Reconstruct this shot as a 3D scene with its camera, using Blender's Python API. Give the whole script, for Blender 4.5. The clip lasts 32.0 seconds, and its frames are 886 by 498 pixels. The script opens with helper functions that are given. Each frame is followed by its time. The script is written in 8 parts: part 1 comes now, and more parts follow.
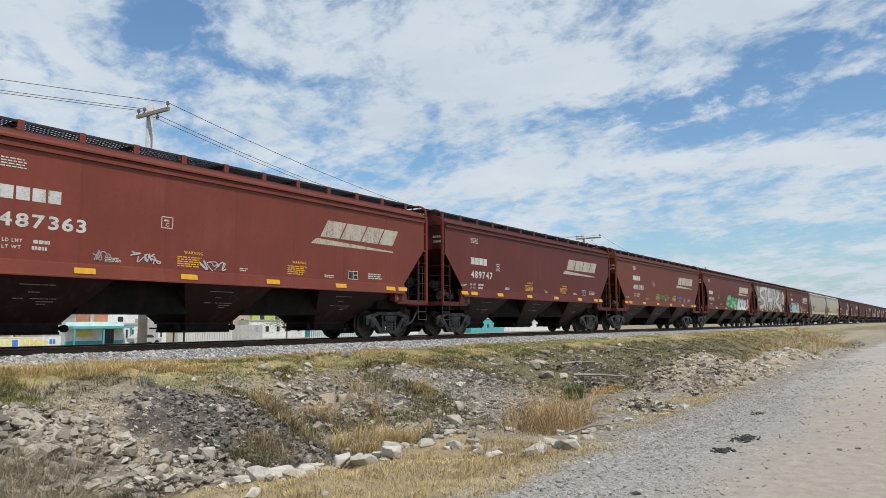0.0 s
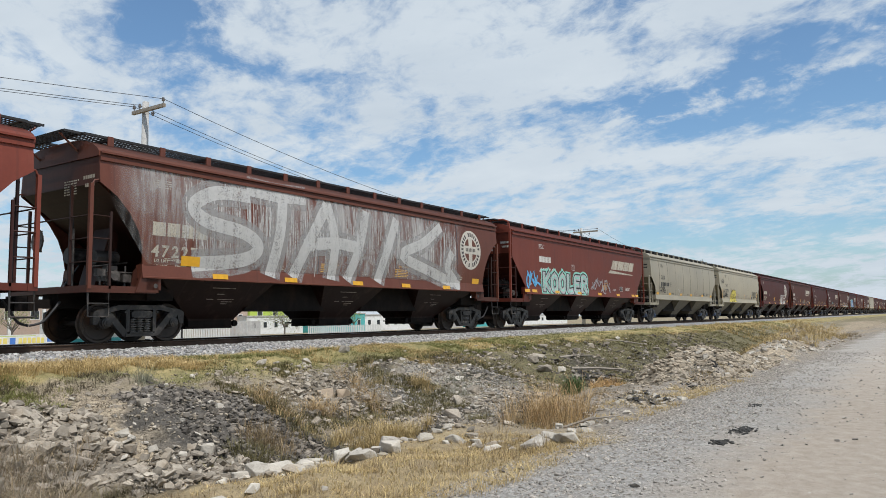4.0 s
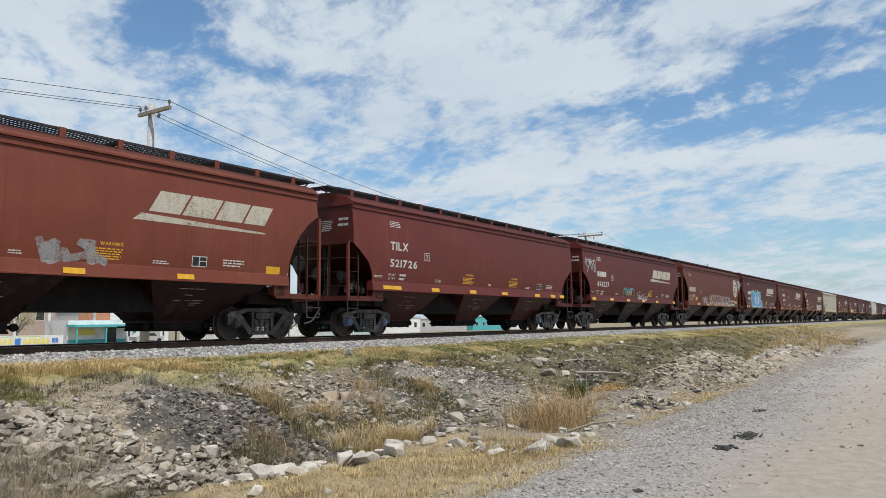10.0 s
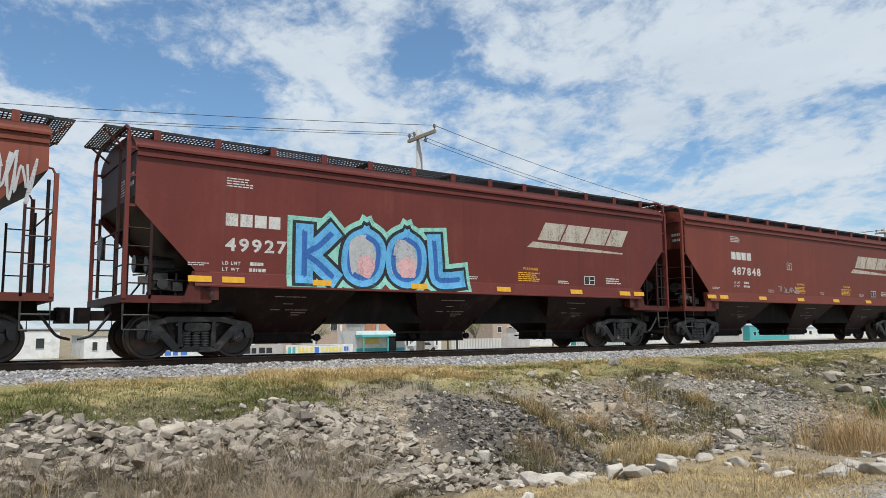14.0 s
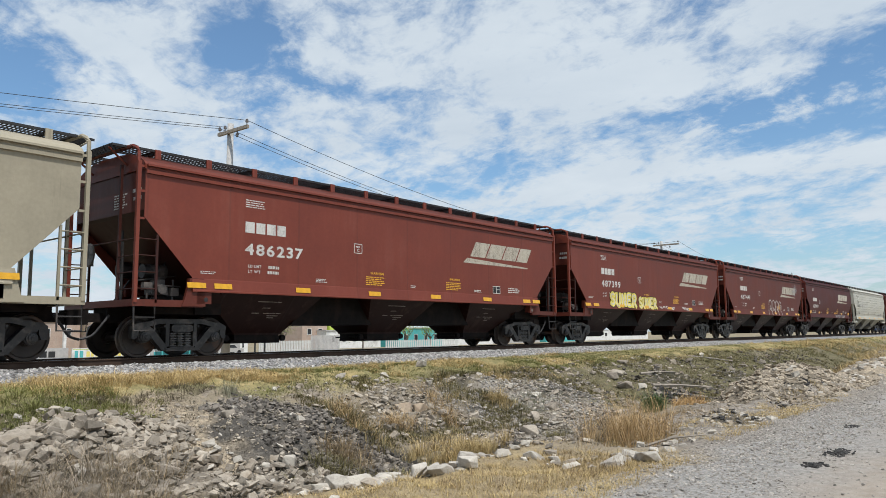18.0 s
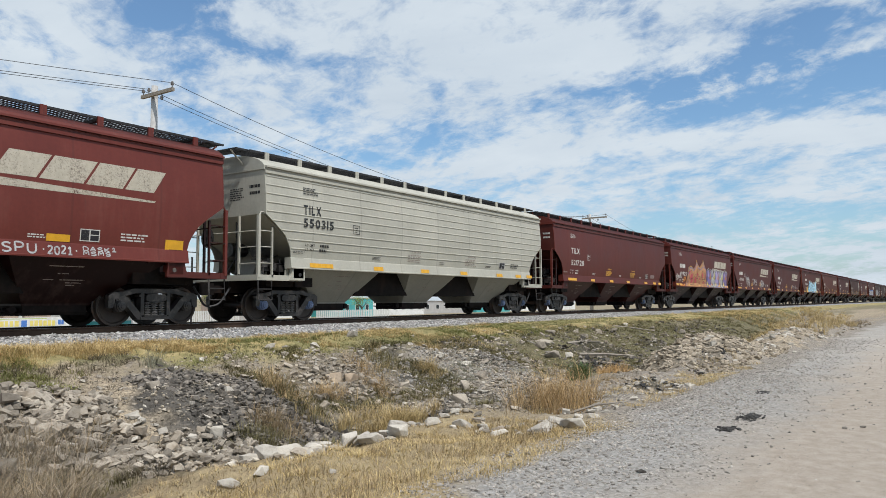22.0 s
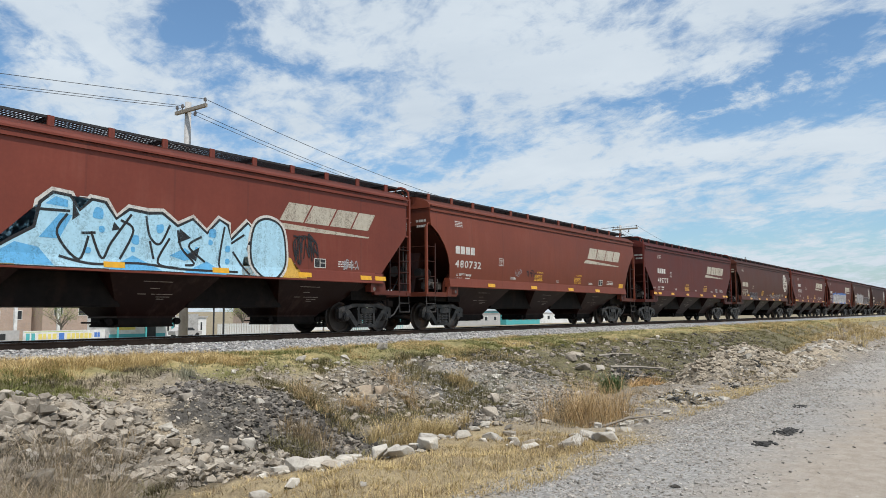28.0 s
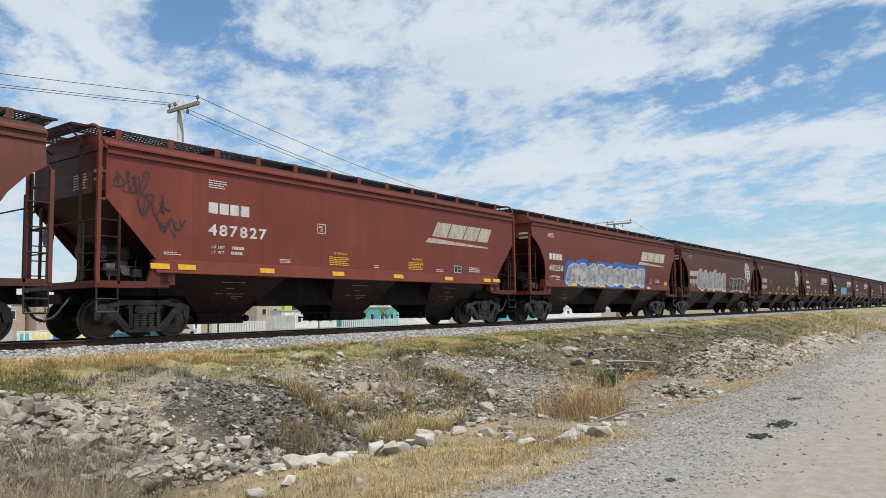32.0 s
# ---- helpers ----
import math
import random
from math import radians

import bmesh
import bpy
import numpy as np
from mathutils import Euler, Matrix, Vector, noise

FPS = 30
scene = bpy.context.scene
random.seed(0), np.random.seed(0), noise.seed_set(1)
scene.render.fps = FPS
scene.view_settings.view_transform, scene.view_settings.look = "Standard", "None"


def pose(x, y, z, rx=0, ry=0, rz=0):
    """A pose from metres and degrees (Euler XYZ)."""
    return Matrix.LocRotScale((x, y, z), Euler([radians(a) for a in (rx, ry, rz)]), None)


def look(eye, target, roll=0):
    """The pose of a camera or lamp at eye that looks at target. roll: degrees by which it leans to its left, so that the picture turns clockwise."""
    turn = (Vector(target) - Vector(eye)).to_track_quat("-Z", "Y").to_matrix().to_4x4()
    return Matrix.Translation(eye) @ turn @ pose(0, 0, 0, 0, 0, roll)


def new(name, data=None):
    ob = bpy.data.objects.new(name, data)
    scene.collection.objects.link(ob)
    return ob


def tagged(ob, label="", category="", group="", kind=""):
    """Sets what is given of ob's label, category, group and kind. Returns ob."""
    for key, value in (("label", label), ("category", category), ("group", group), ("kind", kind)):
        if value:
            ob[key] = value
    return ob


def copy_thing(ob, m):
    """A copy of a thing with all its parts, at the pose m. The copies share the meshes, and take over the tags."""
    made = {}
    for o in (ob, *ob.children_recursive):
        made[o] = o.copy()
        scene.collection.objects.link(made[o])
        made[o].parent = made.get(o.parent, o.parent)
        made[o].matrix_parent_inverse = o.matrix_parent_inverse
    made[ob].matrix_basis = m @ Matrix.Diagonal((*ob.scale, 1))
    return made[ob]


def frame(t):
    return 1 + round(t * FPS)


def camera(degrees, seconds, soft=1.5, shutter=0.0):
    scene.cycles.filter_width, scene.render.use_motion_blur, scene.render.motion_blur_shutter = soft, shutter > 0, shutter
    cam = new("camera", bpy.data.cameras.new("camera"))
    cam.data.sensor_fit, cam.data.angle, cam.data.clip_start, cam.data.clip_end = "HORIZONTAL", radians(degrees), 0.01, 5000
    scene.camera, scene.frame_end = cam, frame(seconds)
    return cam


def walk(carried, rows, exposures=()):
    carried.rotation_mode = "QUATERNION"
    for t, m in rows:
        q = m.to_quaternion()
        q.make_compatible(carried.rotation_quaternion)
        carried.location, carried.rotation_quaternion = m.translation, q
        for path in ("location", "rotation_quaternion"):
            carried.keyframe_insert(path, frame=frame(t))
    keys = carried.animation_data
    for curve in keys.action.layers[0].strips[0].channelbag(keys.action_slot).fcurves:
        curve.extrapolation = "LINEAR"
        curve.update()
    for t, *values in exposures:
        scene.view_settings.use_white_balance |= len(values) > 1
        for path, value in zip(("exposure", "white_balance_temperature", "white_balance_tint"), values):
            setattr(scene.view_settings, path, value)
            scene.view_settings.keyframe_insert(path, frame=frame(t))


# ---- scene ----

EYE = (0.0, 0.0, 1.6)
cam = camera(61.95, 32.0, 0.75)
PATH = [
    (0.0, pose(*EYE, 95.71, 0.29, -56.10)),
    (0.5, pose(*EYE, 95.76, 0.31, -56.22)),
    (1.0, pose(*EYE, 95.91, 0.17, -56.19)),
    (1.5, pose(*EYE, 95.84, 0.15, -56.20)),
    (2.0, pose(*EYE, 95.69, 0.20, -56.39)),
    (2.5, pose(*EYE, 95.83, 0.27, -56.21)),
    (3.0, pose(*EYE, 95.61, 0.48, -56.35)),
    (3.5, pose(*EYE, 95.42, 0.52, -56.41)),
    (4.0, pose(*EYE, 95.29, 0.73, -56.26)),
    (4.5, pose(*EYE, 95.00, 0.59, -56.66)),
    (6.5, pose(*EYE, 95.18, 0.30, -56.75)),
    (7.0, pose(*EYE, 95.20, 0.31, -56.76)),
    (7.5, pose(*EYE, 95.14, 0.28, -56.79)),
    (8.0, pose(*EYE, 95.24, 0.23, -56.90)),
    (8.5, pose(*EYE, 95.09, 0.29, -56.99)),
    (9.0, pose(*EYE, 95.36, 0.43, -56.56)),
    (9.5, pose(*EYE, 95.45, 0.27, -56.47)),
    (10.0, pose(*EYE, 95.54, 0.40, -55.95)),
    (10.5, pose(*EYE, 95.74, 0.76, -55.12)),
    (11.0, pose(*EYE, 95.33, 0.82, -54.29)),
    (11.5, pose(*EYE, 95.34, 0.85, -51.33)),
    (12.0, pose(*EYE, 95.55, 1.21, -48.06)),
    (12.5, pose(*EYE, 95.84, 1.39, -45.12)),
    (13.0, pose(*EYE, 96.06, 0.51, -40.72)),
    (13.5, pose(*EYE, 96.42, 0.60, -35.65)),
    (15.5, pose(*EYE, 96.63, 0.53, -39.71)),
    (16.0, pose(*EYE, 96.63, 0.87, -42.48)),
    (16.5, pose(*EYE, 97.04, 0.76, -44.62)),
    (17.0, pose(*EYE, 97.04, 0.56, -47.02)),
    (17.5, pose(*EYE, 96.76, 0.61, -48.59)),
    (18.0, pose(*EYE, 96.49, 0.54, -50.36)),
    (18.5, pose(*EYE, 95.87, 0.11, -51.38)),
    (19.0, pose(*EYE, 95.57, 0.17, -52.13)),
    (19.5, pose(*EYE, 94.79, 0.89, -53.42)),
    (20.0, pose(*EYE, 94.79, 0.53, -54.96)),
    (20.5, pose(*EYE, 94.99, 0.18, -55.40)),
    (21.0, pose(*EYE, 94.29, 0.08, -55.83)),
    (21.5, pose(*EYE, 94.37, 0.58, -55.52)),
    (22.0, pose(*EYE, 94.16, 0.40, -55.65)),
    (22.5, pose(*EYE, 94.03, 0.23, -55.10)),
    (23.0, pose(*EYE, 93.88, 0.19, -54.79)),
    (23.5, pose(*EYE, 93.96, -0.07, -54.06)),
    (24.0, pose(*EYE, 94.28, 0.76, -54.39)),
    (24.5, pose(*EYE, 94.82, 0.76, -54.28)),
    (25.0, pose(*EYE, 94.86, 0.85, -54.11)),
    (25.5, pose(*EYE, 94.88, 0.66, -54.10)),
    (27.5, pose(*EYE, 95.17, 0.66, -53.40)),
    (28.0, pose(*EYE, 95.13, 0.48, -53.36)),
    (28.5, pose(*EYE, 95.22, 0.35, -53.58)),
    (29.0, pose(*EYE, 95.28, 0.63, -53.60)),
    (29.5, pose(*EYE, 95.28, 0.33, -53.94)),
    (30.0, pose(*EYE, 95.20, 0.44, -53.76)),
    (30.5, pose(*EYE, 95.14, 0.58, -53.55)),
    (31.0, pose(*EYE, 95.08, 0.92, -53.66)),
    (31.5, pose(*EYE, 94.90, 1.03, -53.77)),
    (32.0, pose(*EYE, 94.83, 1.00, -53.74)),
]
walk(cam, PATH, ((0, 0.0), (10, 0.0), (16, 0.05), (23, 0.05), (32, 0.09)))

# ---- world, sun ----
SUN_AZ, SUN_EL = 200.0, 60.0   # compass heading of the sun from +Y over +X, and its height


DOME = 0.20                      # lifts the cloud layer's vanishing line below the horizon


def build_world():
    w = bpy.data.worlds.new("sky")
    scene.world = w
    w.use_nodes = True
    nt = w.node_tree
    nt.nodes.clear()
    n, l = nt.nodes.new, nt.links.new

    def math_(op, a, b=None, clamp=False):
        m = n("ShaderNodeMath")
        m.operation, m.use_clamp = op, clamp
        for i, v in enumerate((a, b)):
            if v is None:
                continue
            if isinstance(v, (int, float)):
                m.inputs[i].default_value = v
            else:
                l(v, m.inputs[i])
        return m.outputs[0]

    tc = n("ShaderNodeTexCoord")
    sep = n("ShaderNodeSeparateXYZ")
    l(tc.outputs["Generated"], sep.inputs[0])
    h = math_("MAXIMUM", math_("ADD", sep.outputs[2], DOME), 0.03)
    px, py = math_("DIVIDE", sep.outputs[0], h), math_("DIVIDE", sep.outputs[1], h)
    comb = n("ShaderNodeCombineXYZ")
    l(px, comb.inputs[0]), l(py, comb.inputs[1])

    def noise_(vec, scale, detail, rough, rot=0.0, sx=1.0, sy=1.0, dist=0.0, loc=(0, 0, 0)):
        mp = n("ShaderNodeMapping")
        mp.vector_type = "TEXTURE"
        mp.inputs["Rotation"].default_value = (0, 0, radians(rot))
        mp.inputs["Scale"].default_value = (sx, sy, 1)
        mp.inputs["Location"].default_value = loc
        l(vec, mp.inputs[0])
        t = n("ShaderNodeTexNoise")
        t.inputs["Scale"].default_value, t.inputs["Detail"].default_value = scale, detail
        t.inputs["Roughness"].default_value, t.inputs["Distortion"].default_value = rough, dist
        l(mp.outputs[0], t.inputs[0])
        return t.outputs[0]

    p = comb.outputs[0]
    big = noise_(p, 1.1, 4, 0.55, 43, 2.0, 1.0, 0.5, (3.1, 1.7, 0))
    mid = noise_(p, 4.2, 7, 0.62, 43, 1.35, 1.0, 0.45)
    fine = noise_(p, 15.0, 6, 0.65, 75, 1.3, 1.0, 0.35)
    terms = [math_("MULTIPLY", math_("SUBTRACT", v, 0.5), k) for v, k in ((big, 0.44), (mid, 0.86), (fine, 0.52))]
    cover = math_("ADD", 0.545, math_("ADD", terms[0], math_("ADD", terms[1], terms[2])))
    # streaks of open sky (depth above 0) and of thicker cloud (below 0): two ends by heading and height, half width, depth
    def on_layer(az, el):
        e = radians(el)
        return Vector((math.sin(radians(az)), math.cos(radians(az)), 0)) * math.cos(e) / (math.sin(e) + DOME)

    wob = noise_(p, 4.5, 8, 0.72, 20, 1.0, 1.0, 0.6, (5, 9, 0))
    for az, el, az2, el2, wide, deep in SKY_STREAKS:
        a, b = on_layer(az, el), on_layer(az2, el2)
        sub = n("ShaderNodeVectorMath")
        sub.operation = "SUBTRACT"
        l(p, sub.inputs[0])
        sub.inputs[1].default_value = (a + b) / 2
        mp = n("ShaderNodeMapping")
        mp.vector_type = "TEXTURE"
        mp.inputs["Rotation"].default_value = (0, 0, math.atan2(b.y - a.y, b.x - a.x))
        mp.inputs["Scale"].default_value = ((b - a).length / 2 + wide, wide, 1)
        l(sub.outputs[0], mp.inputs[0])
        ln = n("ShaderNodeVectorMath")
        ln.operation = "LENGTH"
        l(mp.outputs[0], ln.inputs[0])
        mr = n("ShaderNodeMapRange")
        mr.interpolation_type = "SMOOTHSTEP"
        mr.inputs["From Min"].default_value, mr.inputs["From Max"].default_value = 0.0, 1.9
        mr.inputs["To Min"].default_value, mr.inputs["To Max"].default_value = -deep, 0.0
        l(math_("ADD", ln.outputs["Value"], math_("MULTIPLY", math_("SUBTRACT", wob, 0.5), 3.2)), mr.inputs["Value"])
        cover = math_("ADD", cover, mr.outputs[0])
    amount = n("ShaderNodeMapRange")
    amount.interpolation_type = "SMOOTHSTEP"
    amount.inputs["From Min"].default_value, amount.inputs["From Max"].default_value = 0.34, 0.66
    amount.inputs["To Min"].default_value, amount.inputs["To Max"].default_value = 0.02, 0.97
    l(cover, amount.inputs["Value"])
    # thin haze low over the horizon
    haze = math_("POWER", math_("SUBTRACT", 1.0, math_("MULTIPLY", sep.outputs[2], 1.0), True), 16.0)
    f = math_("ADD", amount.outputs[0], math_("MULTIPLY", haze, 0.45), True)
    sky = n("ShaderNodeTexSky")
    sky.sky_type, sky.sun_disc = "NISHITA", False
    sky.sun_elevation, sky.sun_rotation = radians(SUN_EL), radians(SUN_AZ)
    sky.dust_density, sky.ozone_density = 1.2, 1.5
    bg = n("ShaderNodeBackground")
    tint = n("ShaderNodeMix")
    tint.data_type, tint.blend_type = "RGBA", "MULTIPLY"
    tint.inputs["Factor"].default_value = 1.0
    tint.inputs["B"].default_value = (0.80, 1.02, 1.13, 1)
    l(sky.outputs[0], tint.inputs["A"])
    l(tint.outputs["Result"], bg.inputs[0])
    bg.inputs[1].default_value = 0.122
    shade = n("ShaderNodeMix")
    shade.data_type = "RGBA"
    l(noise_(p, 3.0, 5, 0.6, 10, 1, 1.8, 0.3, (8, 2, 0)), shade.inputs["Factor"])
    shade.inputs["A"].default_value, shade.inputs["B"].default_value = (0.58, 0.68, 0.79, 1), (0.86, 0.94, 1.0, 1)
    cl = n("ShaderNodeBackground")
    l(shade.outputs["Result"], cl.inputs[0])
    cl.inputs[1].default_value = 0.86
    mix = n("ShaderNodeMixShader")
    l(f, mix.inputs[0]), l(bg.outputs[0], mix.inputs[1]), l(cl.outputs[0], mix.inputs[2])
    out = n("ShaderNodeOutputWorld")
    l(mix.outputs[0], out.inputs[0])


SKY_STREAKS = [
    (34.0, 21.5, 36.0, 19.0, 0.09, 0.24),
    (43.0, 18.6, 48.0, 18.0, 0.06, 0.15),
    (55.0, 13.6, 58.5, 12.8, 0.08, 0.08),
    (66.0, 15.0, 75.0, 16.4, 0.08, 0.20),
    (74.0, 15.8, 86.0, 18.6, 0.08, 0.22),
    (75.0, 13.6, 94.0, 15.0, 0.11, 0.26),
    (6.0, 20.0, 13.0, 18.4, 0.22, 0.22),
    (14.0, 18.6, 20.0, 17.0, 0.11, 0.18),
    (60.0, 4.2, 96.0, 5.8, 0.16, 0.16),
    (55.0, 10.2, 94.0, 11.0, 0.10, -0.16),
    (25.0, 15.0, 29.0, 24.0, 0.13, -0.15),
    (49.0, 23.0, 66.0, 19.0, 0.10, -0.08),
    (70.0, 20.5, 96.0, 23.5, 0.09, -0.10),
]
build_world()
sun_data = bpy.data.lights.new("sun", "SUN")
sun_data.energy, sun_data.angle, sun_data.color = 3.5, radians(1.0), (1.0, 0.97, 0.93)
sun = new("sun", sun_data)
sun_dir = Vector((math.sin(radians(SUN_AZ)) * math.cos(radians(SUN_EL)), math.cos(radians(SUN_AZ)) * math.cos(radians(SUN_EL)), math.sin(radians(SUN_EL))))
sun.matrix_world = look(sun_dir * 200, (0, 0, 0))

# ---- materials ----


class Nodes:
    """A small helper round a material's node tree."""

    def __init__(self, name):
        self.m = bpy.data.materials.new(name)
        self.m.use_nodes = True
        self.t = self.m.node_tree
        self.b = self.t.nodes["Principled BSDF"]

    def add(self, kind):
        return self.t.nodes.new(kind)

    def link(self, a, b):
        self.t.links.new(a, b)

    def put(self, sock, v):
        if isinstance(v, bpy.types.NodeSocket):
            self.link(v, sock)
        else:
            sock.default_value = v

    def coords(self, space="world", scale=(1, 1, 1), loc=(0, 0, 0)):
        if space == "world":
            out = self.add("ShaderNodeNewGeometry").outputs["Position"]
        else:
            out = self.add("ShaderNodeTexCoord").outputs["Object"]
        mp = self.add("ShaderNodeMapping")
        mp.inputs["Scale"].default_value = scale
        mp.inputs["Location"].default_value = loc
        self.link(out, mp.inputs[0])
        return mp.outputs[0]

    def noise(self, vec, scale, detail=4, rough=0.55, dist=0.0):
        t = self.add("ShaderNodeTexNoise")
        self.link(vec, t.inputs[0])
        for k, v in (("Scale", scale), ("Detail", detail), ("Roughness", rough), ("Distortion", dist)):
            t.inputs[k].default_value = v
        return t.outputs[0]

    def voronoi(self, vec, scale, feature="F1", out="Distance"):
        t = self.add("ShaderNodeTexVoronoi")
        t.feature = feature
        self.link(vec, t.inputs[0])
        t.inputs["Scale"].default_value = scale
        return t.outputs[out]

    def ramp(self, v, lo, hi, a=0.0, b=1.0):
        r = self.add("ShaderNodeMapRange")
        for k, x in (("From Min", lo), ("From Max", hi), ("To Min", a), ("To Max", b)):
            r.inputs[k].default_value = x
        self.put(r.inputs["Value"], v)
        return r.outputs[0]

    def mix(self, f, a, b, kind="MIX"):
        x = self.add("ShaderNodeMix")
        x.data_type, x.blend_type = "RGBA", kind
        self.put(x.inputs["Factor"], f)
        self.put(x.inputs["A"], (*a, 1) if isinstance(a, tuple) and len(a) == 3 else a)
        self.put(x.inputs["B"], (*b, 1) if isinstance(b, tuple) and len(b) == 3 else b)
        return x.outputs["Result"]

    def op(self, kind, a, b=0.0, clamp=False):
        x = self.add("ShaderNodeMath")
        x.operation, x.use_clamp = kind, clamp
        self.put(x.inputs[0], a), self.put(x.inputs[1], b)
        return x.outputs[0]

    def times(self, col, v):
        """A colour times a number."""
        x = self.add("ShaderNodeVectorMath")
        x.operation = "SCALE"
        self.put(x.inputs[0], col), self.put(x.inputs["Scale"], v)
        return x.outputs[0]

    def bump(self, height, strength=0.3, distance=0.02):
        x = self.add("ShaderNodeBump")
        x.inputs["Strength"].default_value, x.inputs["Distance"].default_value = strength, distance
        self.link(height, x.inputs["Height"])
        self.link(x.outputs[0], self.b.inputs["Normal"])

    def done(self, col, rough=0.7, metal=0.0):
        self.put(self.b.inputs["Base Color"], (*col, 1) if isinstance(col, tuple) and len(col) == 3 else col)
        self.put(self.b.inputs["Roughness"], rough)
        self.put(self.b.inputs["Metallic"], metal)
        return self.m


def plain(name, a, b, scale=6.0, rough=0.7, metal=0.0, bump=0.2, space="world", island=0.0, stain=None, gloss=None):
    """A surface of two tones at two scales, with fine relief."""
    k = Nodes(name)
    v = k.coords(space)
    f = k.op("ADD", k.op("MULTIPLY", k.noise(v, scale, 6, 0.6), 0.6), k.op("MULTIPLY", k.noise(v, scale * 0.17, 3), 0.4))
    col = k.mix(k.ramp(f, 0.35, 0.65), a, b)
    if stain:
        col = k.mix(k.ramp(k.noise(v, scale * 0.4, 5, 0.65), 0.52, 0.7), col, stain)
    if island:
        g = k.add("ShaderNodeNewGeometry").outputs["Random Per Island"]
        col = k.times(col, k.ramp(g, 0, 1, 1 - island, 1 + island))
    if bump:
        k.bump(k.noise(v, scale * 4, 4), bump)
    k.b.inputs["Specular IOR Level"].default_value = gloss if gloss is not None else 0.2 if rough >= 0.75 else 0.5
    return k.done(col, rough, metal)


def paint_material(name, gloss, slant_dim=True):
    """Faded freight car enamel; the colour comes from each object."""
    k = Nodes(name)
    info = k.add("ShaderNodeObjectInfo")
    v = k.coords("object")
    tall = k.coords("object", (1.0, 1.0, 0.09))
    streak = k.noise(tall, 4.5, 6, 0.65)
    blotch = k.noise(v, 0.7, 4, 0.6)
    fine = k.noise(v, 14.0, 5, 0.6)
    sep = k.add("ShaderNodeSeparateXYZ")
    k.link(v, sep.inputs[0])
    panel = k.op("FLOOR", k.op("DIVIDE", k.op("ADD", sep.outputs[0], 8.39), 2.1))
    wn = k.add("ShaderNodeTexWhiteNoise")
    wn.noise_dimensions = "2D"
    cx = k.add("ShaderNodeCombineXYZ")
    k.link(panel, cx.inputs[0]), k.link(info.outputs["Random"], cx.inputs[1])
    k.link(cx.outputs[0], wn.inputs["Vector"])
    tone = k.op("MULTIPLY", k.ramp(streak, 0.3, 0.7, 0.95, 1.05), k.op("MULTIPLY", k.ramp(blotch, 0.3, 0.7, 0.90, 1.10), k.ramp(wn.outputs["Value"], 0, 1, 0.97, 1.03)))
    tone = k.op("MULTIPLY", tone, k.ramp(fine, 0.3, 0.7, 0.94, 1.06))
    col = k.times(info.outputs["Color"], tone)
    chalk = k.ramp(k.op("MULTIPLY", streak, blotch), 0.27, 0.40, 0.0, 0.07)
    col = k.mix(chalk, col, (0.30, 0.22, 0.18))
    soot = k.ramp(k.noise(tall, 9.0, 5, 0.7), 0.60, 0.76, 0.0, 0.20)
    col = k.mix(soot, col, (0.045, 0.03, 0.025))
    # weld seams between the sheets
    near = k.op("ABSOLUTE", k.op("SUBTRACT", k.op("FRACT", k.op("DIVIDE", k.op("ADD", sep.outputs[0], 8.39), 2.1)), 0.5))
    seam = k.ramp(near, 0.484, 0.492)
    col = k.mix(k.op("MULTIPLY", seam, 0.16), col, (0.03, 0.022, 0.02))
    k.bump(k.op("ADD", k.op("ADD", k.noise(v, 1.1, 3), k.op("MULTIPLY", seam, 0.12)), k.op("MULTIPLY", fine, 0.08)), 0.25, 0.04)
    k.b.inputs["Specular IOR Level"].default_value = gloss
    # a tinted coat is added to darken the sides viewed at a slant
    for sock, val in (("Coat Weight", 1.0 if slant_dim else 0.0), ("Coat IOR", 1.015), ("Coat Roughness", 0.5), ("Coat Tint", (0.80, 0.815, 0.82, 1))):
        k.b.inputs[sock].default_value = val
    return k.done(col, k.ramp(blotch, 0.2, 0.8, 0.40, 0.54))


def spray_material(name, col, cover=0.9, rough=0.6):
    """Sprayed or stencilled paint, thin in places."""
    k = Nodes(name)
    v = k.coords("object")
    f = k.noise(v, 9.0, 5, 0.65)
    k.done(k.times(k.mix(k.ramp(f, 0.3, 0.7), col, tuple(c * 0.8 for c in col)), 1.0), rough)
    wear = k.ramp(k.op("ADD", k.op("MULTIPLY", k.noise(v, 26.0, 4, 0.7), 0.6), k.op("MULTIPLY", k.noise(k.coords("object", (1, 1, 0.15)), 5.0, 4), 0.4)), 0.36, 0.5, max(0.0, cover * 1.6 - 1.0), min(1.0, cover + 0.08))
    k.link(wear, k.b.inputs["Alpha"])
    return k.m


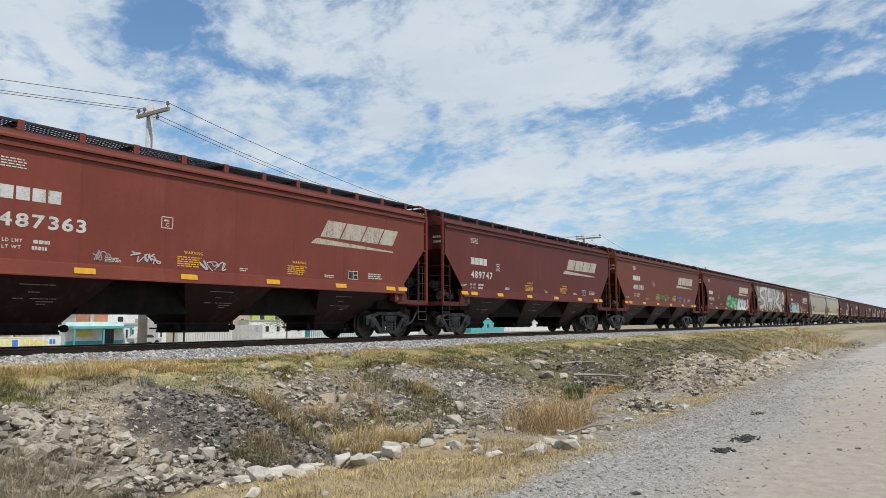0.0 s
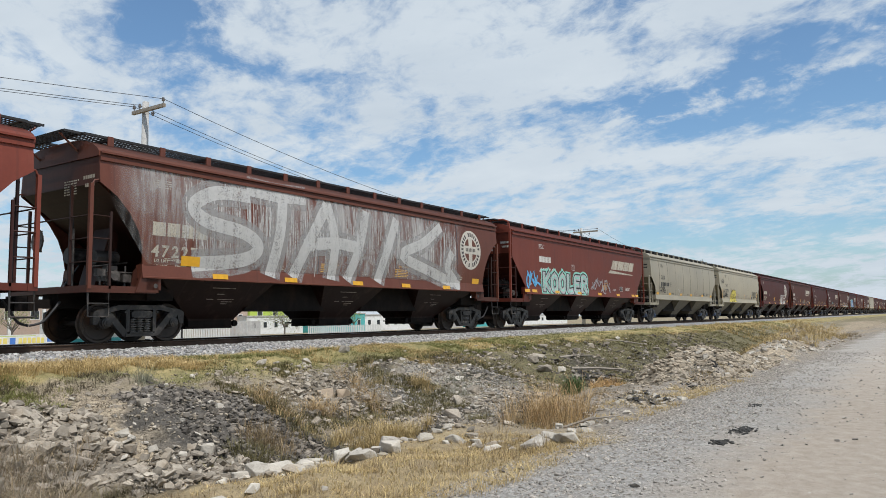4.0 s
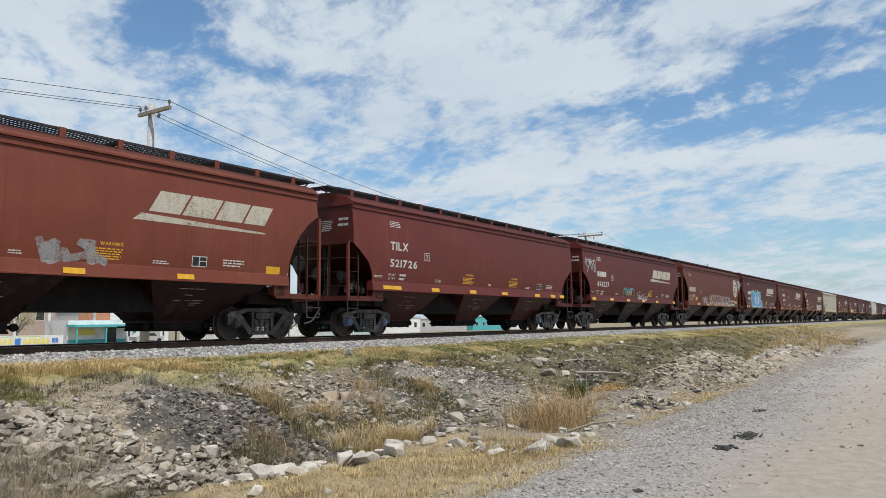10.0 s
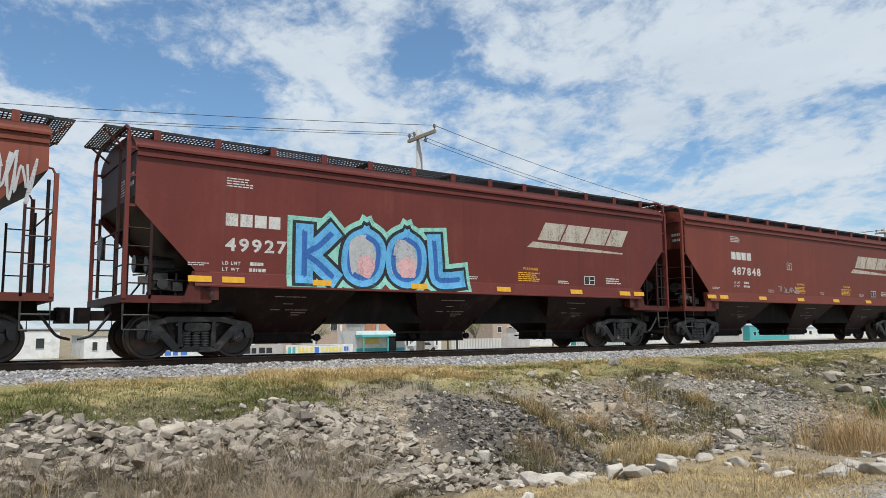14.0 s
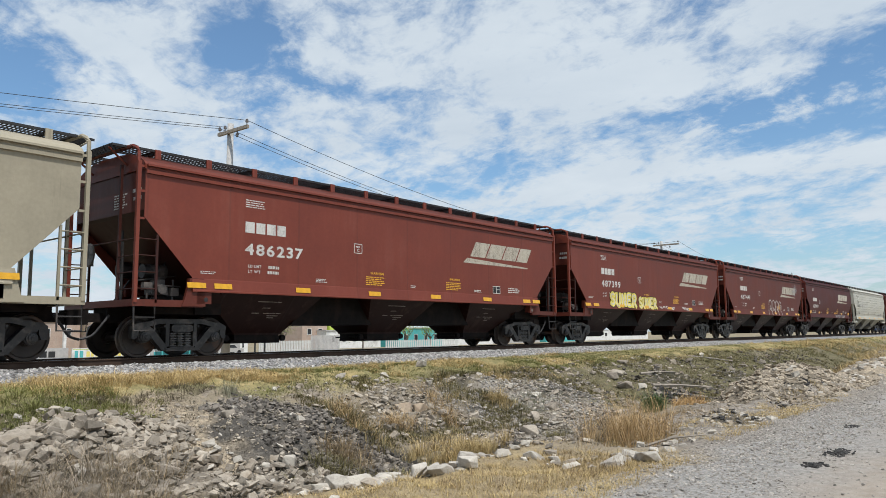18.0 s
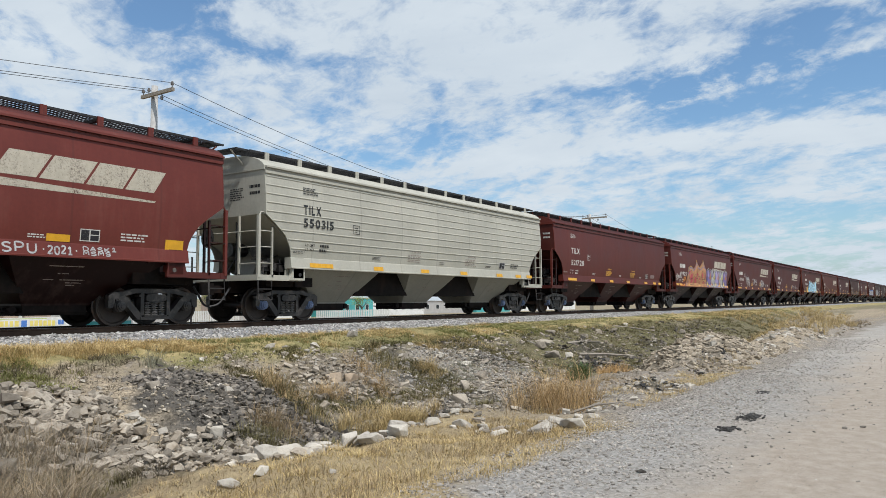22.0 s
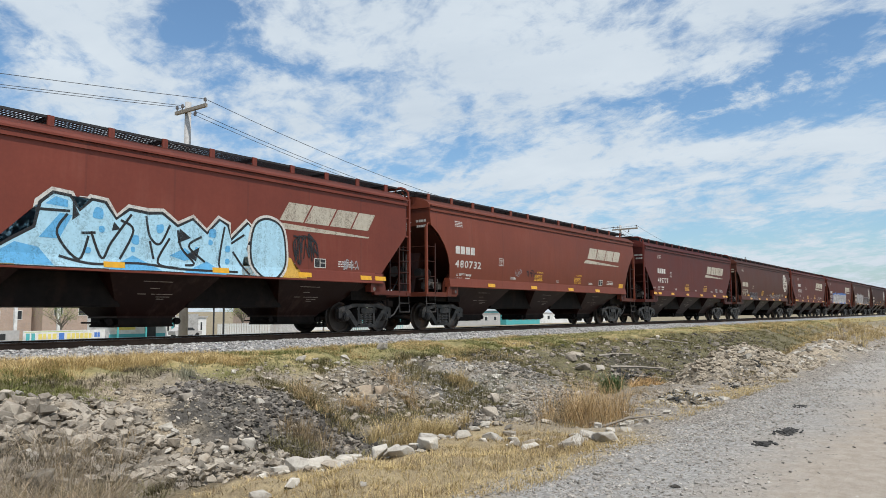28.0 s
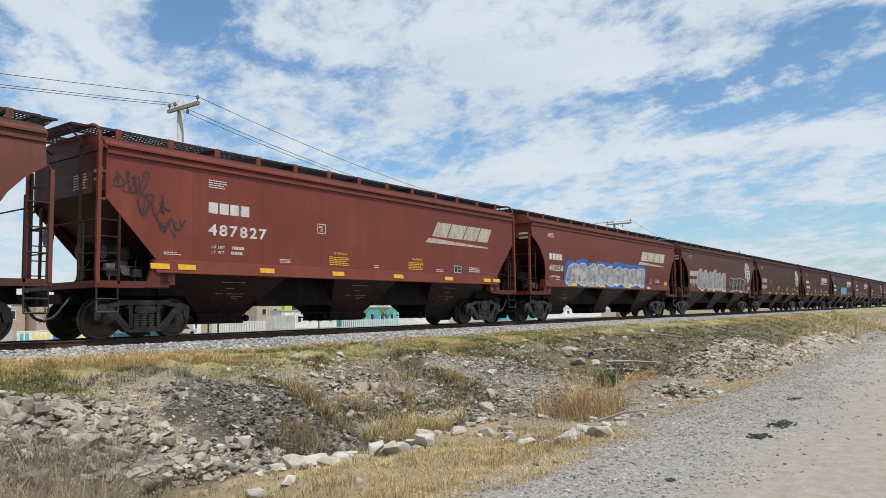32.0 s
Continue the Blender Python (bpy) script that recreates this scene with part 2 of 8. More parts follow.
def overspray_material():
    """A smeared grey mist of paint, thinning out towards its edges."""
    k = Nodes("smeared_overspray")
    v = k.coords("object")
    sep = k.add("ShaderNodeSeparateXYZ")
    k.link(v, sep.inputs[0])
    body = k.noise(v, 0.55, 4, 0.55, 0.4)
    streak = k.noise(k.coords("object", (1, 1, 0.06)), 7.0, 5, 0.7)
    a = k.ramp(k.op("ADD", k.op("MULTIPLY", body, 0.8), k.op("MULTIPLY", streak, 0.75)), 0.62, 1.0, 0.0, 0.8)
    for lo, hi in ((-8.5, -7.2), (6.2, 4.8)):
        a = k.op("MULTIPLY", a, k.ramp(sep.outputs[0], lo, hi))
    a = k.op("MULTIPLY", a, k.ramp(sep.outputs[2], 1.5, 2.3, 0.35, 1.0))
    k.link(a, k.b.inputs["Alpha"])
    return k.done((0.50, 0.49, 0.475), 0.6)


def ground_material():
    k = Nodes("ground_soil")
    v = k.coords()
    sep = k.add("ShaderNodeSeparateXYZ")
    k.link(v, sep.inputs[0])
    wob = k.op("MULTIPLY", k.op("SUBTRACT", k.noise(v, 0.45, 5, 0.6), 0.5), 2.6)
    wob = k.op("ADD", wob, k.op("MULTIPLY", k.op("SUBTRACT", k.noise(v, 3.0, 4, 0.6), 0.5), 0.7))
    y = k.op("ADD", sep.outputs[1], wob)
    n1, n2, n3 = k.noise(v, 5.0, 6, 0.65), k.noise(v, 28.0, 5, 0.7), k.noise(v, 0.8, 4, 0.6)
    cell = k.voronoi(v, 26.0, "F1", "Color")
    cellv = k.add("ShaderNodeSeparateColor")
    k.link(cell, cellv.inputs[0])
    peb = cellv.outputs[0]
    dust = k.mix(k.ramp(n1, 0.35, 0.65), (0.31, 0.262, 0.212), (0.395, 0.342, 0.285))
    dust = k.mix(k.ramp(n2, 0.58, 0.72), dust, (0.22, 0.19, 0.17))
    gravel = k.mix(peb, (0.225, 0.212, 0.195), (0.385, 0.368, 0.342))
    gravel = k.mix(k.ramp(n2, 0.54, 0.7), gravel, (0.17, 0.158, 0.145))
    road = k.mix(k.ramp(k.op("ADD", y, k.op("MULTIPLY", n3, 0.8)), 2.0, 3.0), dust, gravel)
    pale = k.ramp(n3, 0.5, 0.66)
    far = k.ramp(sep.outputs[0], 14.0, 26.0)
    road = k.mix(k.op("MULTIPLY", far, k.ramp(pale, 0, 1, 0.35, 0.95)), road, (0.44, 0.395, 0.345))
    straw = k.mix(k.ramp(n1, 0.3, 0.7), (0.24, 0.185, 0.115), (0.40, 0.32, 0.19))
    straw = k.mix(k.ramp(n2, 0.52, 0.68), straw, (0.17, 0.13, 0.085))
    rub = k.mix(peb, (0.13, 0.11, 0.085), (0.33, 0.285, 0.23))
    rub = k.mix(k.ramp(n1, 0.46, 0.60), rub, (0.27, 0.225, 0.155))
    rub = k.mix(k.ramp(n3, 0.53, 0.64), rub, (0.15, 0.14, 0.085))
    past = k.ramp(sep.outputs[0], 12.0, 18.0)
    rub = k.mix(k.op("MULTIPLY", past, k.ramp(n3, 0.35, 0.6, 0.9, 0.35)), rub, k.mix(n1, (0.10, 0.085, 0.05), (0.21, 0.185, 0.10)))
    debris = k.mix(peb, (0.17, 0.15, 0.125), (0.34, 0.30, 0.255))
    straw = k.mix(k.ramp(sep.outputs[0], 8.8, 10.5), straw, debris)
    grass = k.mix(k.ramp(n1, 0.35, 0.62), (0.22, 0.195, 0.085), (0.46, 0.36, 0.18))
    grass = k.mix(k.ramp(n3, 0.45, 0.6), grass, k.mix(k.ramp(n2, 0.4, 0.6), (0.30, 0.26, 0.13), (0.16, 0.155, 0.066)))
    ball = k.mix(peb, (0.17, 0.17, 0.175), (0.40, 0.40, 0.41))
    ball = k.mix(k.ramp(n2, 0.5, 0.66), ball, (0.11, 0.11, 0.115))
    land = k.mix(k.ramp(n3, 0.4, 0.6), (0.29, 0.24, 0.17), (0.22, 0.185, 0.115))
    col = k.mix(k.ramp(y, 3.45, 3.85), road, straw)
    col = k.mix(k.ramp(y, 6.3, 7.2), col, rub)
    col = k.mix(k.ramp(y, 11.9, 12.6), col, grass)
    yb = k.op("ADD", sep.outputs[1], k.op("MULTIPLY", wob, 0.16))
    col = k.mix(k.ramp(yb, 14.45, 14.65), col, ball)
    col = k.mix(k.ramp(yb, 18.9, 19.3), col, land)
    cov = k.add("ShaderNodeVertexColor")
    cov.layer_name = "soil_and_shade"
    tone = k.op("MULTIPLY", k.ramp(n1, 0.3, 0.7, 0.62, 1.42), k.op("MULTIPLY", k.ramp(n2, 0.35, 0.68, 1.35, 0.55), k.ramp(peb, 0, 1, 0.8, 1.2)))
    col = k.mix(cov.outputs["Alpha"], col, k.times(cov.outputs["Color"], tone))
    k.bump(k.op("ADD", k.op("MULTIPLY", n2, 0.5), k.op("ADD", n1, k.op("MULTIPLY", peb, 0.35))), 0.7, 0.05)
    k.b.inputs["Specular IOR Level"].default_value = 0.15
    return k.done(col, 0.95)


PAINT = paint_material("car_paint", 0.44)
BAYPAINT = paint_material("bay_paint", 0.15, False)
PALEPAINT = paint_material("pale_car_paint", 0.24, False)
SOIL = ground_material()
# underframe steel: soot, blackened further for the shade below the cars
GRIME_SHADE = plain("sooty_shaded_steel", (0.006, 0.005, 0.0048), (0.015, 0.012, 0.011), 5, 0.75, 0.0, 0.3, "object", 0.15, (0.024, 0.015, 0.012), 0.12)
TRUCK = plain("dusty_cast_steel", (0.009, 0.008, 0.0078), (0.038, 0.034, 0.032), 5, 0.48, 0.0, 0.35, "object", 0.0, (0.135, 0.115, 0.10), 0.5)
SPRING = plain("dusty_spring_steel", (0.075, 0.07, 0.066), (0.15, 0.14, 0.13), 7, 0.5, 0.2, 0.2, "object")
WHEEL = plain("wheel_steel", (0.020, 0.016, 0.014), (0.050, 0.038, 0.031), 3, 0.5, 0.1, 0.2, "object", 0.0, (0.13, 0.065, 0.035), 0.35)
CAPBLUE = plain("blue_bearing_cap", (0.07, 0.11, 0.20), (0.12, 0.16, 0.26), 9, 0.6, 0, 0.2, "object")
GRATE = plain("black_grating", (0.016, 0.016, 0.017), (0.034, 0.033, 0.034), 5, 0.6, 0.2, 0.1, "object")
RAILSIDE = plain("rusty_rail", (0.045, 0.030, 0.022), (0.095, 0.062, 0.045), 3, 0.8, 0.1, 0.3)
RAILTOP = plain("bright_rail_head", (0.33, 0.32, 0.31), (0.45, 0.44, 0.43), 9, 0.28, 0.9, 0.05)
TIE = plain("weathered_tie", (0.10, 0.085, 0.07), (0.20, 0.175, 0.15), 5, 0.9, 0, 0.4)
ROCK = plain("grey_rubble", (0.205, 0.175, 0.140), (0.405, 0.355, 0.290), 7, 0.95, 0, 0.7, "world", 0.36, (0.21, 0.17, 0.125))
DARKROCK = plain("dark_rubble", (0.068, 0.06, 0.053), (0.185, 0.165, 0.143), 7, 0.95, 0, 0.7, "world", 0.55, (0.25, 0.215, 0.175))
PALEROCK = plain("pale_limestone", (0.36, 0.325, 0.275), (0.53, 0.485, 0.42), 6, 0.95, 0, 0.7, "world", 0.18, (0.26, 0.235, 0.20))
TANROCK = plain("tan_stone", (0.36, 0.27, 0.19), (0.48, 0.39, 0.29), 5, 0.9, 0, 0.5, "world", 0.1, (0.25, 0.2, 0.15))
BALLAST = plain("ballast_stone", (0.255, 0.242, 0.228), (0.47, 0.452, 0.43), 12, 0.9, 0, 0.4, "world", 0.45)
STRAW = plain("dry_straw", (0.32, 0.228, 0.102), (0.56, 0.435, 0.22), 2, 0.8, 0, 0, "world", 0.4)
SHOULDERSTRAW = plain("golden_shoulder_grass", (0.40, 0.285, 0.125), (0.63, 0.485, 0.25), 2, 0.8, 0, 0, "world", 0.4)
BROWNGRASS = plain("brown_weeds", (0.17, 0.12, 0.066), (0.36, 0.27, 0.16), 2, 0.85, 0, 0, "world", 0.45)
OLIVE = plain("olive_grass", (0.165, 0.165, 0.070), (0.325, 0.30, 0.138), 1.5, 0.8, 0, 0, "world", 0.4)
SHOULDERGREEN = plain("shoulder_green_grass", (0.11, 0.125, 0.04), (0.25, 0.25, 0.085), 1.5, 0.8, 0, 0, "world", 0.4)
GREEN = plain("green_leaves", (0.045, 0.085, 0.02), (0.10, 0.15, 0.045), 2, 0.7, 0, 0, "world", 0.4)
GREYSTALK = plain("grey_brown_stalks", (0.19, 0.148, 0.105), (0.36, 0.295, 0.22), 2, 0.85, 0, 0, "world", 0.5)
TALLWEED = plain("tall_dry_weeds", (0.29, 0.19, 0.09), (0.52, 0.38, 0.21), 2, 0.85, 0, 0, "world", 0.45)
DARKWEED = plain("dark_weeds", (0.085, 0.07, 0.045), (0.19, 0.155, 0.105), 2, 0.9, 0, 0, "world", 0.45)
DARKOLIVE = plain("dull_bank_grass", (0.095, 0.085, 0.040), (0.22, 0.185, 0.09), 1.5, 0.85, 0, 0, "world", 0.45)
ORANGEWEED = plain("dry_orange_weed", (0.36, 0.22, 0.09), (0.52, 0.34, 0.16), 2, 0.85, 0, 0, "world", 0.35)
SCREEROCK = plain("grey_chips", (0.21, 0.195, 0.175), (0.38, 0.355, 0.32), 8, 0.95, 0, 0.6, "world", 0.4)
GREYWEED = plain("grey_green_weed", (0.18, 0.18, 0.12), (0.30, 0.29, 0.21), 2, 0.85, 0, 0, "world", 0.3)
TREELEAF = plain("dusty_tree_leaves", (0.10, 0.13, 0.035), (0.24, 0.25, 0.09), 1, 0.8, 0, 0, "world", 0.4)
BARK = plain("grey_bark", (0.13, 0.11, 0.09), (0.24, 0.21, 0.18), 8, 0.9, 0, 0.5)
CONCRETE = plain("pole_concrete", (0.36, 0.35, 0.335), (0.48, 0.47, 0.45), 4, 0.85, 0, 0.2, "world", 0, (0.28, 0.27, 0.25))
WIRE = plain("dark_wire", (0.02, 0.02, 0.022), (0.04, 0.04, 0.042), 5, 0.6, 0.3, 0)
PORCELAIN = plain("grey_porcelain", (0.10, 0.09, 0.085), (0.17, 0.15, 0.14), 9, 0.35, 0, 0)
WHITEWALL = plain("whitewashed_wall", (0.66, 0.66, 0.64), (0.80, 0.80, 0.78), 2, 0.85, 0, 0.1, "world", 0, (0.55, 0.54, 0.51))
BRICK = plain("bare_brick", (0.38, 0.28, 0.22), (0.50, 0.39, 0.32), 6, 0.9, 0, 0.4, "world", 0, (0.36, 0.31, 0.27))
BRICKRED = plain("terracotta", (0.36, 0.16, 0.09), (0.48, 0.25, 0.15), 5, 0.9, 0, 0.3)
TEAL = plain("turquoise_paint", (0.06, 0.36, 0.37), (0.10, 0.45, 0.46), 3, 0.6, 0, 0.05)
LIME = plain("lime_paint", (0.36, 0.48, 0.06), (0.46, 0.56, 0.11), 3, 0.7, 0, 0.05)
YELLOW = plain("yellow_wall_paint", (0.70, 0.56, 0.10), (0.80, 0.68, 0.22), 3, 0.7, 0, 0.05)
GREYWALL = plain("grey_render", (0.36, 0.35, 0.34), (0.50, 0.48, 0.46), 3, 0.9, 0, 0.2)
FENCEPAINT = plain("pale_fence_paint", (0.50, 0.50, 0.48), (0.64, 0.64, 0.61), 4, 0.7, 0, 0.1)
PANE = plain("dark_window_glass", (0.03, 0.035, 0.04), (0.05, 0.055, 0.06), 2, 0.1, 0, 0)
BLUEPAINT = plain("blue_letter_paint", (0.05, 0.15, 0.50), (0.08, 0.22, 0.58), 3, 0.7, 0, 0)
BLACKPAINT = plain("black_letter_paint", (0.015, 0.015, 0.017), (0.03, 0.03, 0.03), 3, 0.7, 0, 0)
TYRE = plain("rubber", (0.015, 0.015, 0.015), (0.03, 0.03, 0.03), 3, 0.8, 0, 0)
DIRT = plain("dry_dirt_clods", (0.26, 0.215, 0.16), (0.42, 0.36, 0.28), 8, 0.98, 0, 0.7, "world", 0.35, (0.19, 0.155, 0.115))
ROADCHIP = plain("road_chippings", (0.255, 0.228, 0.20), (0.425, 0.39, 0.345), 12, 0.95, 0, 0.4, "world", 0.3)
TAR = plain("old_tar", (0.03, 0.03, 0.03), (0.07, 0.065, 0.06), 14, 0.8, 0, 0.5)
WOODGREY = plain("weathered_wood", (0.22, 0.19, 0.155), (0.34, 0.30, 0.25), 7, 0.9, 0, 0.4)
INK = {
    "white": spray_material("white_stencil", (0.62, 0.60, 0.56), 0.93),
    "ivory": spray_material("ivory_emblem_paint", (0.56, 0.52, 0.45), 1.1),
    "cream": spray_material("faded_cream_stencil", (0.50, 0.45, 0.36), 0.88),
    "yellow": spray_material("yellow_reflector", (0.74, 0.38, 0.018), 1.3, 0.4),
    "black": spray_material("black_spray", (0.014, 0.014, 0.016), 0.95),
    "silver": spray_material("silver_spray", (0.50, 0.50, 0.50), 0.86, 0.45),
    "mist": spray_material("white_spray_mist", (0.60, 0.59, 0.57), 0.74),
    "smear": overspray_material(),
    "haze": spray_material("grey_overspray", (0.42, 0.41, 0.40), 0.42),
    "faint": spray_material("worn_bay_stencil", (0.30, 0.25, 0.22), 0.8),
    "thin": spray_material("thin_tag_spray", (0.34, 0.33, 0.34), 0.82),
    "blue": spray_material("sky_blue_spray", (0.12, 0.42, 0.72), 0.97),
    "pale_blue": spray_material("pale_blue_spray", (0.42, 0.68, 0.82), 0.97),
    "teal": spray_material("teal_spray", (0.10, 0.36, 0.40), 0.92),
    "deep_blue": spray_material("deep_blue_spray", (0.03, 0.13, 0.42), 0.97),
    "lemon": spray_material("lemon_spray", (0.80, 0.66, 0.12), 0.97),
    "green": spray_material("green_spray", (0.06, 0.30, 0.10), 0.97),
    "mint": spray_material("mint_spray", (0.28, 0.62, 0.52), 0.95),
    "maroon": spray_material("dull_maroon_spray", (0.11, 0.035, 0.03), 1.0),
    "orange": spray_material("orange_spray", (0.72, 0.26, 0.04), 0.95),
    "crimson": spray_material("crimson_spray", (0.42, 0.03, 0.03), 0.95),
    "pink": spray_material("pink_spray", (0.72, 0.42, 0.42), 0.95),
    "violet": spray_material("violet_spray", (0.22, 0.16, 0.38), 0.93),
    "chrome": spray_material("pale_chrome_spray", (0.62, 0.64, 0.66), 1.05, 0.45),
    "apricot": spray_material("apricot_spray", (0.55, 0.27, 0.12), 0.97),
    "rose": spray_material("rose_red_spray", (0.52, 0.07, 0.09), 0.97),
    "lilac": spray_material("lilac_spray", (0.40, 0.34, 0.58), 0.97),
    "umber": spray_material("dark_umber_spray", (0.12, 0.05, 0.03), 0.97),
    "seam": spray_material("dirty_seam_streak", (0.10, 0.08, 0.058), 0.62),
    "tar": spray_material("faint_dark_spray", (0.05, 0.035, 0.04), 0.75),
    "ochre": spray_material("ochre_spray", (0.62, 0.36, 0.06), 0.95),
}

# ---- mesh helpers ----


class Mesh:
    """Collects the corners and faces of one part."""

    def __init__(self):
        self.v, self.f, self.smooth = [], [], False

    def box(self, x0, x1, y0, y1, z0, z1):
        n = len(self.v)
        self.v += [(x, y, z) for x in (x0, x1) for y in (y0, y1) for z in (z0, z1)]
        self.f += [tuple(n + i for i in q) for q in ((0, 1, 3, 2), (4, 6, 7, 5), (0, 4, 5, 1), (2, 3, 7, 6), (0, 2, 6, 4), (1, 5, 7, 3))]
        return self

    def prism(self, poly, axis, a, b):
        """A closed outline, pushed from a to b along an axis. Outline: (x, z) for y, (y, z) for x, (x, y) for z."""
        n, k = len(self.v), len(poly)
        for c in (a, b):
            for p, q in poly:
                self.v.append((p, c, q) if axis == "y" else (c, p, q) if axis == "x" else (p, q, c))
        self.f.append(tuple(n + i for i in range(k)))
        self.f.append(tuple(n + k + i for i in reversed(range(k))))
        self.f += [(n + i, n + k + i, n + k + (i + 1) % k, n + (i + 1) % k) for i in range(k)]
        return self

    def hull8(self, a, b):
        """Two rectangles of four corners each, joined."""
        n = len(self.v)
        self.v += list(a) + list(b)
        self.f += [tuple(n + i for i in q) for q in ((3, 2, 1, 0), (4, 5, 6, 7), (0, 1, 5, 4), (1, 2, 6, 5), (2, 3, 7, 6), (3, 0, 4, 7))]
        return self

    def bar(self, p, q, w, h=None, up=(0, 0, 1)):
        """A square bar from p to q."""
        p, q = Vector(p), Vector(q)
        h = h or w
        d = (q - p).normalized()
        u = Vector(up)
        if abs(d.dot(u)) > 0.95:
            u = Vector((0, 1, 0)) if abs(d.y) < 0.9 else Vector((1, 0, 0))
        s = d.cross(u).normalized() * (w / 2)
        u = s.cross(d).normalized() * (h / 2)
        return self.hull8([tuple(p + a) for a in (s + u, s - u, -s - u, u - s)], [tuple(q + a) for a in (s + u, s - u, -s - u, u - s)])

    def tube(self, pts, r, k=6, r2=None):
        pts = [Vector(p) for p in pts]
        n = len(self.v)
        m = len(pts)
        for i, p in enumerate(pts):
            d = (pts[min(i + 1, m - 1)] - pts[max(i - 1, 0)]).normalized()
            u = d.cross(Vector((0, 0, 1)) if abs(d.z) < 0.9 else Vector((1, 0, 0))).normalized()
            w = d.cross(u)
            rr = r if r2 is None else r + (r2 - r) * i / (m - 1)
            for j in range(k):
                a = 2 * math.pi * j / k
                self.v.append(tuple(p + (u * math.cos(a) + w * math.sin(a)) * rr))
        for i in range(m - 1):
            for j in range(k):
                self.f.append((n + i * k + j, n + i * k + (j + 1) % k, n + (i + 1) * k + (j + 1) % k, n + (i + 1) * k + j))
        self.f.append(tuple(n + j for j in reversed(range(k))))
        self.f.append(tuple(n + (m - 1) * k + j for j in range(k)))
        return self

    def lathe(self, prof, k=28, axis="y", c=(0, 0, 0)):
        """A profile of (place along the axis, radius), turned round it."""
        n = len(self.v)
        for s, r in prof:
            for j in range(k):
                a = 2 * math.pi * j / k
                p = (r * math.cos(a), s, r * math.sin(a)) if axis == "y" else (s, r * math.cos(a), r * math.sin(a)) if axis == "x" else (r * math.cos(a), r * math.sin(a), s)
                self.v.append((p[0] + c[0], p[1] + c[1], p[2] + c[2]))
        for i in range(len(prof) - 1):
            for j in range(k):
                self.f.append((n + i * k + j, n + i * k + (j + 1) % k, n + (i + 1) * k + (j + 1) % k, n + (i + 1) * k + j))
        self.f.append(tuple(n + j for j in reversed(range(k))))
        self.f.append(tuple(n + (len(prof) - 1) * k + j for j in range(k)))
        return self

    def poly(self, pts, y):
        """A flat outline (x, z) that faces -y."""
        n = len(self.v)
        self.v += [(x, y, z) for x, z in pts]
        self.f.append(tuple(n + i for i in range(len(pts))))
        return self

    def data(self, name, material):
        me = bpy.data.meshes.new(name)
        me.from_pydata(self.v, [], self.f)
        bm = bmesh.new()
        bm.from_mesh(me)
        bmesh.ops.recalc_face_normals(bm, faces=bm.faces)
        bm.to_mesh(me)
        bm.free()
        if self.smooth:
            me.shade_smooth()
        me.materials.append(material)
        return me


def part(name, mesh, material, parent=None, label="", color=None):
    me = mesh if isinstance(mesh, bpy.types.Mesh) else mesh.data(name, material)
    ob = new(name, me)
    ob.parent = parent
    if color:
        ob.color = (*color, 1)
    if label:
        ob["label"] = label
    return ob


def thing(name, label, category, group="", kind="", at=None):
    ob = tagged(new(name), label, category, group, kind)
    if at is not None:
        ob.matrix_world = at
    return ob


# ---- letters of the built-in font, cut once ----
GLYPHS = {}


def cut_glyphs(chars):
    for ch in chars:
        cu = bpy.data.curves.new("glyph", "FONT")
        cu.body, cu.size, cu.offset, cu.resolution_u = ch, 1.0, 0.026, 3
        ob = new("glyph", cu)
        bpy.context.view_layer.update()
        ev = ob.evaluated_get(bpy.context.evaluated_depsgraph_get())
        me = ev.to_mesh()
        v = [(p.co.x, p.co.y) for p in me.vertices]
        f = [tuple(p.vertices) for p in me.polygons]
        ev.to_mesh_clear()
        x0, x1 = min(p[0] for p in v), max(p[0] for p in v)
        GLYPHS[ch] = ([(x - x0, y) for x, y in v], f, x1 - x0)
        bpy.data.objects.remove(ob)
        bpy.data.curves.remove(cu)


cut_glyphs("0123456789LDMTWANRIGCOKX")
CAP = 0.72


def write(mesh, text, x, z, height, y, wide=1.0, gap=0.16):
    """Adds flat letters; (x, z) is the lower left corner, facing -y."""
    s = height / CAP
    for ch in text:
        if ch == " ":
            x += 0.42 * s
            continue
        v, f, w = GLYPHS[ch]
        n = len(mesh.v)
        mesh.v += [(x + a * s * wide, y, z + b * s) for a, b in v]
        mesh.f += [tuple(n + i for i in q) for q in f]
        x += (w * wide + gap) * s
    return x


def lines(mesh, x, z, w, h, rows, y, rng, gap=0.5):
    """Small print that cannot be read: plain bars."""
    step = h / rows
    for i in range(rows):
        zz = z + h - (i + 1) * step
        a, end = x, x + w * rng.uniform(0.75, 1.0)
        while a < end - 0.02:
            b = min(end, a + rng.uniform(0.08, 0.24) * w)
            mesh.poly([(a, zz), (b, zz), (b, zz + step * gap), (a, zz + step * gap)], y)
            a = b + 0.035 * w


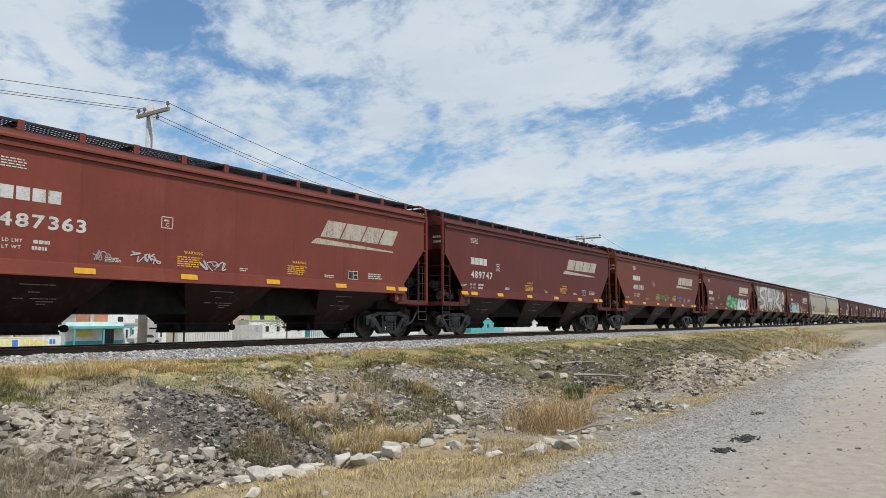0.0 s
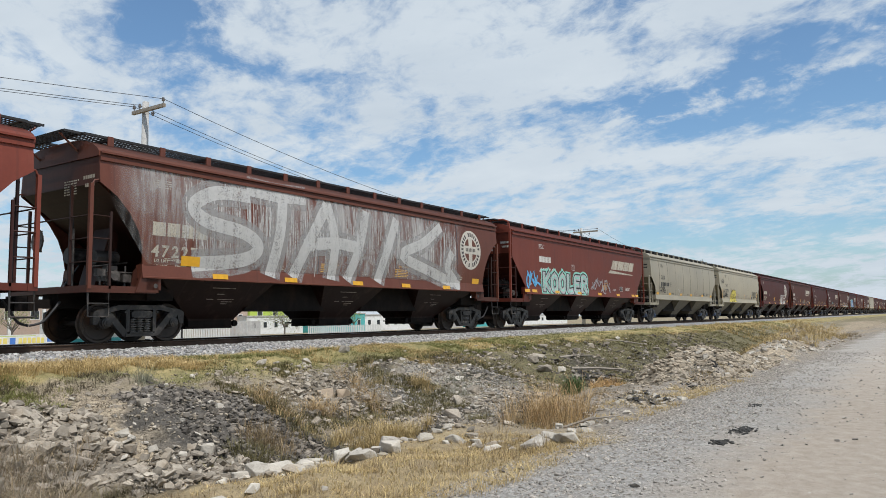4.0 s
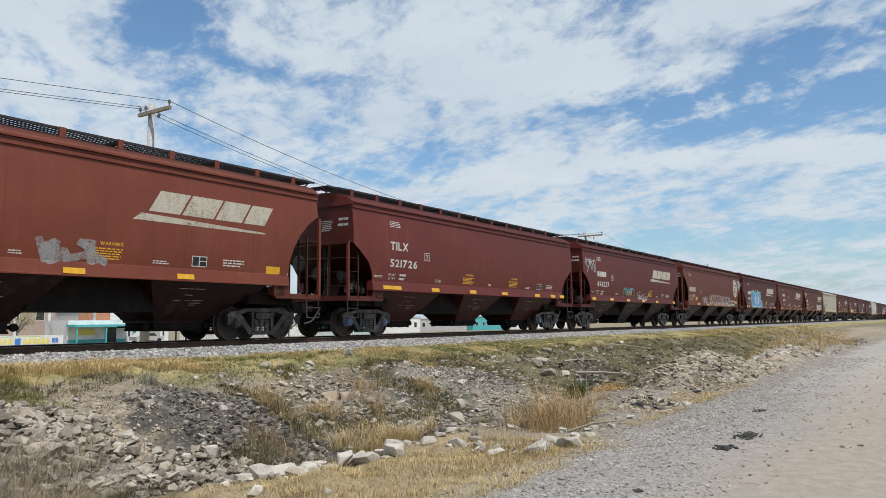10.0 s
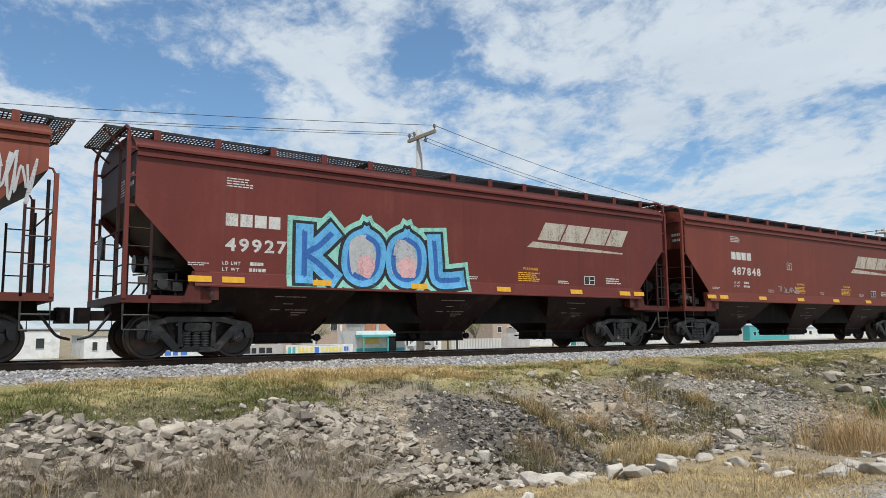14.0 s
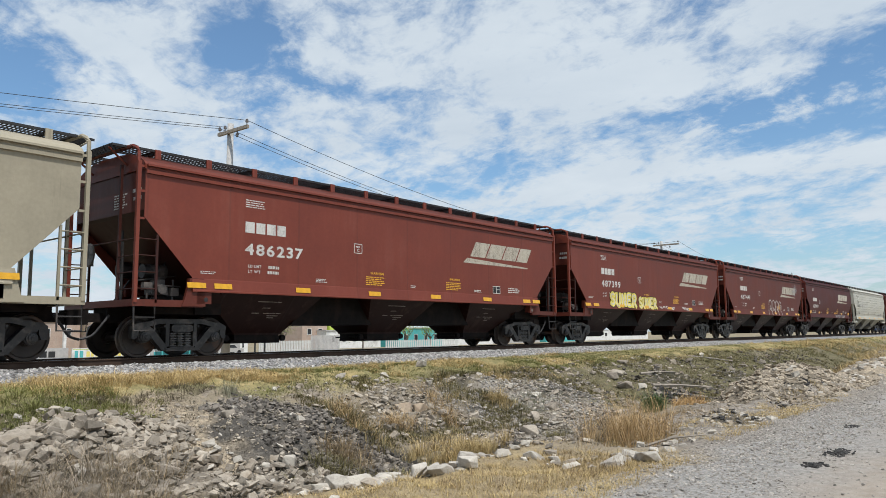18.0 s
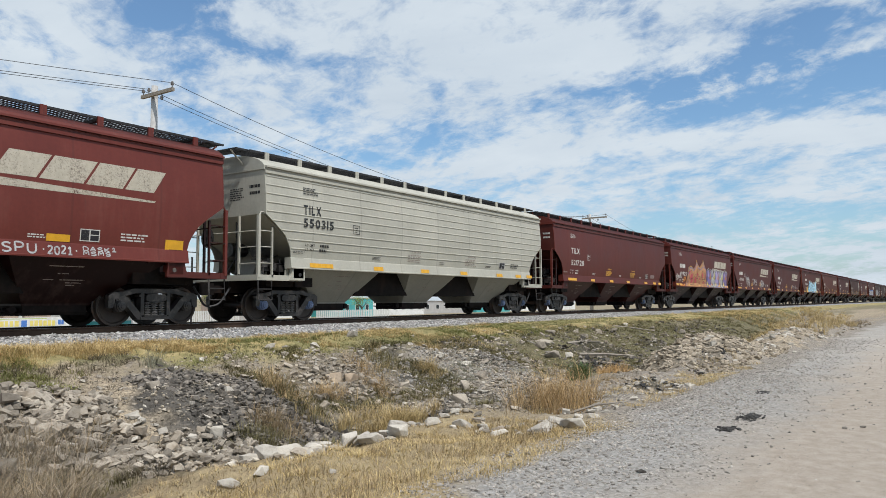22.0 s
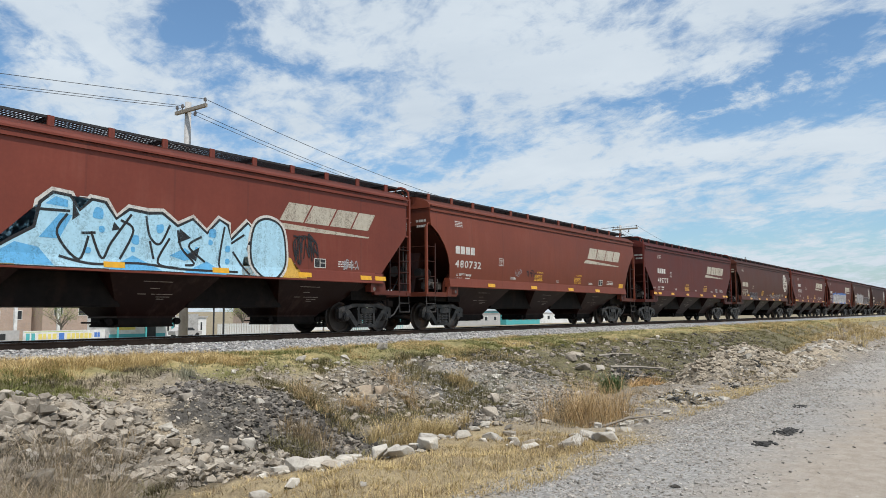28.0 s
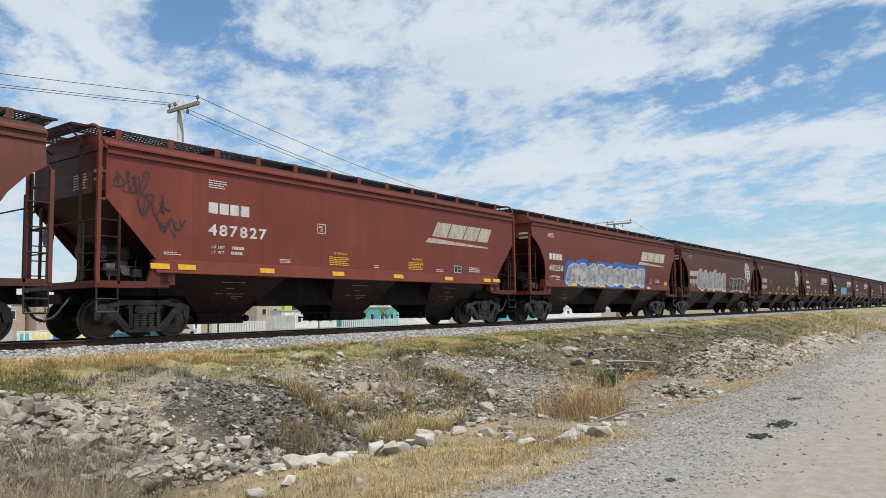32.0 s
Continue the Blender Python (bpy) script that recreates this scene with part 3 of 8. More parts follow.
def ribbon(mesh, pts, w, y, closed=False):
    """A painted stroke along points (x, z)."""
    m = len(pts)
    n = len(mesh.v)
    for i, p in enumerate(pts):
        a, b = pts[(i - 1) % m if closed else max(i - 1, 0)], pts[(i + 1) % m if closed else min(i + 1, m - 1)]
        dx, dz = b[0] - a[0], b[1] - a[1]
        q = math.hypot(dx, dz) or 1.0
        mesh.v += [(p[0] - dz / q * w / 2, y - 5e-5 * i, p[1] + dx / q * w / 2), (p[0] + dz / q * w / 2, y - 5e-5 * i, p[1] - dx / q * w / 2)]
    for i in range(m if closed else m - 1):
        j = (i + 1) % m
        mesh.f.append((n + 2 * i, n + 2 * i + 1, n + 2 * j + 1, n + 2 * j))


def smooth_path(pts, per=6, closed=False):
    out, m = [], len(pts)
    for i in range(m if closed else m - 1):
        g = [pts[(i + k) % m] if closed else pts[min(max(i + k, 0), m - 1)] for k in (-1, 0, 1, 2)]
        for s in range(per):
            t = s / per
            out.append(tuple(0.5 * (2 * g[1][c] + (g[2][c] - g[0][c]) * t + (2 * g[0][c] - 5 * g[1][c] + 4 * g[2][c] - g[3][c]) * t * t + (3 * g[1][c] - g[0][c] - 3 * g[2][c] + g[3][c]) * t ** 3) for c in (0, 1)))
    if not closed:
        out.append(pts[-1])
    return out


# ---- the ground ----
YT, ZR = 16.70, 1.113          # middle of the track, top of the rails
PROFILE = [(-400, -0.3), (-30, -0.1), (0, 0), (3.6, 0.0), (5.0, -0.04), (6.2, -0.12), (7.2, -0.42), (8.6, -0.5), (9.4, -0.28), (11.0, 0.18), (12.0, 0.46), (12.8, 0.58), (14.3, 0.74), (14.75, 0.84), (15.25, 0.95), (18.0, 0.95), (19.0, 0.70), (21, 0.50), (40, -0.2), (80, -1.05), (3000, -1.3)]


def bumpy(x, y, s, o=0.0):
    return noise.noise(Vector((x * s + o, y * s - o, o * 0.37)))


def gz(x, y):
    """Height of the ground."""
    for (a, p), (b, q) in zip(PROFILE, PROFILE[1:]):
        if y <= b:
            z = p + (q - p) * (y - a) / (b - a)
            break
    if abs(x) > 300 or abs(y) > 120:
        return z
    rough = max(0.0, min(1.0, (y - 3.8) / 1.5)) * max(0.0, min(1.0, (14.4 - y) / 1.2))
    z += rough * (0.17 * bumpy(x, y, 0.5, 3) + 0.12 * bumpy(x, y, 1.4, 7) + 0.06 * bumpy(x, y, 3.4, 11) + 0.030 * bumpy(x, y, 9.0, 4))
    z += 0.012 * bumpy(x, y, 1.1, 5) + 0.008 * bumpy(x, y, 5.0, 9)
    # rubble heaps left of the ditch, the filled ditch end and the long heap by the road
    for cx, cy, rx, ry, h in HEAPS:
        d = ((x - cx) / rx) ** 2 + ((y - cy) / ry) ** 2
        if d < 1:
            z += h * (1 - d) ** 1.3 * (1 + 0.35 * bumpy(x, y, 1.6, 2))
    return z


HEAPS = [(5.0, 9.9, 1.9, 2.0, 0.24), (7.7, 10.0, 2.2, 2.2, 0.30), (2.0, 9.6, 2.6, 2.2, 0.30), (5.9, 8.0, 1.1, 0.9, 0.16), (21.3, 5.7, 3.8, 1.6, 0.72), (30.0, 5.0, 7.0, 1.3, 0.5), (42.0, 6.0, 9.0, 2.0, 0.7), (13.6, 4.8, 0.9, 0.6, 0.14), (17.0, 7.4, 2.6, 1.3, 0.25)]


# patches of bare and covered ground, DUN and MURK under rubble also painting the shade between stones: x, y, half
# sizes, colour, how fully they cover
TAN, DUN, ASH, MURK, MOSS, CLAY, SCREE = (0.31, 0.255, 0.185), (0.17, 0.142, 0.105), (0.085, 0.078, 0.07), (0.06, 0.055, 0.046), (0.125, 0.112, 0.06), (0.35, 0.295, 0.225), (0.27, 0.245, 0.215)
PATCHES = [
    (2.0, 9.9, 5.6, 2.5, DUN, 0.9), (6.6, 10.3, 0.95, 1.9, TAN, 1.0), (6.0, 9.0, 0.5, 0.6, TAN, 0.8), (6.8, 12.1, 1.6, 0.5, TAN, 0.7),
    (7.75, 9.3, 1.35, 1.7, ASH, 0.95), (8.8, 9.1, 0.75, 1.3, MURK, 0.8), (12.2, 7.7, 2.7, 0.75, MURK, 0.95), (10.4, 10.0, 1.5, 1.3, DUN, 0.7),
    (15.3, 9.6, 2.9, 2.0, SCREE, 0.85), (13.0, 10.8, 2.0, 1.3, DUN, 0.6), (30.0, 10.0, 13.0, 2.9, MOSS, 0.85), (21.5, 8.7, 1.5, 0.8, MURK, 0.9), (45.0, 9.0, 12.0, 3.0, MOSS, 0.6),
    (21.6, 5.8, 3.9, 1.7, CLAY, 0.95), (29.0, 5.2, 6.0, 1.3, TAN, 0.9), (13.8, 4.6, 0.8, 0.5, MURK, 0.7), (18.0, 6.3, 2.0, 0.9, DUN, 0.7), (2.4, 7.3, 3.6, 1.2, (0.15, 0.118, 0.075), 0.85),
    (11.0, 5.4, 1.0, 0.6, (0.19, 0.15, 0.095), 0.8), (9.6, 10.6, 0.7, 0.5, MURK, 0.8), (11.0, 9.2, 0.9, 0.5, MURK, 0.75), (13.4, 9.8, 0.8, 0.4, MURK, 0.7), (14.4, 11.6, 0.9, 0.4, MURK, 0.7),
    # the MURK rows on the heaps put shadowed crevices into the ground colour
    (17.5, 10.2, 0.9, 0.6, MURK, 0.7), (24.5, 10.0, 2.2, 0.7, MURK, 0.75), (30.0, 9.4, 3.0, 0.8, MURK, 0.7), (3.2, 10.9, 0.7, 0.4, MURK, 0.6), (5.2, 8.9, 0.6, 0.35, MURK, 0.6), (118.0, 7.0, 60.0, 4.5, TAN, 0.9), (2.6, 12.0, 3.6, 0.8, MOSS, 0.85), (4.3, 10.0, 1.5, 1.1, MURK, 0.8), (1.6, 10.0, 2.2, 1.2, MURK, 0.8), (5.9, 8.1, 0.8, 0.7, MURK, 0.6), (19.5, 5.0, 1.6, 0.3, MURK, 0.6)]


def soil_and_shade(x, y):
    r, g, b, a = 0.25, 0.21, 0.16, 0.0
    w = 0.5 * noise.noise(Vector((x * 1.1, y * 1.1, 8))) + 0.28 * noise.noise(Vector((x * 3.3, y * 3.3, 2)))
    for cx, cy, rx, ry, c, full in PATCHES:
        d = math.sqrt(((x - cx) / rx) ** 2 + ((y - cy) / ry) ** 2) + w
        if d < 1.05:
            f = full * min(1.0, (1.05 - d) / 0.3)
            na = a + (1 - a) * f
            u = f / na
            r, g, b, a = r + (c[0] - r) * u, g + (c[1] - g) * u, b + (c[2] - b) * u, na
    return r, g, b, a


def build_ground():
    xs = list(np.arange(-2, 26, 0.1)) + list(np.arange(26, 46, 0.2)) + list(np.arange(46, 90, 0.6)) + list(np.geomspace(90, 3000, 24))
    xs = [-v for v in np.geomspace(3000, 30, 16)] + list(np.arange(-26, -2, 0.8)) + xs
    ys = [-v for v in np.geomspace(3000, 12, 18)] + list(np.arange(-8, 1, 1.0)) + list(np.arange(1, 3.6, 0.2)) + list(np.arange(3.6, 14.8, 0.09)) + list(np.arange(14.85, 15.6, 0.16)) + list(np.arange(15.8, 24, 0.6)) + list(np.geomspace(25, 3000, 26))
    v = [(float(x), float(y), gz(float(x), float(y))) for y in ys for x in xs]
    w = len(xs)
    f = [(j * w + i, j * w + i + 1, (j + 1) * w + i + 1, (j + 1) * w + i) for j in range(len(ys) - 1) for i in range(w - 1)]
    me = bpy.data.meshes.new("ground")
    me.from_pydata(v, [], f)
    me.shade_smooth()
    me.materials.append(SOIL)
    layer = me.color_attributes.new("soil_and_shade", "FLOAT_COLOR", "POINT")
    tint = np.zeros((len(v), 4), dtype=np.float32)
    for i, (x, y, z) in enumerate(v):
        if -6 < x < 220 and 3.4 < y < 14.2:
            tint[i] = soil_and_shade(x, y)
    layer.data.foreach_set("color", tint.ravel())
    tagged(new("ground", me), "dusty gravel road, dry ditch bank and grassy railway shoulder", "ground", kind="structure")


build_ground()


def build_track():
    track = thing("railway_track", "two rusty steel rails with bright heads on grey ballast", "railway track", kind="structure")
    prof = [(-0.07, -0.17), (0.07, -0.17), (0.07, -0.155), (0.012, -0.135), (0.012, -0.045), (0.036, -0.03), (0.036, -0.004), (-0.036, -0.004), (-0.036, -0.03), (-0.012, -0.045), (-0.012, -0.135), (-0.07, -0.155)]
    for side in (-1, 1):
        c = YT + side * 0.7535
        rail = part("rail", Mesh().prism([(c + a, ZR + b) for a, b in prof], "x", -700, 1500), RAILSIDE, track, "rusty steel rail")
        part("rail_head", Mesh().prism([(c - 0.034, ZR - 0.004), (c + 0.034, ZR - 0.004), (c + 0.026, ZR), (c - 0.026, ZR)], "x", -700, 1500), RAILTOP, rail, "bright worn rail head")
    tie = Mesh().prism([(-0.12, -0.02), (0.12, -0.02), (0.10, 0.05), (-0.10, 0.05)], "y", -1.25, 1.25).data("tie", TIE)
    for i in range(150):
        t = part("tie", tie, TIE, track)
        t.location = (-20 + i * 0.6, YT, ZR - 0.218)


build_track()

# ---- the hopper cars: local x along the track, -y towards the road, z from the rail top ----
W, MID = 1.62, 8.45
SIZES = {"short": 8.10, "mid": 8.45, "long": 8.73}      # half the length of the side
SILL0, SILL1, EAVE = 1.47, 1.78, 4.12
ROOF = [(1.64, 4.12), (1.64, 4.23), (1.57, 4.31), (1.40, 4.41), (1.15, 4.50), (0.85, 4.56), (0.42, 4.59)]
ROOF = [(-y, z) for y, z in ROOF] + ROOF[::-1]


def wheelset(parent, x):
    """Two wheels on an axle; the bright treads are pieces of their own."""
    m = Mesh()
    for s in (-1, 1):
        prof = [(0.60, 0.09), (0.60, 0.13), (0.665, 0.15), (0.69, 0.34), (0.66, 0.385), (0.66, 0.488), (0.685, 0.488), (0.70, 0.46), (0.80, 0.452), (0.80, 0.40), (0.765, 0.375), (0.755, 0.16), (0.80, 0.13), (0.80, 0.085)]
        m.lathe([(s * a, r) for a, r in prof], 36)
        # a rub mark on the plate
        m.box(-0.03, 0.03, min(s * 0.757, s * 0.772), max(s * 0.757, s * 0.772), 0.22, 0.34)
    m.lathe([(-1.0, 0.07), (-0.6, 0.085), (0.6, 0.085), (1.0, 0.07)], 12)
    ws = part("wheelset", m, WHEEL, parent)
    ws.location = (x, 0, 0.457)
    return ws


def coil(m, x, y, z0, z1):
    k, prof = 6, []
    d = (z1 - z0) / k
    for i in range(k):
        a = z0 + d * i
        prof += [(a, 0.045), (a + 0.2 * d, 0.088), (a + 0.6 * d, 0.088), (a + 0.8 * d, 0.045)]
    m.lathe(prof, 10, "z", (x, y, 0))


def truck(parent, x, cap, far=False):
    t = part("truck", Mesh().box(-0.17, 0.17, -0.92, 0.92, 0.52, 0.78).box(-0.3, 0.3, -0.22, 0.22, 0.78, 0.90), TRUCK, parent, "cast steel truck with two wheelsets")
    t.location = (x, 0, 0)
    for s in (-1, 1):
        y0, y1 = sorted((s * 0.90, s * 1.06))
        m = Mesh()
        # top member, pedestals over the bearings, sloping lower members and the seat of the springs
        m.prism([(-1.19, 0.60), (-1.19, 0.70), (-1.08, 0.765), (-0.80, 0.80), (-0.58, 0.865), (0.58, 0.865), (0.80, 0.80), (1.08, 0.765), (1.19, 0.70), (1.19, 0.60), (0.98, 0.625), (0.80, 0.69), (0.52, 0.755), (-0.52, 0.755), (-0.80, 0.69), (-0.98, 0.625)], "y", y0, y1)
        for q in (-1, 1):
            m.prism([(q * 0.98, 0.63), (q * 0.80, 0.70), (q * 0.72, 0.655), (q * 0.40, 0.30), (q * 0.36, 0.27), (q * 0.36, 0.135), (q * 0.47, 0.15), (q * 0.76, 0.47), (q * 0.84, 0.545)], "y", y0 - 0.012, y1 + 0.012)
            m.prism([(q * 0.305, 0.24), (q * 0.395, 0.24), (q * 0.395, 0.77), (q * 0.305, 0.77)], "y", y0 - 0.016, y1 + 0.016)
            m.prism([(q * 1.19, 0.42), (q * 1.19, 0.64), (q * 1.03, 0.66), (q * 1.03, 0.53), (q * 1.08, 0.42)], "y", y0 + 0.01, y1 - 0.01)
            m.prism([(q * 0.75, 0.42), (q * 0.80, 0.58), (q * 0.72, 0.62), (q * 0.67, 0.40)], "y", y0 + 0.01, y1 - 0.01)
            m.box(min(q * 1.0, q * 0.78), max(q * 1.0, q * 0.78), y0 + 0.012, y1 + s * 0.02 if s > 0 else y1, 0.575, 0.635)
            m.lathe([(min(y0, y1) - 0.03, 0.0), (min(y0, y1) - 0.03, 0.03), (max(y0, y1) + 0.03, 0.03)], 8, "y", (q * 0.42, 0, 0.70))
        m.prism([(-0.27, 0.60), (-0.20, 0.56), (0.20, 0.56), (0.27, 0.60), (0.27, 0.70), (0.21, 0.735), (-0.21, 0.735), (-0.27, 0.70)], "y", y0 - 0.05, y1 + 0.05)
        m.box(-0.40, 0.40, y0 - 0.03, y1 + 0.03, 0.135, 0.205)
        m.box(-0.305, 0.305, y0 - 0.045, y1 + 0.045, 0.205, 0.235)
        sf = part("side_frame", m, TRUCK, t)
        sp = Mesh()
        for q in (-0.19, 0.0, 0.19):
            coil(sp, q, s * 1.0, 0.235, 0.56)
            if not far or q > 0:
                part("spring", sp, SPRING, t)
                sp = Mesh()
        for q in (-1, 1):
            j = Mesh().lathe([(s * 0.88, 0.135), (s * 1.02, 0.135), (s * 1.03, 0.115), (s * 1.09, 0.115), (s * 1.10, 0.085), (s * 1.12, 0.08), (s * 1.125, 0.04), (s * 1.14, 0.035)], 16, "y", (q * 0.89, 0, 0.457))
            part("bearing_cap", j, cap, t)
    for q in (-0.89, 0.89):
        wheelset(t, q)
    for q in (-1, 1):
        b = Mesh().bar((q * 0.42, -0.78, 0.40), (q * 0.42, 0.78, 0.40), 0.07, 0.10)
        for u in (-0.75, 0.75):
            b.prism([(q * 0.38, 0.30), (q * 0.44, 0.30), (q * 0.47, 0.46), (q * 0.44, 0.62), (q * 0.38, 0.62)], "y", u - 0.045, u + 0.045)
        part("brake_beam", b, TRUCK, t)
    part("brake_rod", Mesh().tube([(-0.42, -0.28, 0.42), (0.42, -0.28, 0.42)], 0.022).bar((0.40, -0.28, 0.36), (0.56, -0.28, 0.92), 0.03, 0.07), TRUCK, t)
    return t


def bulge(z):
    """How far the rounded side of a curved car swells out at a height."""
    return 0.085 * max(0.0, 1 - ((z - 2.95) / 1.17) ** 2)


# how far the end cut reaches in from the end of a side, with its height
CUTS = {"long": ((3.53, 0.0), (3.26, 0.40), (2.92, 0.72), (2.55, 0.95), (2.20, 1.07), (1.78, 1.12)),
        "short": ((2.91, 0.0), (2.58, 0.47), (2.36, 0.74), (2.08, 0.92), (1.94, 0.97), (1.78, 1.00)),
        "straight": ((3.06, 0.0), (1.78, 1.21))}


def cut_at(kind, z):
    """Depth of the end cut at a height."""
    c = CUTS[kind]
    if z >= c[0][0]:
        return 0.0
    for (z0, d0), (z1, d1) in zip(c, c[1:]):
        if z >= z1:
            return d0 + (d1 - d0) * (z0 - z) / (z0 - z1)
    return c[-1][1]


def round_side(half, s):
    """The swelling side sheet of a curved car, with its arched end cuts."""
    m = Mesh()
    m.smooth = True
    kind = "short" if half < 8.2 else "long"
    rows = sorted({round(SILL1 + (EAVE - SILL1) * i / 18, 3) for i in range(19)} | {z for z, d in CUTS[kind]})
    k = len(rows) - 1
    for y0 in (W, W - 0.03):
        for z in rows:
            x = half - cut_at(kind, z)
            for q in (-1, 1):
                m.v.append((q * x, s * (y0 + bulge(z)), z))
    n = 2 * (k + 1)
    m.v += list(m.v)
    for i in range(k):
        a = 2 * i
        b = a + 2 * n
        m.f += [(a, a + 1, a + 3, a + 2), (n + a + 1, n + a, n + a + 2, n + a + 3), (b, b + 2, n + b + 2, n + b), (b + 3, b + 1, n + b + 1, n + b + 3)]
    return m


def side_outline(half):
    left = [(-half + d, z) for z, d in CUTS["straight"]]
    return [(-half, EAVE)] + left + [(-x, z) for x, z in reversed(left)] + [(half, EAVE)]


def bar_grid(x0, x1, y0, y1, z, along, step):
    m = Mesh()
    for i in range(along):
        y = y0 + (y1 - y0) * i / (along - 1)
        m.box(x0, x1, y - 0.012, y + 0.012, z - (0.045 if i in (0, along - 1) else 0.01), z + 0.008)
    k = int((x1 - x0) / step)
    for i in range(k + 1):
        x = x0 + (x1 - x0) * i / k
        m.box(x - 0.012, x + 0.012, y0, y1, z - 0.014, z + 0.004)
    return m


def hopper_car(style, ribs, cap, half, PAINT, far=False):
    """One covered hopper with all its parts, unpainted."""
    car = thing("hopper_car", "covered hopper car on the railway track", "hopper car", "hopper cars of the train")
    out = side_outline(half)
    kind = "straight" if style == "straight" else "short" if half < 8.2 else "long"
    top = CUTS[kind][0][0]
    for s in (-1, 1):
        part("side_sheet", Mesh().prism(out, "y", s * W, s * (W - 0.03)) if style == "straight" else round_side(half, s), PAINT, car)
        m = Mesh()
        m.box(-half, half, min(s * W, s * (W + 0.055)), max(s * W, s * (W + 0.055)), EAVE - 0.10, EAVE - 0.012)
        m.box(-half, half, min(s * 1.645, s * (W + 0.10)), max(s * 1.645, s * (W + 0.10)), EAVE + 0.055, EAVE + 0.10)
        part("top_chord", m, PAINT, car)
        m = Mesh().prism([(s * q, z) for q, z in ((1.40, SILL0), (W + 0.060, SILL0), (W + 0.062, SILL0 + 0.03), (W + 0.050, SILL0 + 0.045), (W + 0.012, SILL1 - 0.02), (W + 0.004, SILL1 + 0.002), (1.40, SILL1 + 0.002))], "x", -half + CUTS[kind][-1][1] - 0.02, half - CUTS[kind][-1][1] + 0.02)
        part("side_sill", m, PAINT, car)
        if ribs:
            for z in (2.03, 2.27, 2.51, 2.75, 2.99, 3.23, 3.47, 3.71, 3.95):
                part("side_rib", Mesh().prism([(s * (W + bulge(z) - 0.004), z - 0.025), (s * (W + bulge(z) + 0.016), z - 0.008), (s * (W + bulge(z) + 0.016), z + 0.008), (s * (W + bulge(z) - 0.004), z + 0.025)], "x", -half + 0.03 + cut_at(kind, z), half - 0.03 - cut_at(kind, z)), PAINT, car)
    part("roof", Mesh().prism(ROOF, "x", -half - 0.03, half + 0.03), PAINT, car)
    part("hatch_cover", Mesh().prism([(-0.40, 4.58), (0.40, 4.58), (0.38, 4.63), (0.30, 4.65), (-0.30, 4.65), (-0.38, 4.63)], "x", -half + 0.8, half - 0.8), GRATE, car, "dark trough hatch covers")
    for e in (-1, 1):
        x = e * half
        foot = 3.22 if style == "straight" else top
        rise = [foot + (4.12 - foot) * i / 5 for i in range(6)]
        edge_pts = [(W - 0.03 + (bulge(z) if style == "curved" else 0.0), z) for z in rise]
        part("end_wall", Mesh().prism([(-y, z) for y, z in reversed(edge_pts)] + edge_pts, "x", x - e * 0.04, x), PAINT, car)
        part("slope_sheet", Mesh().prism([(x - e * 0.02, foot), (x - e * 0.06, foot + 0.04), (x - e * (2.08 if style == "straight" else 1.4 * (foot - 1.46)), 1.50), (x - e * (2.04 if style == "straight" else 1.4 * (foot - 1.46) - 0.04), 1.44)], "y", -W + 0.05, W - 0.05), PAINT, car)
        if style == "curved":
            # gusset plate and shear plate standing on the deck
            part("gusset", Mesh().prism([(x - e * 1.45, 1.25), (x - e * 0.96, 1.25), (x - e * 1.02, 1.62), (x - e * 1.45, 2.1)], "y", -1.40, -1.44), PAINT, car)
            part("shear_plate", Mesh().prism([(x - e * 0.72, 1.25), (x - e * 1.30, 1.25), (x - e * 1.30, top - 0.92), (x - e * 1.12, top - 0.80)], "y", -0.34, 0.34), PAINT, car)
        # bolster boxed out in near black to stand for shade under the sill
        part("body_bolster", Mesh().box(min(x - e * 1.5, x - e * 2.2), max(x - e * 1.5, x - e * 2.2), -1.28, 1.28, 0.97, 1.46).box(min(x - e * 0.5, x - e * 1.5), max(x - e * 0.5, x - e * 1.5), -1.2, 1.2, 0.97, 1.19), GRIME_SHADE, car)
        lx = x - e * (CUTS[kind][-1][1] + 0.30)
        part("jacking_lug", Mesh().box(lx - 0.19, lx + 0.19, -W - 0.012, -W + 0.05, 1.20, 1.48).box(lx - 0.19, lx + 0.19, -W + 0.02, -1.40, 1.22, 1.46), PAINT, car)
        part("jacking_hole", Mesh().lathe([(-W - 0.016, 0.01), (-W - 0.016, 0.055), (-W + 0.03, 0.055), (-W + 0.03, 0.01)], 12, "y", (lx - e * 0.05, 0, 1.30)), TRUCK, car, "dark round jacking hole")
        # end platform: side stubs, end beam and deck
        m = Mesh()
        for s in (-1, 1):
            m.box(min(x - e * 1.5, x + e * 0.06), max(x - e * 1.5, x + e * 0.06), min(s * 1.61, s * 1.48), max(s * 1.61, s * 1.48), 1.12, 1.27)
            m.prism([(x - e * 1.15, SILL1), (x - e * 1.50, SILL1), (x - e * 1.55, 1.14), (x - e * 0.95, 1.14), (x - e * 1.02, 1.3)], "y", s * (W + 0.012), s * (W - 0.07))
        m.box(min(x, x + e * 0.20), max(x, x + e * 0.20), -1.62, 1.62, 1.12, 1.27)
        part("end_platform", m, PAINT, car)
        part("deck", Mesh().box(min(x, x - e * 1.5), max(x, x - e * 1.5), -1.47, 1.47, 1.20, 1.25), GRIME_SHADE, car)
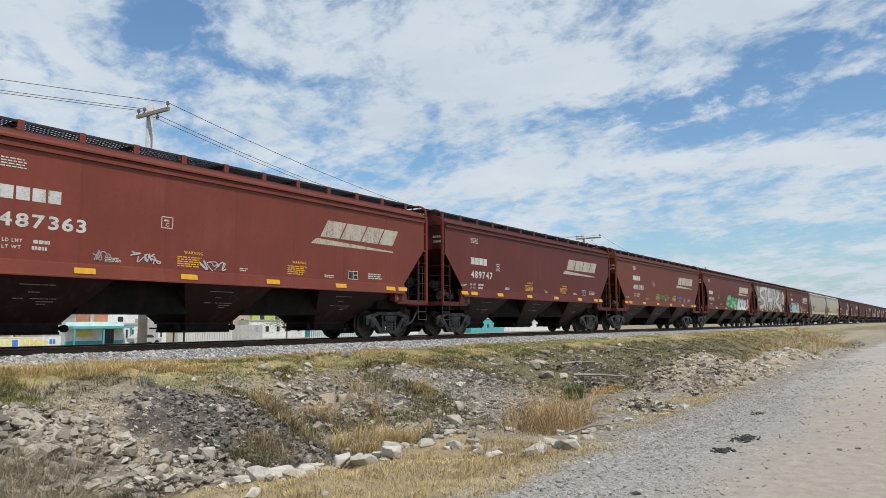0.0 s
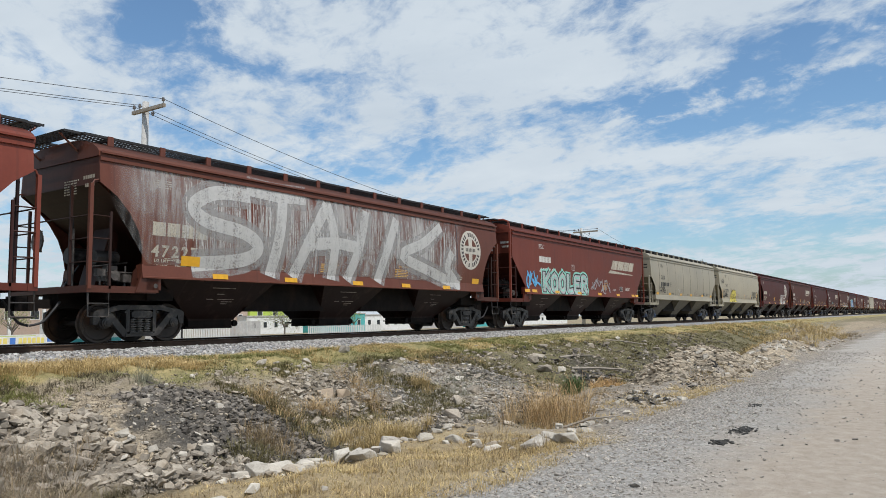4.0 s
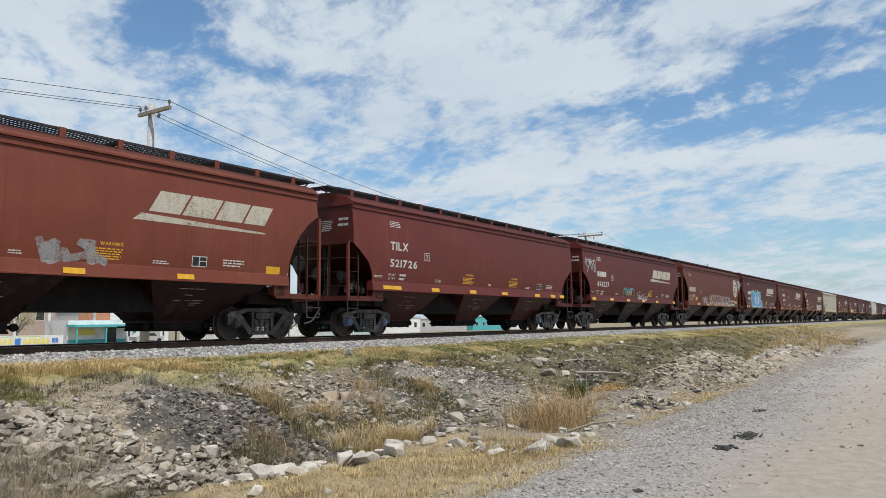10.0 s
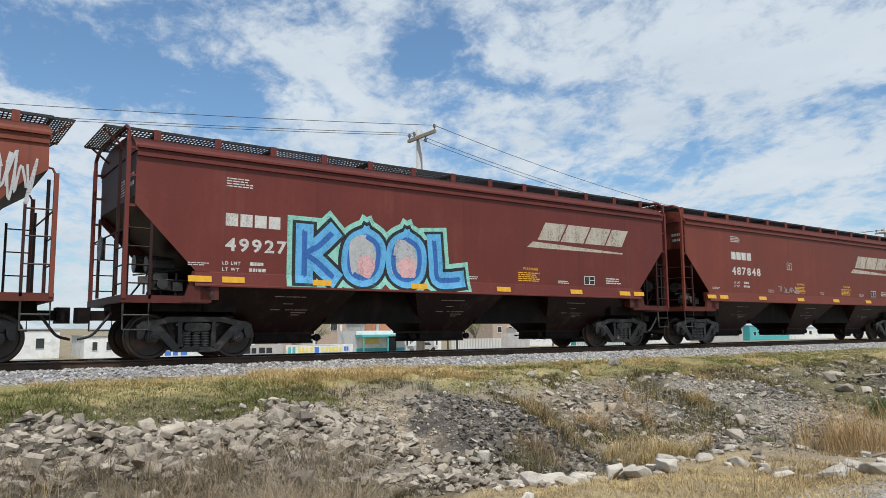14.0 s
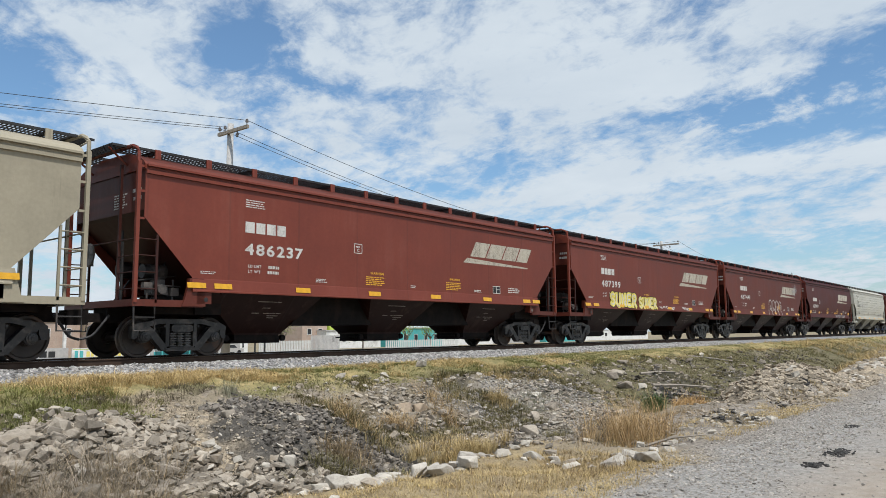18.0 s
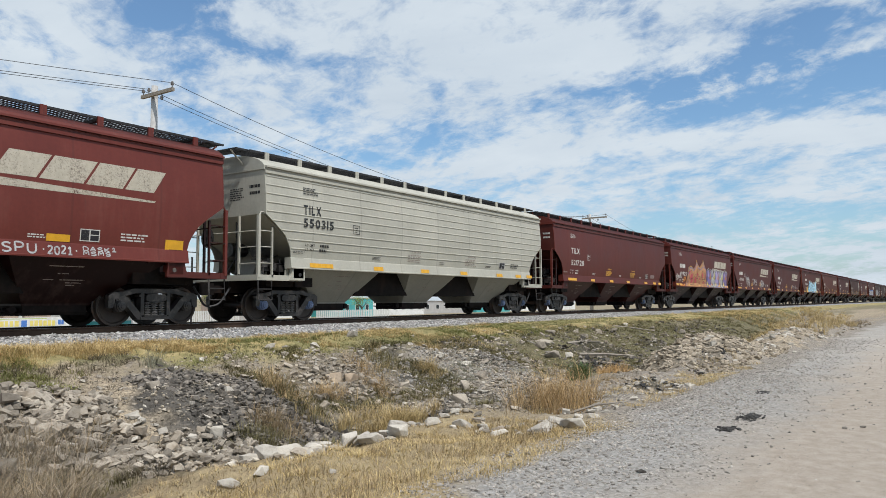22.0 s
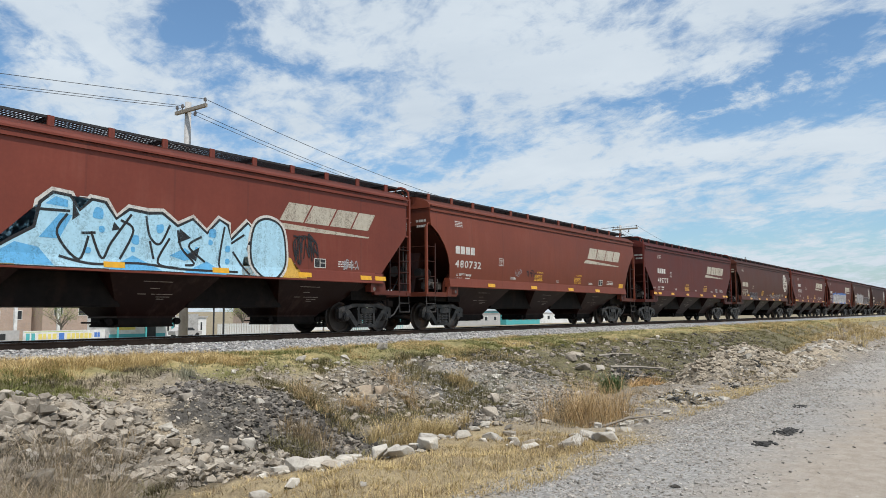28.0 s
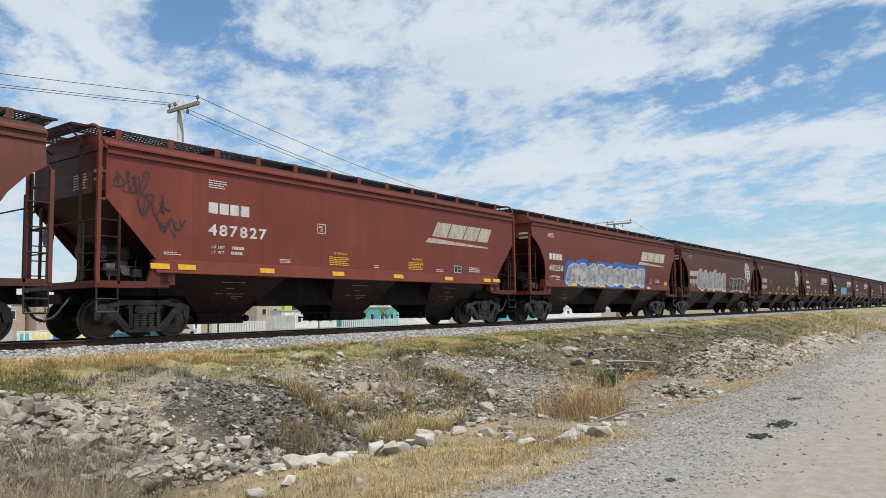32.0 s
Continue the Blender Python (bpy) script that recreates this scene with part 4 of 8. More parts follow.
        for s in (-1, 1):
            y = s * 1.56
            # corner post with its handrail bent up to the roof walk
            xa, xb = sorted((x + e * 0.11, x + e * 0.19))
            post = Mesh().box(xa, xb, min(y, y + s * 0.08), max(y, y + s * 0.08), 1.2, 4.28 if style == "straight" else top - 0.04)
            if style == "straight":
                post.tube([(x + e * 0.15, y + s * 0.03, 4.2), (x + e * 0.15, y + s * 0.02, 4.48), (x + e * 0.14, s * 1.46, 4.60), (x + e * 0.14, s * 1.30, 4.665), (x + e * 0.14, s * 0.004, 4.69)], 0.042)
                for z in (3.0, 3.6, 4.15):
                    post.box(min(x - e * 0.01, x + e * 0.15), max(x - e * 0.01, x + e * 0.15), min(y + s * 0.01, y + s * 0.05), max(y + s * 0.01, y + s * 0.05), z, z + 0.05)
            else:
                post.tube([(x + e * 0.15, y + s * 0.04, top - 0.10), (x + e * 0.08, y + s * 0.04, top + 0.04), (x - e * 0.03, y + s * 0.05, top + 0.06)], 0.022)
            part("corner_post", post, PAINT, car)
            m = Mesh()
            x2 = x - e * 0.31
            rungs = {"straight": (1.50, 1.86, 2.22, 2.58), "short": (1.58, 2.02, 2.45), "long": (1.79, 2.30, 2.80)}[kind]
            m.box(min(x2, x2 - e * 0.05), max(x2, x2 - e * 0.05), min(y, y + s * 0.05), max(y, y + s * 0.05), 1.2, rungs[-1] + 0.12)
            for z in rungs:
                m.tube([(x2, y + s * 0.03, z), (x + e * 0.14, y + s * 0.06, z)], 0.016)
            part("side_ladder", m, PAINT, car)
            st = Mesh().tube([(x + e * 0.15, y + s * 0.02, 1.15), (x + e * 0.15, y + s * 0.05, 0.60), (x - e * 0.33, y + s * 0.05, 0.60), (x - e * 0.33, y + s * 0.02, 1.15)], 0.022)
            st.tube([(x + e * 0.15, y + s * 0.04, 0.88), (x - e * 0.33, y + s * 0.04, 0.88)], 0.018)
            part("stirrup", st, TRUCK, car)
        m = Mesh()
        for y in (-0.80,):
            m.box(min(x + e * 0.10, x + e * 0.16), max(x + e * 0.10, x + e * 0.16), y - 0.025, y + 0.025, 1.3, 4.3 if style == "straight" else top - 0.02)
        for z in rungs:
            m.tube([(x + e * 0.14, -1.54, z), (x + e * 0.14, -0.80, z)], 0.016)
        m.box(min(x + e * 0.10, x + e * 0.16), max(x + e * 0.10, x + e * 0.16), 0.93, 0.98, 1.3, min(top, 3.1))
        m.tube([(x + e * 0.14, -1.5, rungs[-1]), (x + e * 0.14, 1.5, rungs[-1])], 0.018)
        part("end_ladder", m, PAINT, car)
        # roof walk at the end, on braces
        r = part("end_walk", bar_grid(min(x + e * 0.02, x + e * 0.50), max(x + e * 0.02, x + e * 0.50), -1.05, 1.05, 4.70, 14, 0.05), GRATE, car, "black steel grating walk")
        for y in (-0.8, 0.8):
            part("walk_brace", Mesh().tube([(x + e * 0.46, y, 4.67), (x + e * 0.01, y, 4.30)], 0.024), PAINT, r)
        # coupler and air hose
        part("coupler", Mesh().box(min(x, x + e * 0.52), max(x, x + e * 0.52), -0.11, 0.11, 0.80, 1.0).prism([(x + e * 0.46, -0.2), (x + e * 0.70, -0.22), (x + e * 0.74, 0.0), (x + e * 0.66, 0.2), (x + e * 0.46, 0.2)], "z", 0.74, 1.06), GRIME_SHADE, car)
        part("air_hose", Mesh().tube(smooth_xyz([(x + e * 0.1, -0.42, 0.95), (x + e * 0.25, -0.42, 0.75), (x + e * 0.45, -0.38, 0.50), (x + e * 0.70, -0.30, 0.42)]), 0.03), GRATE, car, "black rubber air hose")
        truck(car, e * (half - (1.45 if half < 8.2 else 1.3 if half < 8.6 else 1.5)), cap, far)
    part("center_sill", Mesh().box(-half - 0.1, half + 0.1, -0.33, 0.33, 0.80, 1.16), GRIME_SHADE, car)
    for c in (-0.556 * half, 0.0, 0.556 * half):
        tl, tr = (-2.2 if c < -1 else -1.45), (2.2 if c > 1 else 1.45)
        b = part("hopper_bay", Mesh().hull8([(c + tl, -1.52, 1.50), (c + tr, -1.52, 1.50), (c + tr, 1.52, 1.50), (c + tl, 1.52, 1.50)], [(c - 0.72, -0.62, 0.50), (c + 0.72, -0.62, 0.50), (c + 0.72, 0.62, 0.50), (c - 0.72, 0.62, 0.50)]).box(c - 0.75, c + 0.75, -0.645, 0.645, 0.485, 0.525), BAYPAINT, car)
        m = Mesh().box(c - 0.70, c + 0.70, -0.60, 0.60, 0.33, 0.49).box(c - 0.76, c + 0.76, -0.55, 0.55, 0.27, 0.33)
        for s in (-1, 1):
            m.tube([(c + s * 0.7, -0.30, 0.42), (c + s * 0.98, -0.30, 0.42)], 0.03)
            m.box(c + s * 0.86 - 0.16, c + s * 0.86 + 0.16, -0.45, 0.45, 0.36, 0.40)
            m.lathe([(-0.55, 0.06), (-0.55, 0.085), (-0.45, 0.085), (-0.45, 0.06)], 8, "y", (c + s * 0.88, 0, 0.40))
        part("outlet_gate", m, GRIME_SHADE, b)
        m = Mesh()
        for u, zz, w in ((-0.55, 1.30, 0.75), (-0.30, 1.15, 0.24), (-0.20, 1.02, 0.55), (-0.05, 0.96, 0.36), (-0.55, 1.02, 0.22), (-0.02, 0.91, 0.2)):
            n = len(m.v)
            m.v += [(c + u + a * w, -1.52 + (1.50 - zz - b) * 0.90 - 0.008, zz + b) for a, b in ((0, 0), (1, 0), (1, 0.018), (0, 0.018))]
            m.f.append((n, n + 1, n + 2, n + 3))
        part("bay_print", m, INK["faint"], b)
    # dark ridges between the bays, near black to paint in the shade there
    for c in (-0.278 * half, 0.278 * half):
        g = 0.278 * half
        part("bay_saddle", Mesh().prism([(c - g + 0.85, 0.74), (c + g - 0.85, 0.74), (c + g - 1.35, 1.49), (c - g + 1.35, 1.49)], "y", -0.95, 0.95), GRIME_SHADE, car)
    # roof walks on both sides with their brackets
    for s in (-1, 1):
        y0, y1 = sorted((s * 1.15, s * 0.46))
        rb = part("running_board", bar_grid(-half - 0.1, half + 0.1, y0, y1, 4.69, 5, 0.08), GRATE, car, "black steel grating walk")
        br = Mesh().prism([(-0.07, 4.46), (0.07, 4.46), (0.07, 4.70), (-0.07, 4.70)], "y", s * 1.16, s * 1.20).data("bracket", PAINT)
        arm = Mesh().bar((0, s * 1.16, 4.64), (0, s * 0.44, 4.64), 0.07).data("bracket_arm", GRATE)
        if far and s < 0:
            m = Mesh()
            for i in range(13):
                u = (-0.94 + 1.88 * i / 12) * half
                m.box(u - 0.07, u + 0.07, -1.20, -1.16, 4.46, 4.70)
            part("bracket", m, PAINT, rb)
        for i in range(13 if s < 0 and not far else 0):
            o = part("bracket", br, PAINT, rb)
            o.location.x = (-0.94 + 1.88 * i / 12) * half
            if i % 2 == 0:
                part("bracket_arm", arm, GRATE, rb).location.x = o.location.x
    # brake gear on the left end platform
    q = -half
    m = Mesh()
    m.lathe([(-0.35, 0.10), (-0.35, 0.17), (0.20, 0.17), (0.20, 0.10)], 14, "x", (q + 0.80, -0.75, 1.95))
    m.box(q + 0.45, q + 0.85, -1.2, -0.9, 1.40, 1.62).box(q + 0.55, q + 0.80, -1.15, -0.95, 1.62, 1.75)
    m.lathe([(-1.32, 0.03), (-1.32, 0.11), (-1.12, 0.11), (-1.12, 0.03)], 12, "y", (q + 0.65, 0, 1.52))
    m.tube([(q + 0.8, -0.75, 1.3), (q + 0.8, -0.75, 1.9)], 0.03).tube([(q + 0.5, -1.1, 1.3), (q + 1.1, -0.6, 2.2)], 0.018).tube([(q + 0.2, -0.3, 1.3), (q + 0.2, -0.3, 2.9)], 0.025)
    for a, b in (((q + 0.30, -1.28, 1.30), (q + 0.30, -1.28, 1.62)), ((q + 0.30, -1.28, 1.60), (q + 1.15, -1.22, 1.60)), ((q + 0.95, -1.22, 1.28), (q + 0.95, -1.22, 1.75)), ((q + 0.15, -1.0, 1.70), (q + 1.2, -0.9, 1.86)), ((q + 0.12, -0.5, 1.28), (q + 0.12, -0.5, 2.6)), ((q + 0.4, 0.4, 1.3), (q + 0.9, 0.4, 2.0))):
        m.tube([a, b], 0.022)
    m.box(q + 0.86, q + 1.06, -1.30, -1.12, 1.38, 1.56).box(q + 0.20, q + 0.40, -1.34, -1.20, 1.50, 1.66)
    m.lathe([(-0.28, 0.12), (-0.28, 0.20), (0.26, 0.20), (0.26, 0.12)], 14, "x", (q + 0.75, 0.35, 2.05))
    part("brake_gear", m, TRUCK, car, "dusty brake cylinder and valves")
    part("brake_wheel", Mesh().lathe([(q - 0.22, 0.24), (q - 0.20, 0.28), (q - 0.18, 0.24), (q - 0.20, 0.22)], 18, "x", (0, 0.45, 2.35)).box(q - 0.22, q - 0.1, 0.43, 0.47, 2.1, 2.6).box(q - 0.22, q - 0.18, 0.2, 0.7, 2.33, 2.37), TRUCK, car)
    return car


def smooth_xyz(pts, per=5):
    a = smooth_path([(p[0], p[2]) for p in pts], per)
    b = smooth_path([(p[1], p[2]) for p in pts], per)
    return [(p[0], q[0], p[1]) for p, q in zip(a, b)]


FACE = -W - 0.004
SPRAY = -W - 0.012


BULGED, RIBBED = [], []


def sill_out(z):
    """How far the sloping sill stands out from the side at a height."""
    return 0.043 * max(0.0, min(1.0, (SILL1 - 0.01 - z) / 0.25))


def decal(name, m, ink, car, label=""):
    if name == "end_print":
        return part(name, m, INK[ink], car, label)
    top = car.parent or car
    curved = top in BULGED
    if curved or min(p[2] for p in m.v) < SILL1:
        # cut where the sill begins to slope out and above its lower edge
        bm = bmesh.new()
        vs = [bm.verts.new(p) for p in m.v]
        for q in m.f:
            if len(set(q)) == len(q) and not bm.faces.get([vs[i] for i in q]):
                bm.faces.new([vs[i] for i in q])
        bmesh.ops.triangulate(bm, faces=list(bm.faces))
        cuts = [(SILL0 + 0.05, True), (SILL1 - 0.01, False)] + ([(1.9 + 0.22 * i, False) for i in range(11)] if curved else [])
        for z, low in cuts:
            bmesh.ops.bisect_plane(bm, geom=list(bm.verts) + list(bm.edges) + list(bm.faces), plane_co=(0, 0, z), plane_no=(0, 0, 1), clear_inner=low)
        bm.verts.index_update()
        m.v = [tuple(p.co) for p in bm.verts]
        m.f = [tuple(p.index for p in q.verts) for q in bm.faces]
        bm.free()
        proud = 0.014 if top in RIBBED else 0.0
        m.v = [(p[0], p[1] - proud - sill_out(p[2]) - (bulge(p[2]) if curved else 0.0), p[2]) for p in m.v]
    return part(name, m, INK[ink], car, label)


# left edges of the yellow reflectors, by kind of car and for the odd ones out
REFLECT = {"round": (-5.21, -2.70, -0.35, 1.97, 4.3), "long": (-5.24, -2.05, 1.24, 4.0), "tank": (-6.60, -6.11, -3.85, -1.3, 1.2, 4.18, 5.77, 6.75),
           "ribbed": (-6.40, -5.91, -3.55, -1.0, 1.5, 4.18, 5.77, 6.75)}
REFLECT_ODD = {5: (-5.67, -3.21, -0.32, 2.2, 4.7), 9: (-4.62, -1.35, 1.73, 4.8), 12: (-6.95, -4.46, -1.89, 0.68, 3.25, 6.76), 8: ()}
REFLECT_HIGH = {7: (-6.95, -4.3, -1.67, 0.90, 4.0, 6.53), 21: (-7.21, -4.41, -1.61, 1.1, 3.72, 6.48)}


def reflectors(car, half, lay, k):
    for x in REFLECT_HIGH.get(k, ()):
        big = 0.05 if abs(x) > 6 and k == 21 else 0.0
        decal("reflector", Mesh().poly([(x, 1.80 - big), (x + 0.49, 1.80 - big), (x + 0.49, 1.95 + big), (x, 1.95 + big)], FACE - 0.003), "yellow", car)
    low = 1.52 if lay in REFLECT or k == 12 else 1.56
    m0 = Mesh().poly([(0, low), (0.48, low), (0.48, low + 0.125), (0, low + 0.125)], -W - 0.022)
    m0.v = [(x, y - sill_out(z), z) for x, y, z in m0.v]
    m0 = m0.data("reflector", INK["yellow"])
    e = half - 8.10
    xs = REFLECT_ODD.get(k, REFLECT.get(lay, (-7.05 - e, -6.35 - e, -4.3, -1.67, 1.05, 3.8, 5.90 + e, 6.55 + e)))
    for x in () if k in REFLECT_HIGH else xs[1:4:2] if k > 35 else xs:
        part("reflector", m0, INK["yellow"], car).location.x = x
    if lay in ("round", "long"):
        decal("yellow_patch", Mesh().poly([(6.80, 1.74), (7.30, 1.74), (7.30, 1.98), (6.80, 1.98)], FACE - 0.001), "yellow", car)


# where the number and the initials stand: left, right, foot of the number, foot and right end of the initials
LAYOUT = {
    "mid": (-5.85, -4.05, 2.44, 2.97, -4.62, 2.76, 6.95), "long": (-7.34, -5.72, 2.17, 2.64, -6.15, 2.76, 7.0),
    "round": (-7.42, -5.90, 1.99, 2.47, -5.88, 0, 0), "short": (-6.29, -4.62, 2.24, 2.76, -5.07, 2.2, 6.45),
    "tank": (-6.26, -4.75, 2.28, 2.84, -5.28, 0, 0), "pale": (-6.08, -5.0, 2.37, 2.80, -5.30, 0, 0),
    "oat": (-6.48, -4.78, 2.37, 2.89, -5.57, 0, 0), "ribbed": (-6.70, -5.46, 2.66, 3.02, -5.99, 0, 0)}


def mark_block(car, ink, lay):
    """The owner's initials, as plain blocks."""
    m = Mesh()
    x, _, _, z, end, _, _ = LAYOUT[lay]
    code = {"oat": "AOK", "pale": "CAIX", "tank": "TILX", "ribbed": "TILX"}.get(lay)
    if code:
        s = 0.27 / CAP
        wide = ((end - x) / s - 0.14 * (len(code) - 1)) / sum(GLYPHS[ch][2] for ch in code)
        write(m, code, x, z, 0.27, FACE, wide, 0.14)
        return decal("car_code", m, ink, car)
    h = 0.27 if lay != "round" else 0.32
    n = 3 if lay == "oat" else 4
    w = (end - x - 0.05 * (n - 1)) / n
    for i in range(n):
        u = x + i * (w + 0.05)
        m.poly([(u, z), (u + w, z), (u + w, z + h), (u, z + h)], FACE)
    decal("initials_block", m, ink, car)


def car_number(car, text, ink, rng, lay):
    m = Mesh()
    x0, x1, z, _, _, _, _ = LAYOUT[lay]
    h = 0.27 if lay in ("mid", "short", "round") else 0.25
    if text:
        s = h / CAP
        gap = 0.17
        wide = ((x1 - x0) / s - gap * (len(text) - 1)) / sum(GLYPHS[ch][2] for ch in text)
        write(m, text, x0, z, h, FACE, wide, gap)
    else:
        for i in range(6):
            m.poly([(x0 + i * 0.29, z), (x0 + 0.22 + i * 0.29, z), (x0 + 0.22 + i * 0.29, z + h), (x0 + i * 0.29, z + h)], FACE)
    decal("car_number", m, ink, car)
    m = Mesh()
    x = x0 - 0.05 if lay in ("short", "tank", "oat") else x0 + 0.1
    zz = min(z - 0.30, 2.12) if lay != "round" else 1.86
    for text_, dz, w in (("LD LMT", 0.0, 0.42), ("LT WT", -0.13, 0.38)):
        e = write(m, text_, x, zz + dz, 0.07, FACE)
        lines(m, e + 0.2, zz + dz, w, 0.08, 1, FACE, rng, 0.9)
    decal("load_data", m, ink, car)
    m = Mesh()
    lines(m, x0, 3.60, 0.60, 0.22, 4, FACE, rng, 0.45)
    decal("small_print", m, ink, car)


def swoosh(car, ink, lay):
    """The owner's mark: four slanted blocks over a long wedge."""
    m = Mesh()
    a, b = LAYOUT[lay][5:7]
    s = (b - a) / 4.24
    x = a + 0.40 * s
    for i, w in enumerate((0.84, 0.92, 0.84, 0.72)):
        z0, z1, sl = 3.05, 3.56, 0.32
        m.poly([(x, z0), (x + w * s, z0), (x + w * s + sl, z1), (x + sl, z1)], FACE)
        x += (w + 0.06) * s
    m.poly([(a, 2.82), (b - 0.32, 2.82), (b - 0.28, 2.86), (a + 0.22, 2.99)], FACE)
    decal("slanted_emblem", m, ink, car, "pale slanted blocks over a long wedge")


def roundel(car, ink, x=6.62, z=3.08, r=0.76):
    """A round emblem with a cross, ringed by small print shown as bars."""
    m = Mesh()

    def ring(r0, r1, a0=0.0, a1=2 * math.pi, k=48):
        n = len(m.v)
        for i in range(k + 1):
            a = a0 + (a1 - a0) * i / k
            for q in (r0, r1):
                m.v.append((x + q * math.cos(a), FACE, z + q * math.sin(a)))
        m.f += [(n + 2 * i, n + 2 * i + 1, n + 2 * i + 3, n + 2 * i + 2) for i in range(k)]

    ring(r * 0.60, r)
    for pts in (((-0.17, 0.20), (0.17, 0.20), (0.17, 0.61), (-0.17, 0.61)), ((-0.17, -0.61), (0.17, -0.61), (0.17, -0.20), (-0.17, -0.20)), ((-0.61, -0.20), (0.61, -0.20), (0.61, 0.20), (-0.61, 0.20))):
        m.poly([(x + a * r, z + b * r) for a, b in pts], FACE)
    decal("round_emblem", m, ink, car, "pale ring emblem with a cross")
    # the small print on it, as bars
    m = Mesh()
    for i in range(27):
        a = 2 * math.pi * (i + 0.5) / 27
        if i in (8, 18, 20, 26):
            continue
        c, s = math.cos(a), math.sin(a)
        r0, r1, w = 0.69 * r, 0.89 * r, 0.055 * r
        m.poly([(x + c * r0 + s * w, z + s * r0 - c * w), (x + c * r1 + s * w, z + s * r1 - c * w), (x + c * r1 - s * w, z + s * r1 + c * w), (x + c * r0 - s * w, z + s * r0 + c * w)], FACE - 0.002)
    for i in range(7):
        a = -0.47 + i * 0.14
        m.poly([(x + a * r, z - 0.09 * r), (x + (a + 0.085) * r, z - 0.09 * r), (x + (a + 0.085) * r, z + 0.09 * r), (x + a * r, z + 0.09 * r)], FACE - 0.002)
    decal("emblem_bars", m, "tar", car)


def warnings(car, rng, ink="yellow"):
    for x in (-1.75, 1.85):
        m = Mesh()
        write(m, "WARNING", x + 0.18, 2.18, 0.07, FACE)
        lines(m, x, 1.87, 0.80, 0.27, 5, FACE, rng, 0.5)
        decal("warning_notice", m, ink, car)


def notices(car, ink, rng, half, lay):
    m = Mesh()
    # framed letter, load plates and rows of small print
    px, pz = {"mid": (-2.22, 2.74), "short": (-4.33, 2.60), "tank": (-4.33, 2.58), "oat": (-4.1, 2.5), "pale": (-4.2, 2.4), "ribbed": (-4.6, 2.6)}.get(lay, (-4.50, 2.35))
    for a, b in (((0, 0), (0.32, 0.02)), ((0, 0.26), (0.32, 0.28)), ((0, 0), (0.02, 0.28)), ((0.30, 0), (0.32, 0.28))):
        m.poly([(px + a[0], pz + a[1]), (px + b[0], pz + a[1]), (px + b[0], pz + b[1]), (px + a[0], pz + b[1])], FACE)
    write(m, "C", px + 0.12, pz + 0.05, 0.09, FACE)
    lines(m, px + 0.07, pz + 0.17, 0.18, 0.05, 1, FACE, rng, 0.8)
    decal("plate_mark", m, ink, car)
    m = Mesh()
    m.poly([(4.42, 1.84), (4.86, 1.84), (4.86, 2.10), (4.42, 2.10)], FACE)
    decal("consolidated_plate", m, ink if ink != "black" else "silver", car)
    m = Mesh()
    m.poly([(4.44, 1.86), (4.62, 1.86), (4.62, 2.08), (4.44, 2.08)], FACE - 0.002).poly([(4.65, 1.86), (4.84, 1.86), (4.84, 1.97), (4.65, 1.97)], FACE - 0.002).poly([(4.65, 1.99), (4.84, 1.99), (4.84, 2.08), (4.65, 2.08)], FACE - 0.002)
    decal("plate_fields", m, "black", car)
    m = Mesh()
    lines(m, -3.6, 1.86, 0.42, 0.11, 3, FACE, rng, 0.5)
    lines(m, 0.15, 1.86, 0.30, 0.10, 2, FACE, rng, 0.5)
    lines(m, 3.35, 1.85, 0.45, 0.10, 2, FACE, rng, 0.5)
    lines(m, 5.35, 1.90, 0.75, 0.2, 3, FACE, rng, 0.5)
    lines(m, -7.05, 1.90, 0.45, 0.08, 2, FACE, rng, 0.5)
    decal("small_print", m, ink, car)
    m = Mesh()
    n = len(m.v)
    lines(m, -1.05, 3.65, 0.45, 0.09, 1, 0, rng, 0.9)
    lines(m, -1.05, 3.47, 0.45, 0.09, 1, 0, rng, 0.9)
    lines(m, 0.2, 3.35, 0.6, 0.36, 6, 0, rng, 0.5)
    # turned on to the end wall
    m.v = [(-half - 0.004, -x - 0.05 if x > 0 else x - 0.42, z) for x, y, z in m.v]
    decal("end_print", m, ink, car)


# ---- sprayed pieces ----


def blob(cx, cz, w, h, rng, k=9):
    """An uneven swollen outline."""
    pts = []
    for i in range(k):
        a = 2 * math.pi * i / k
        c, s = math.cos(a), math.sin(a)
        r = rng.uniform(0.82, 1.15)
        pts.append((cx + math.copysign(abs(c) ** 0.7, c) * w / 2 * r, cz + math.copysign(abs(s) ** 0.7, s) * h / 2 * r))
    return smooth_path(pts, 4, True)


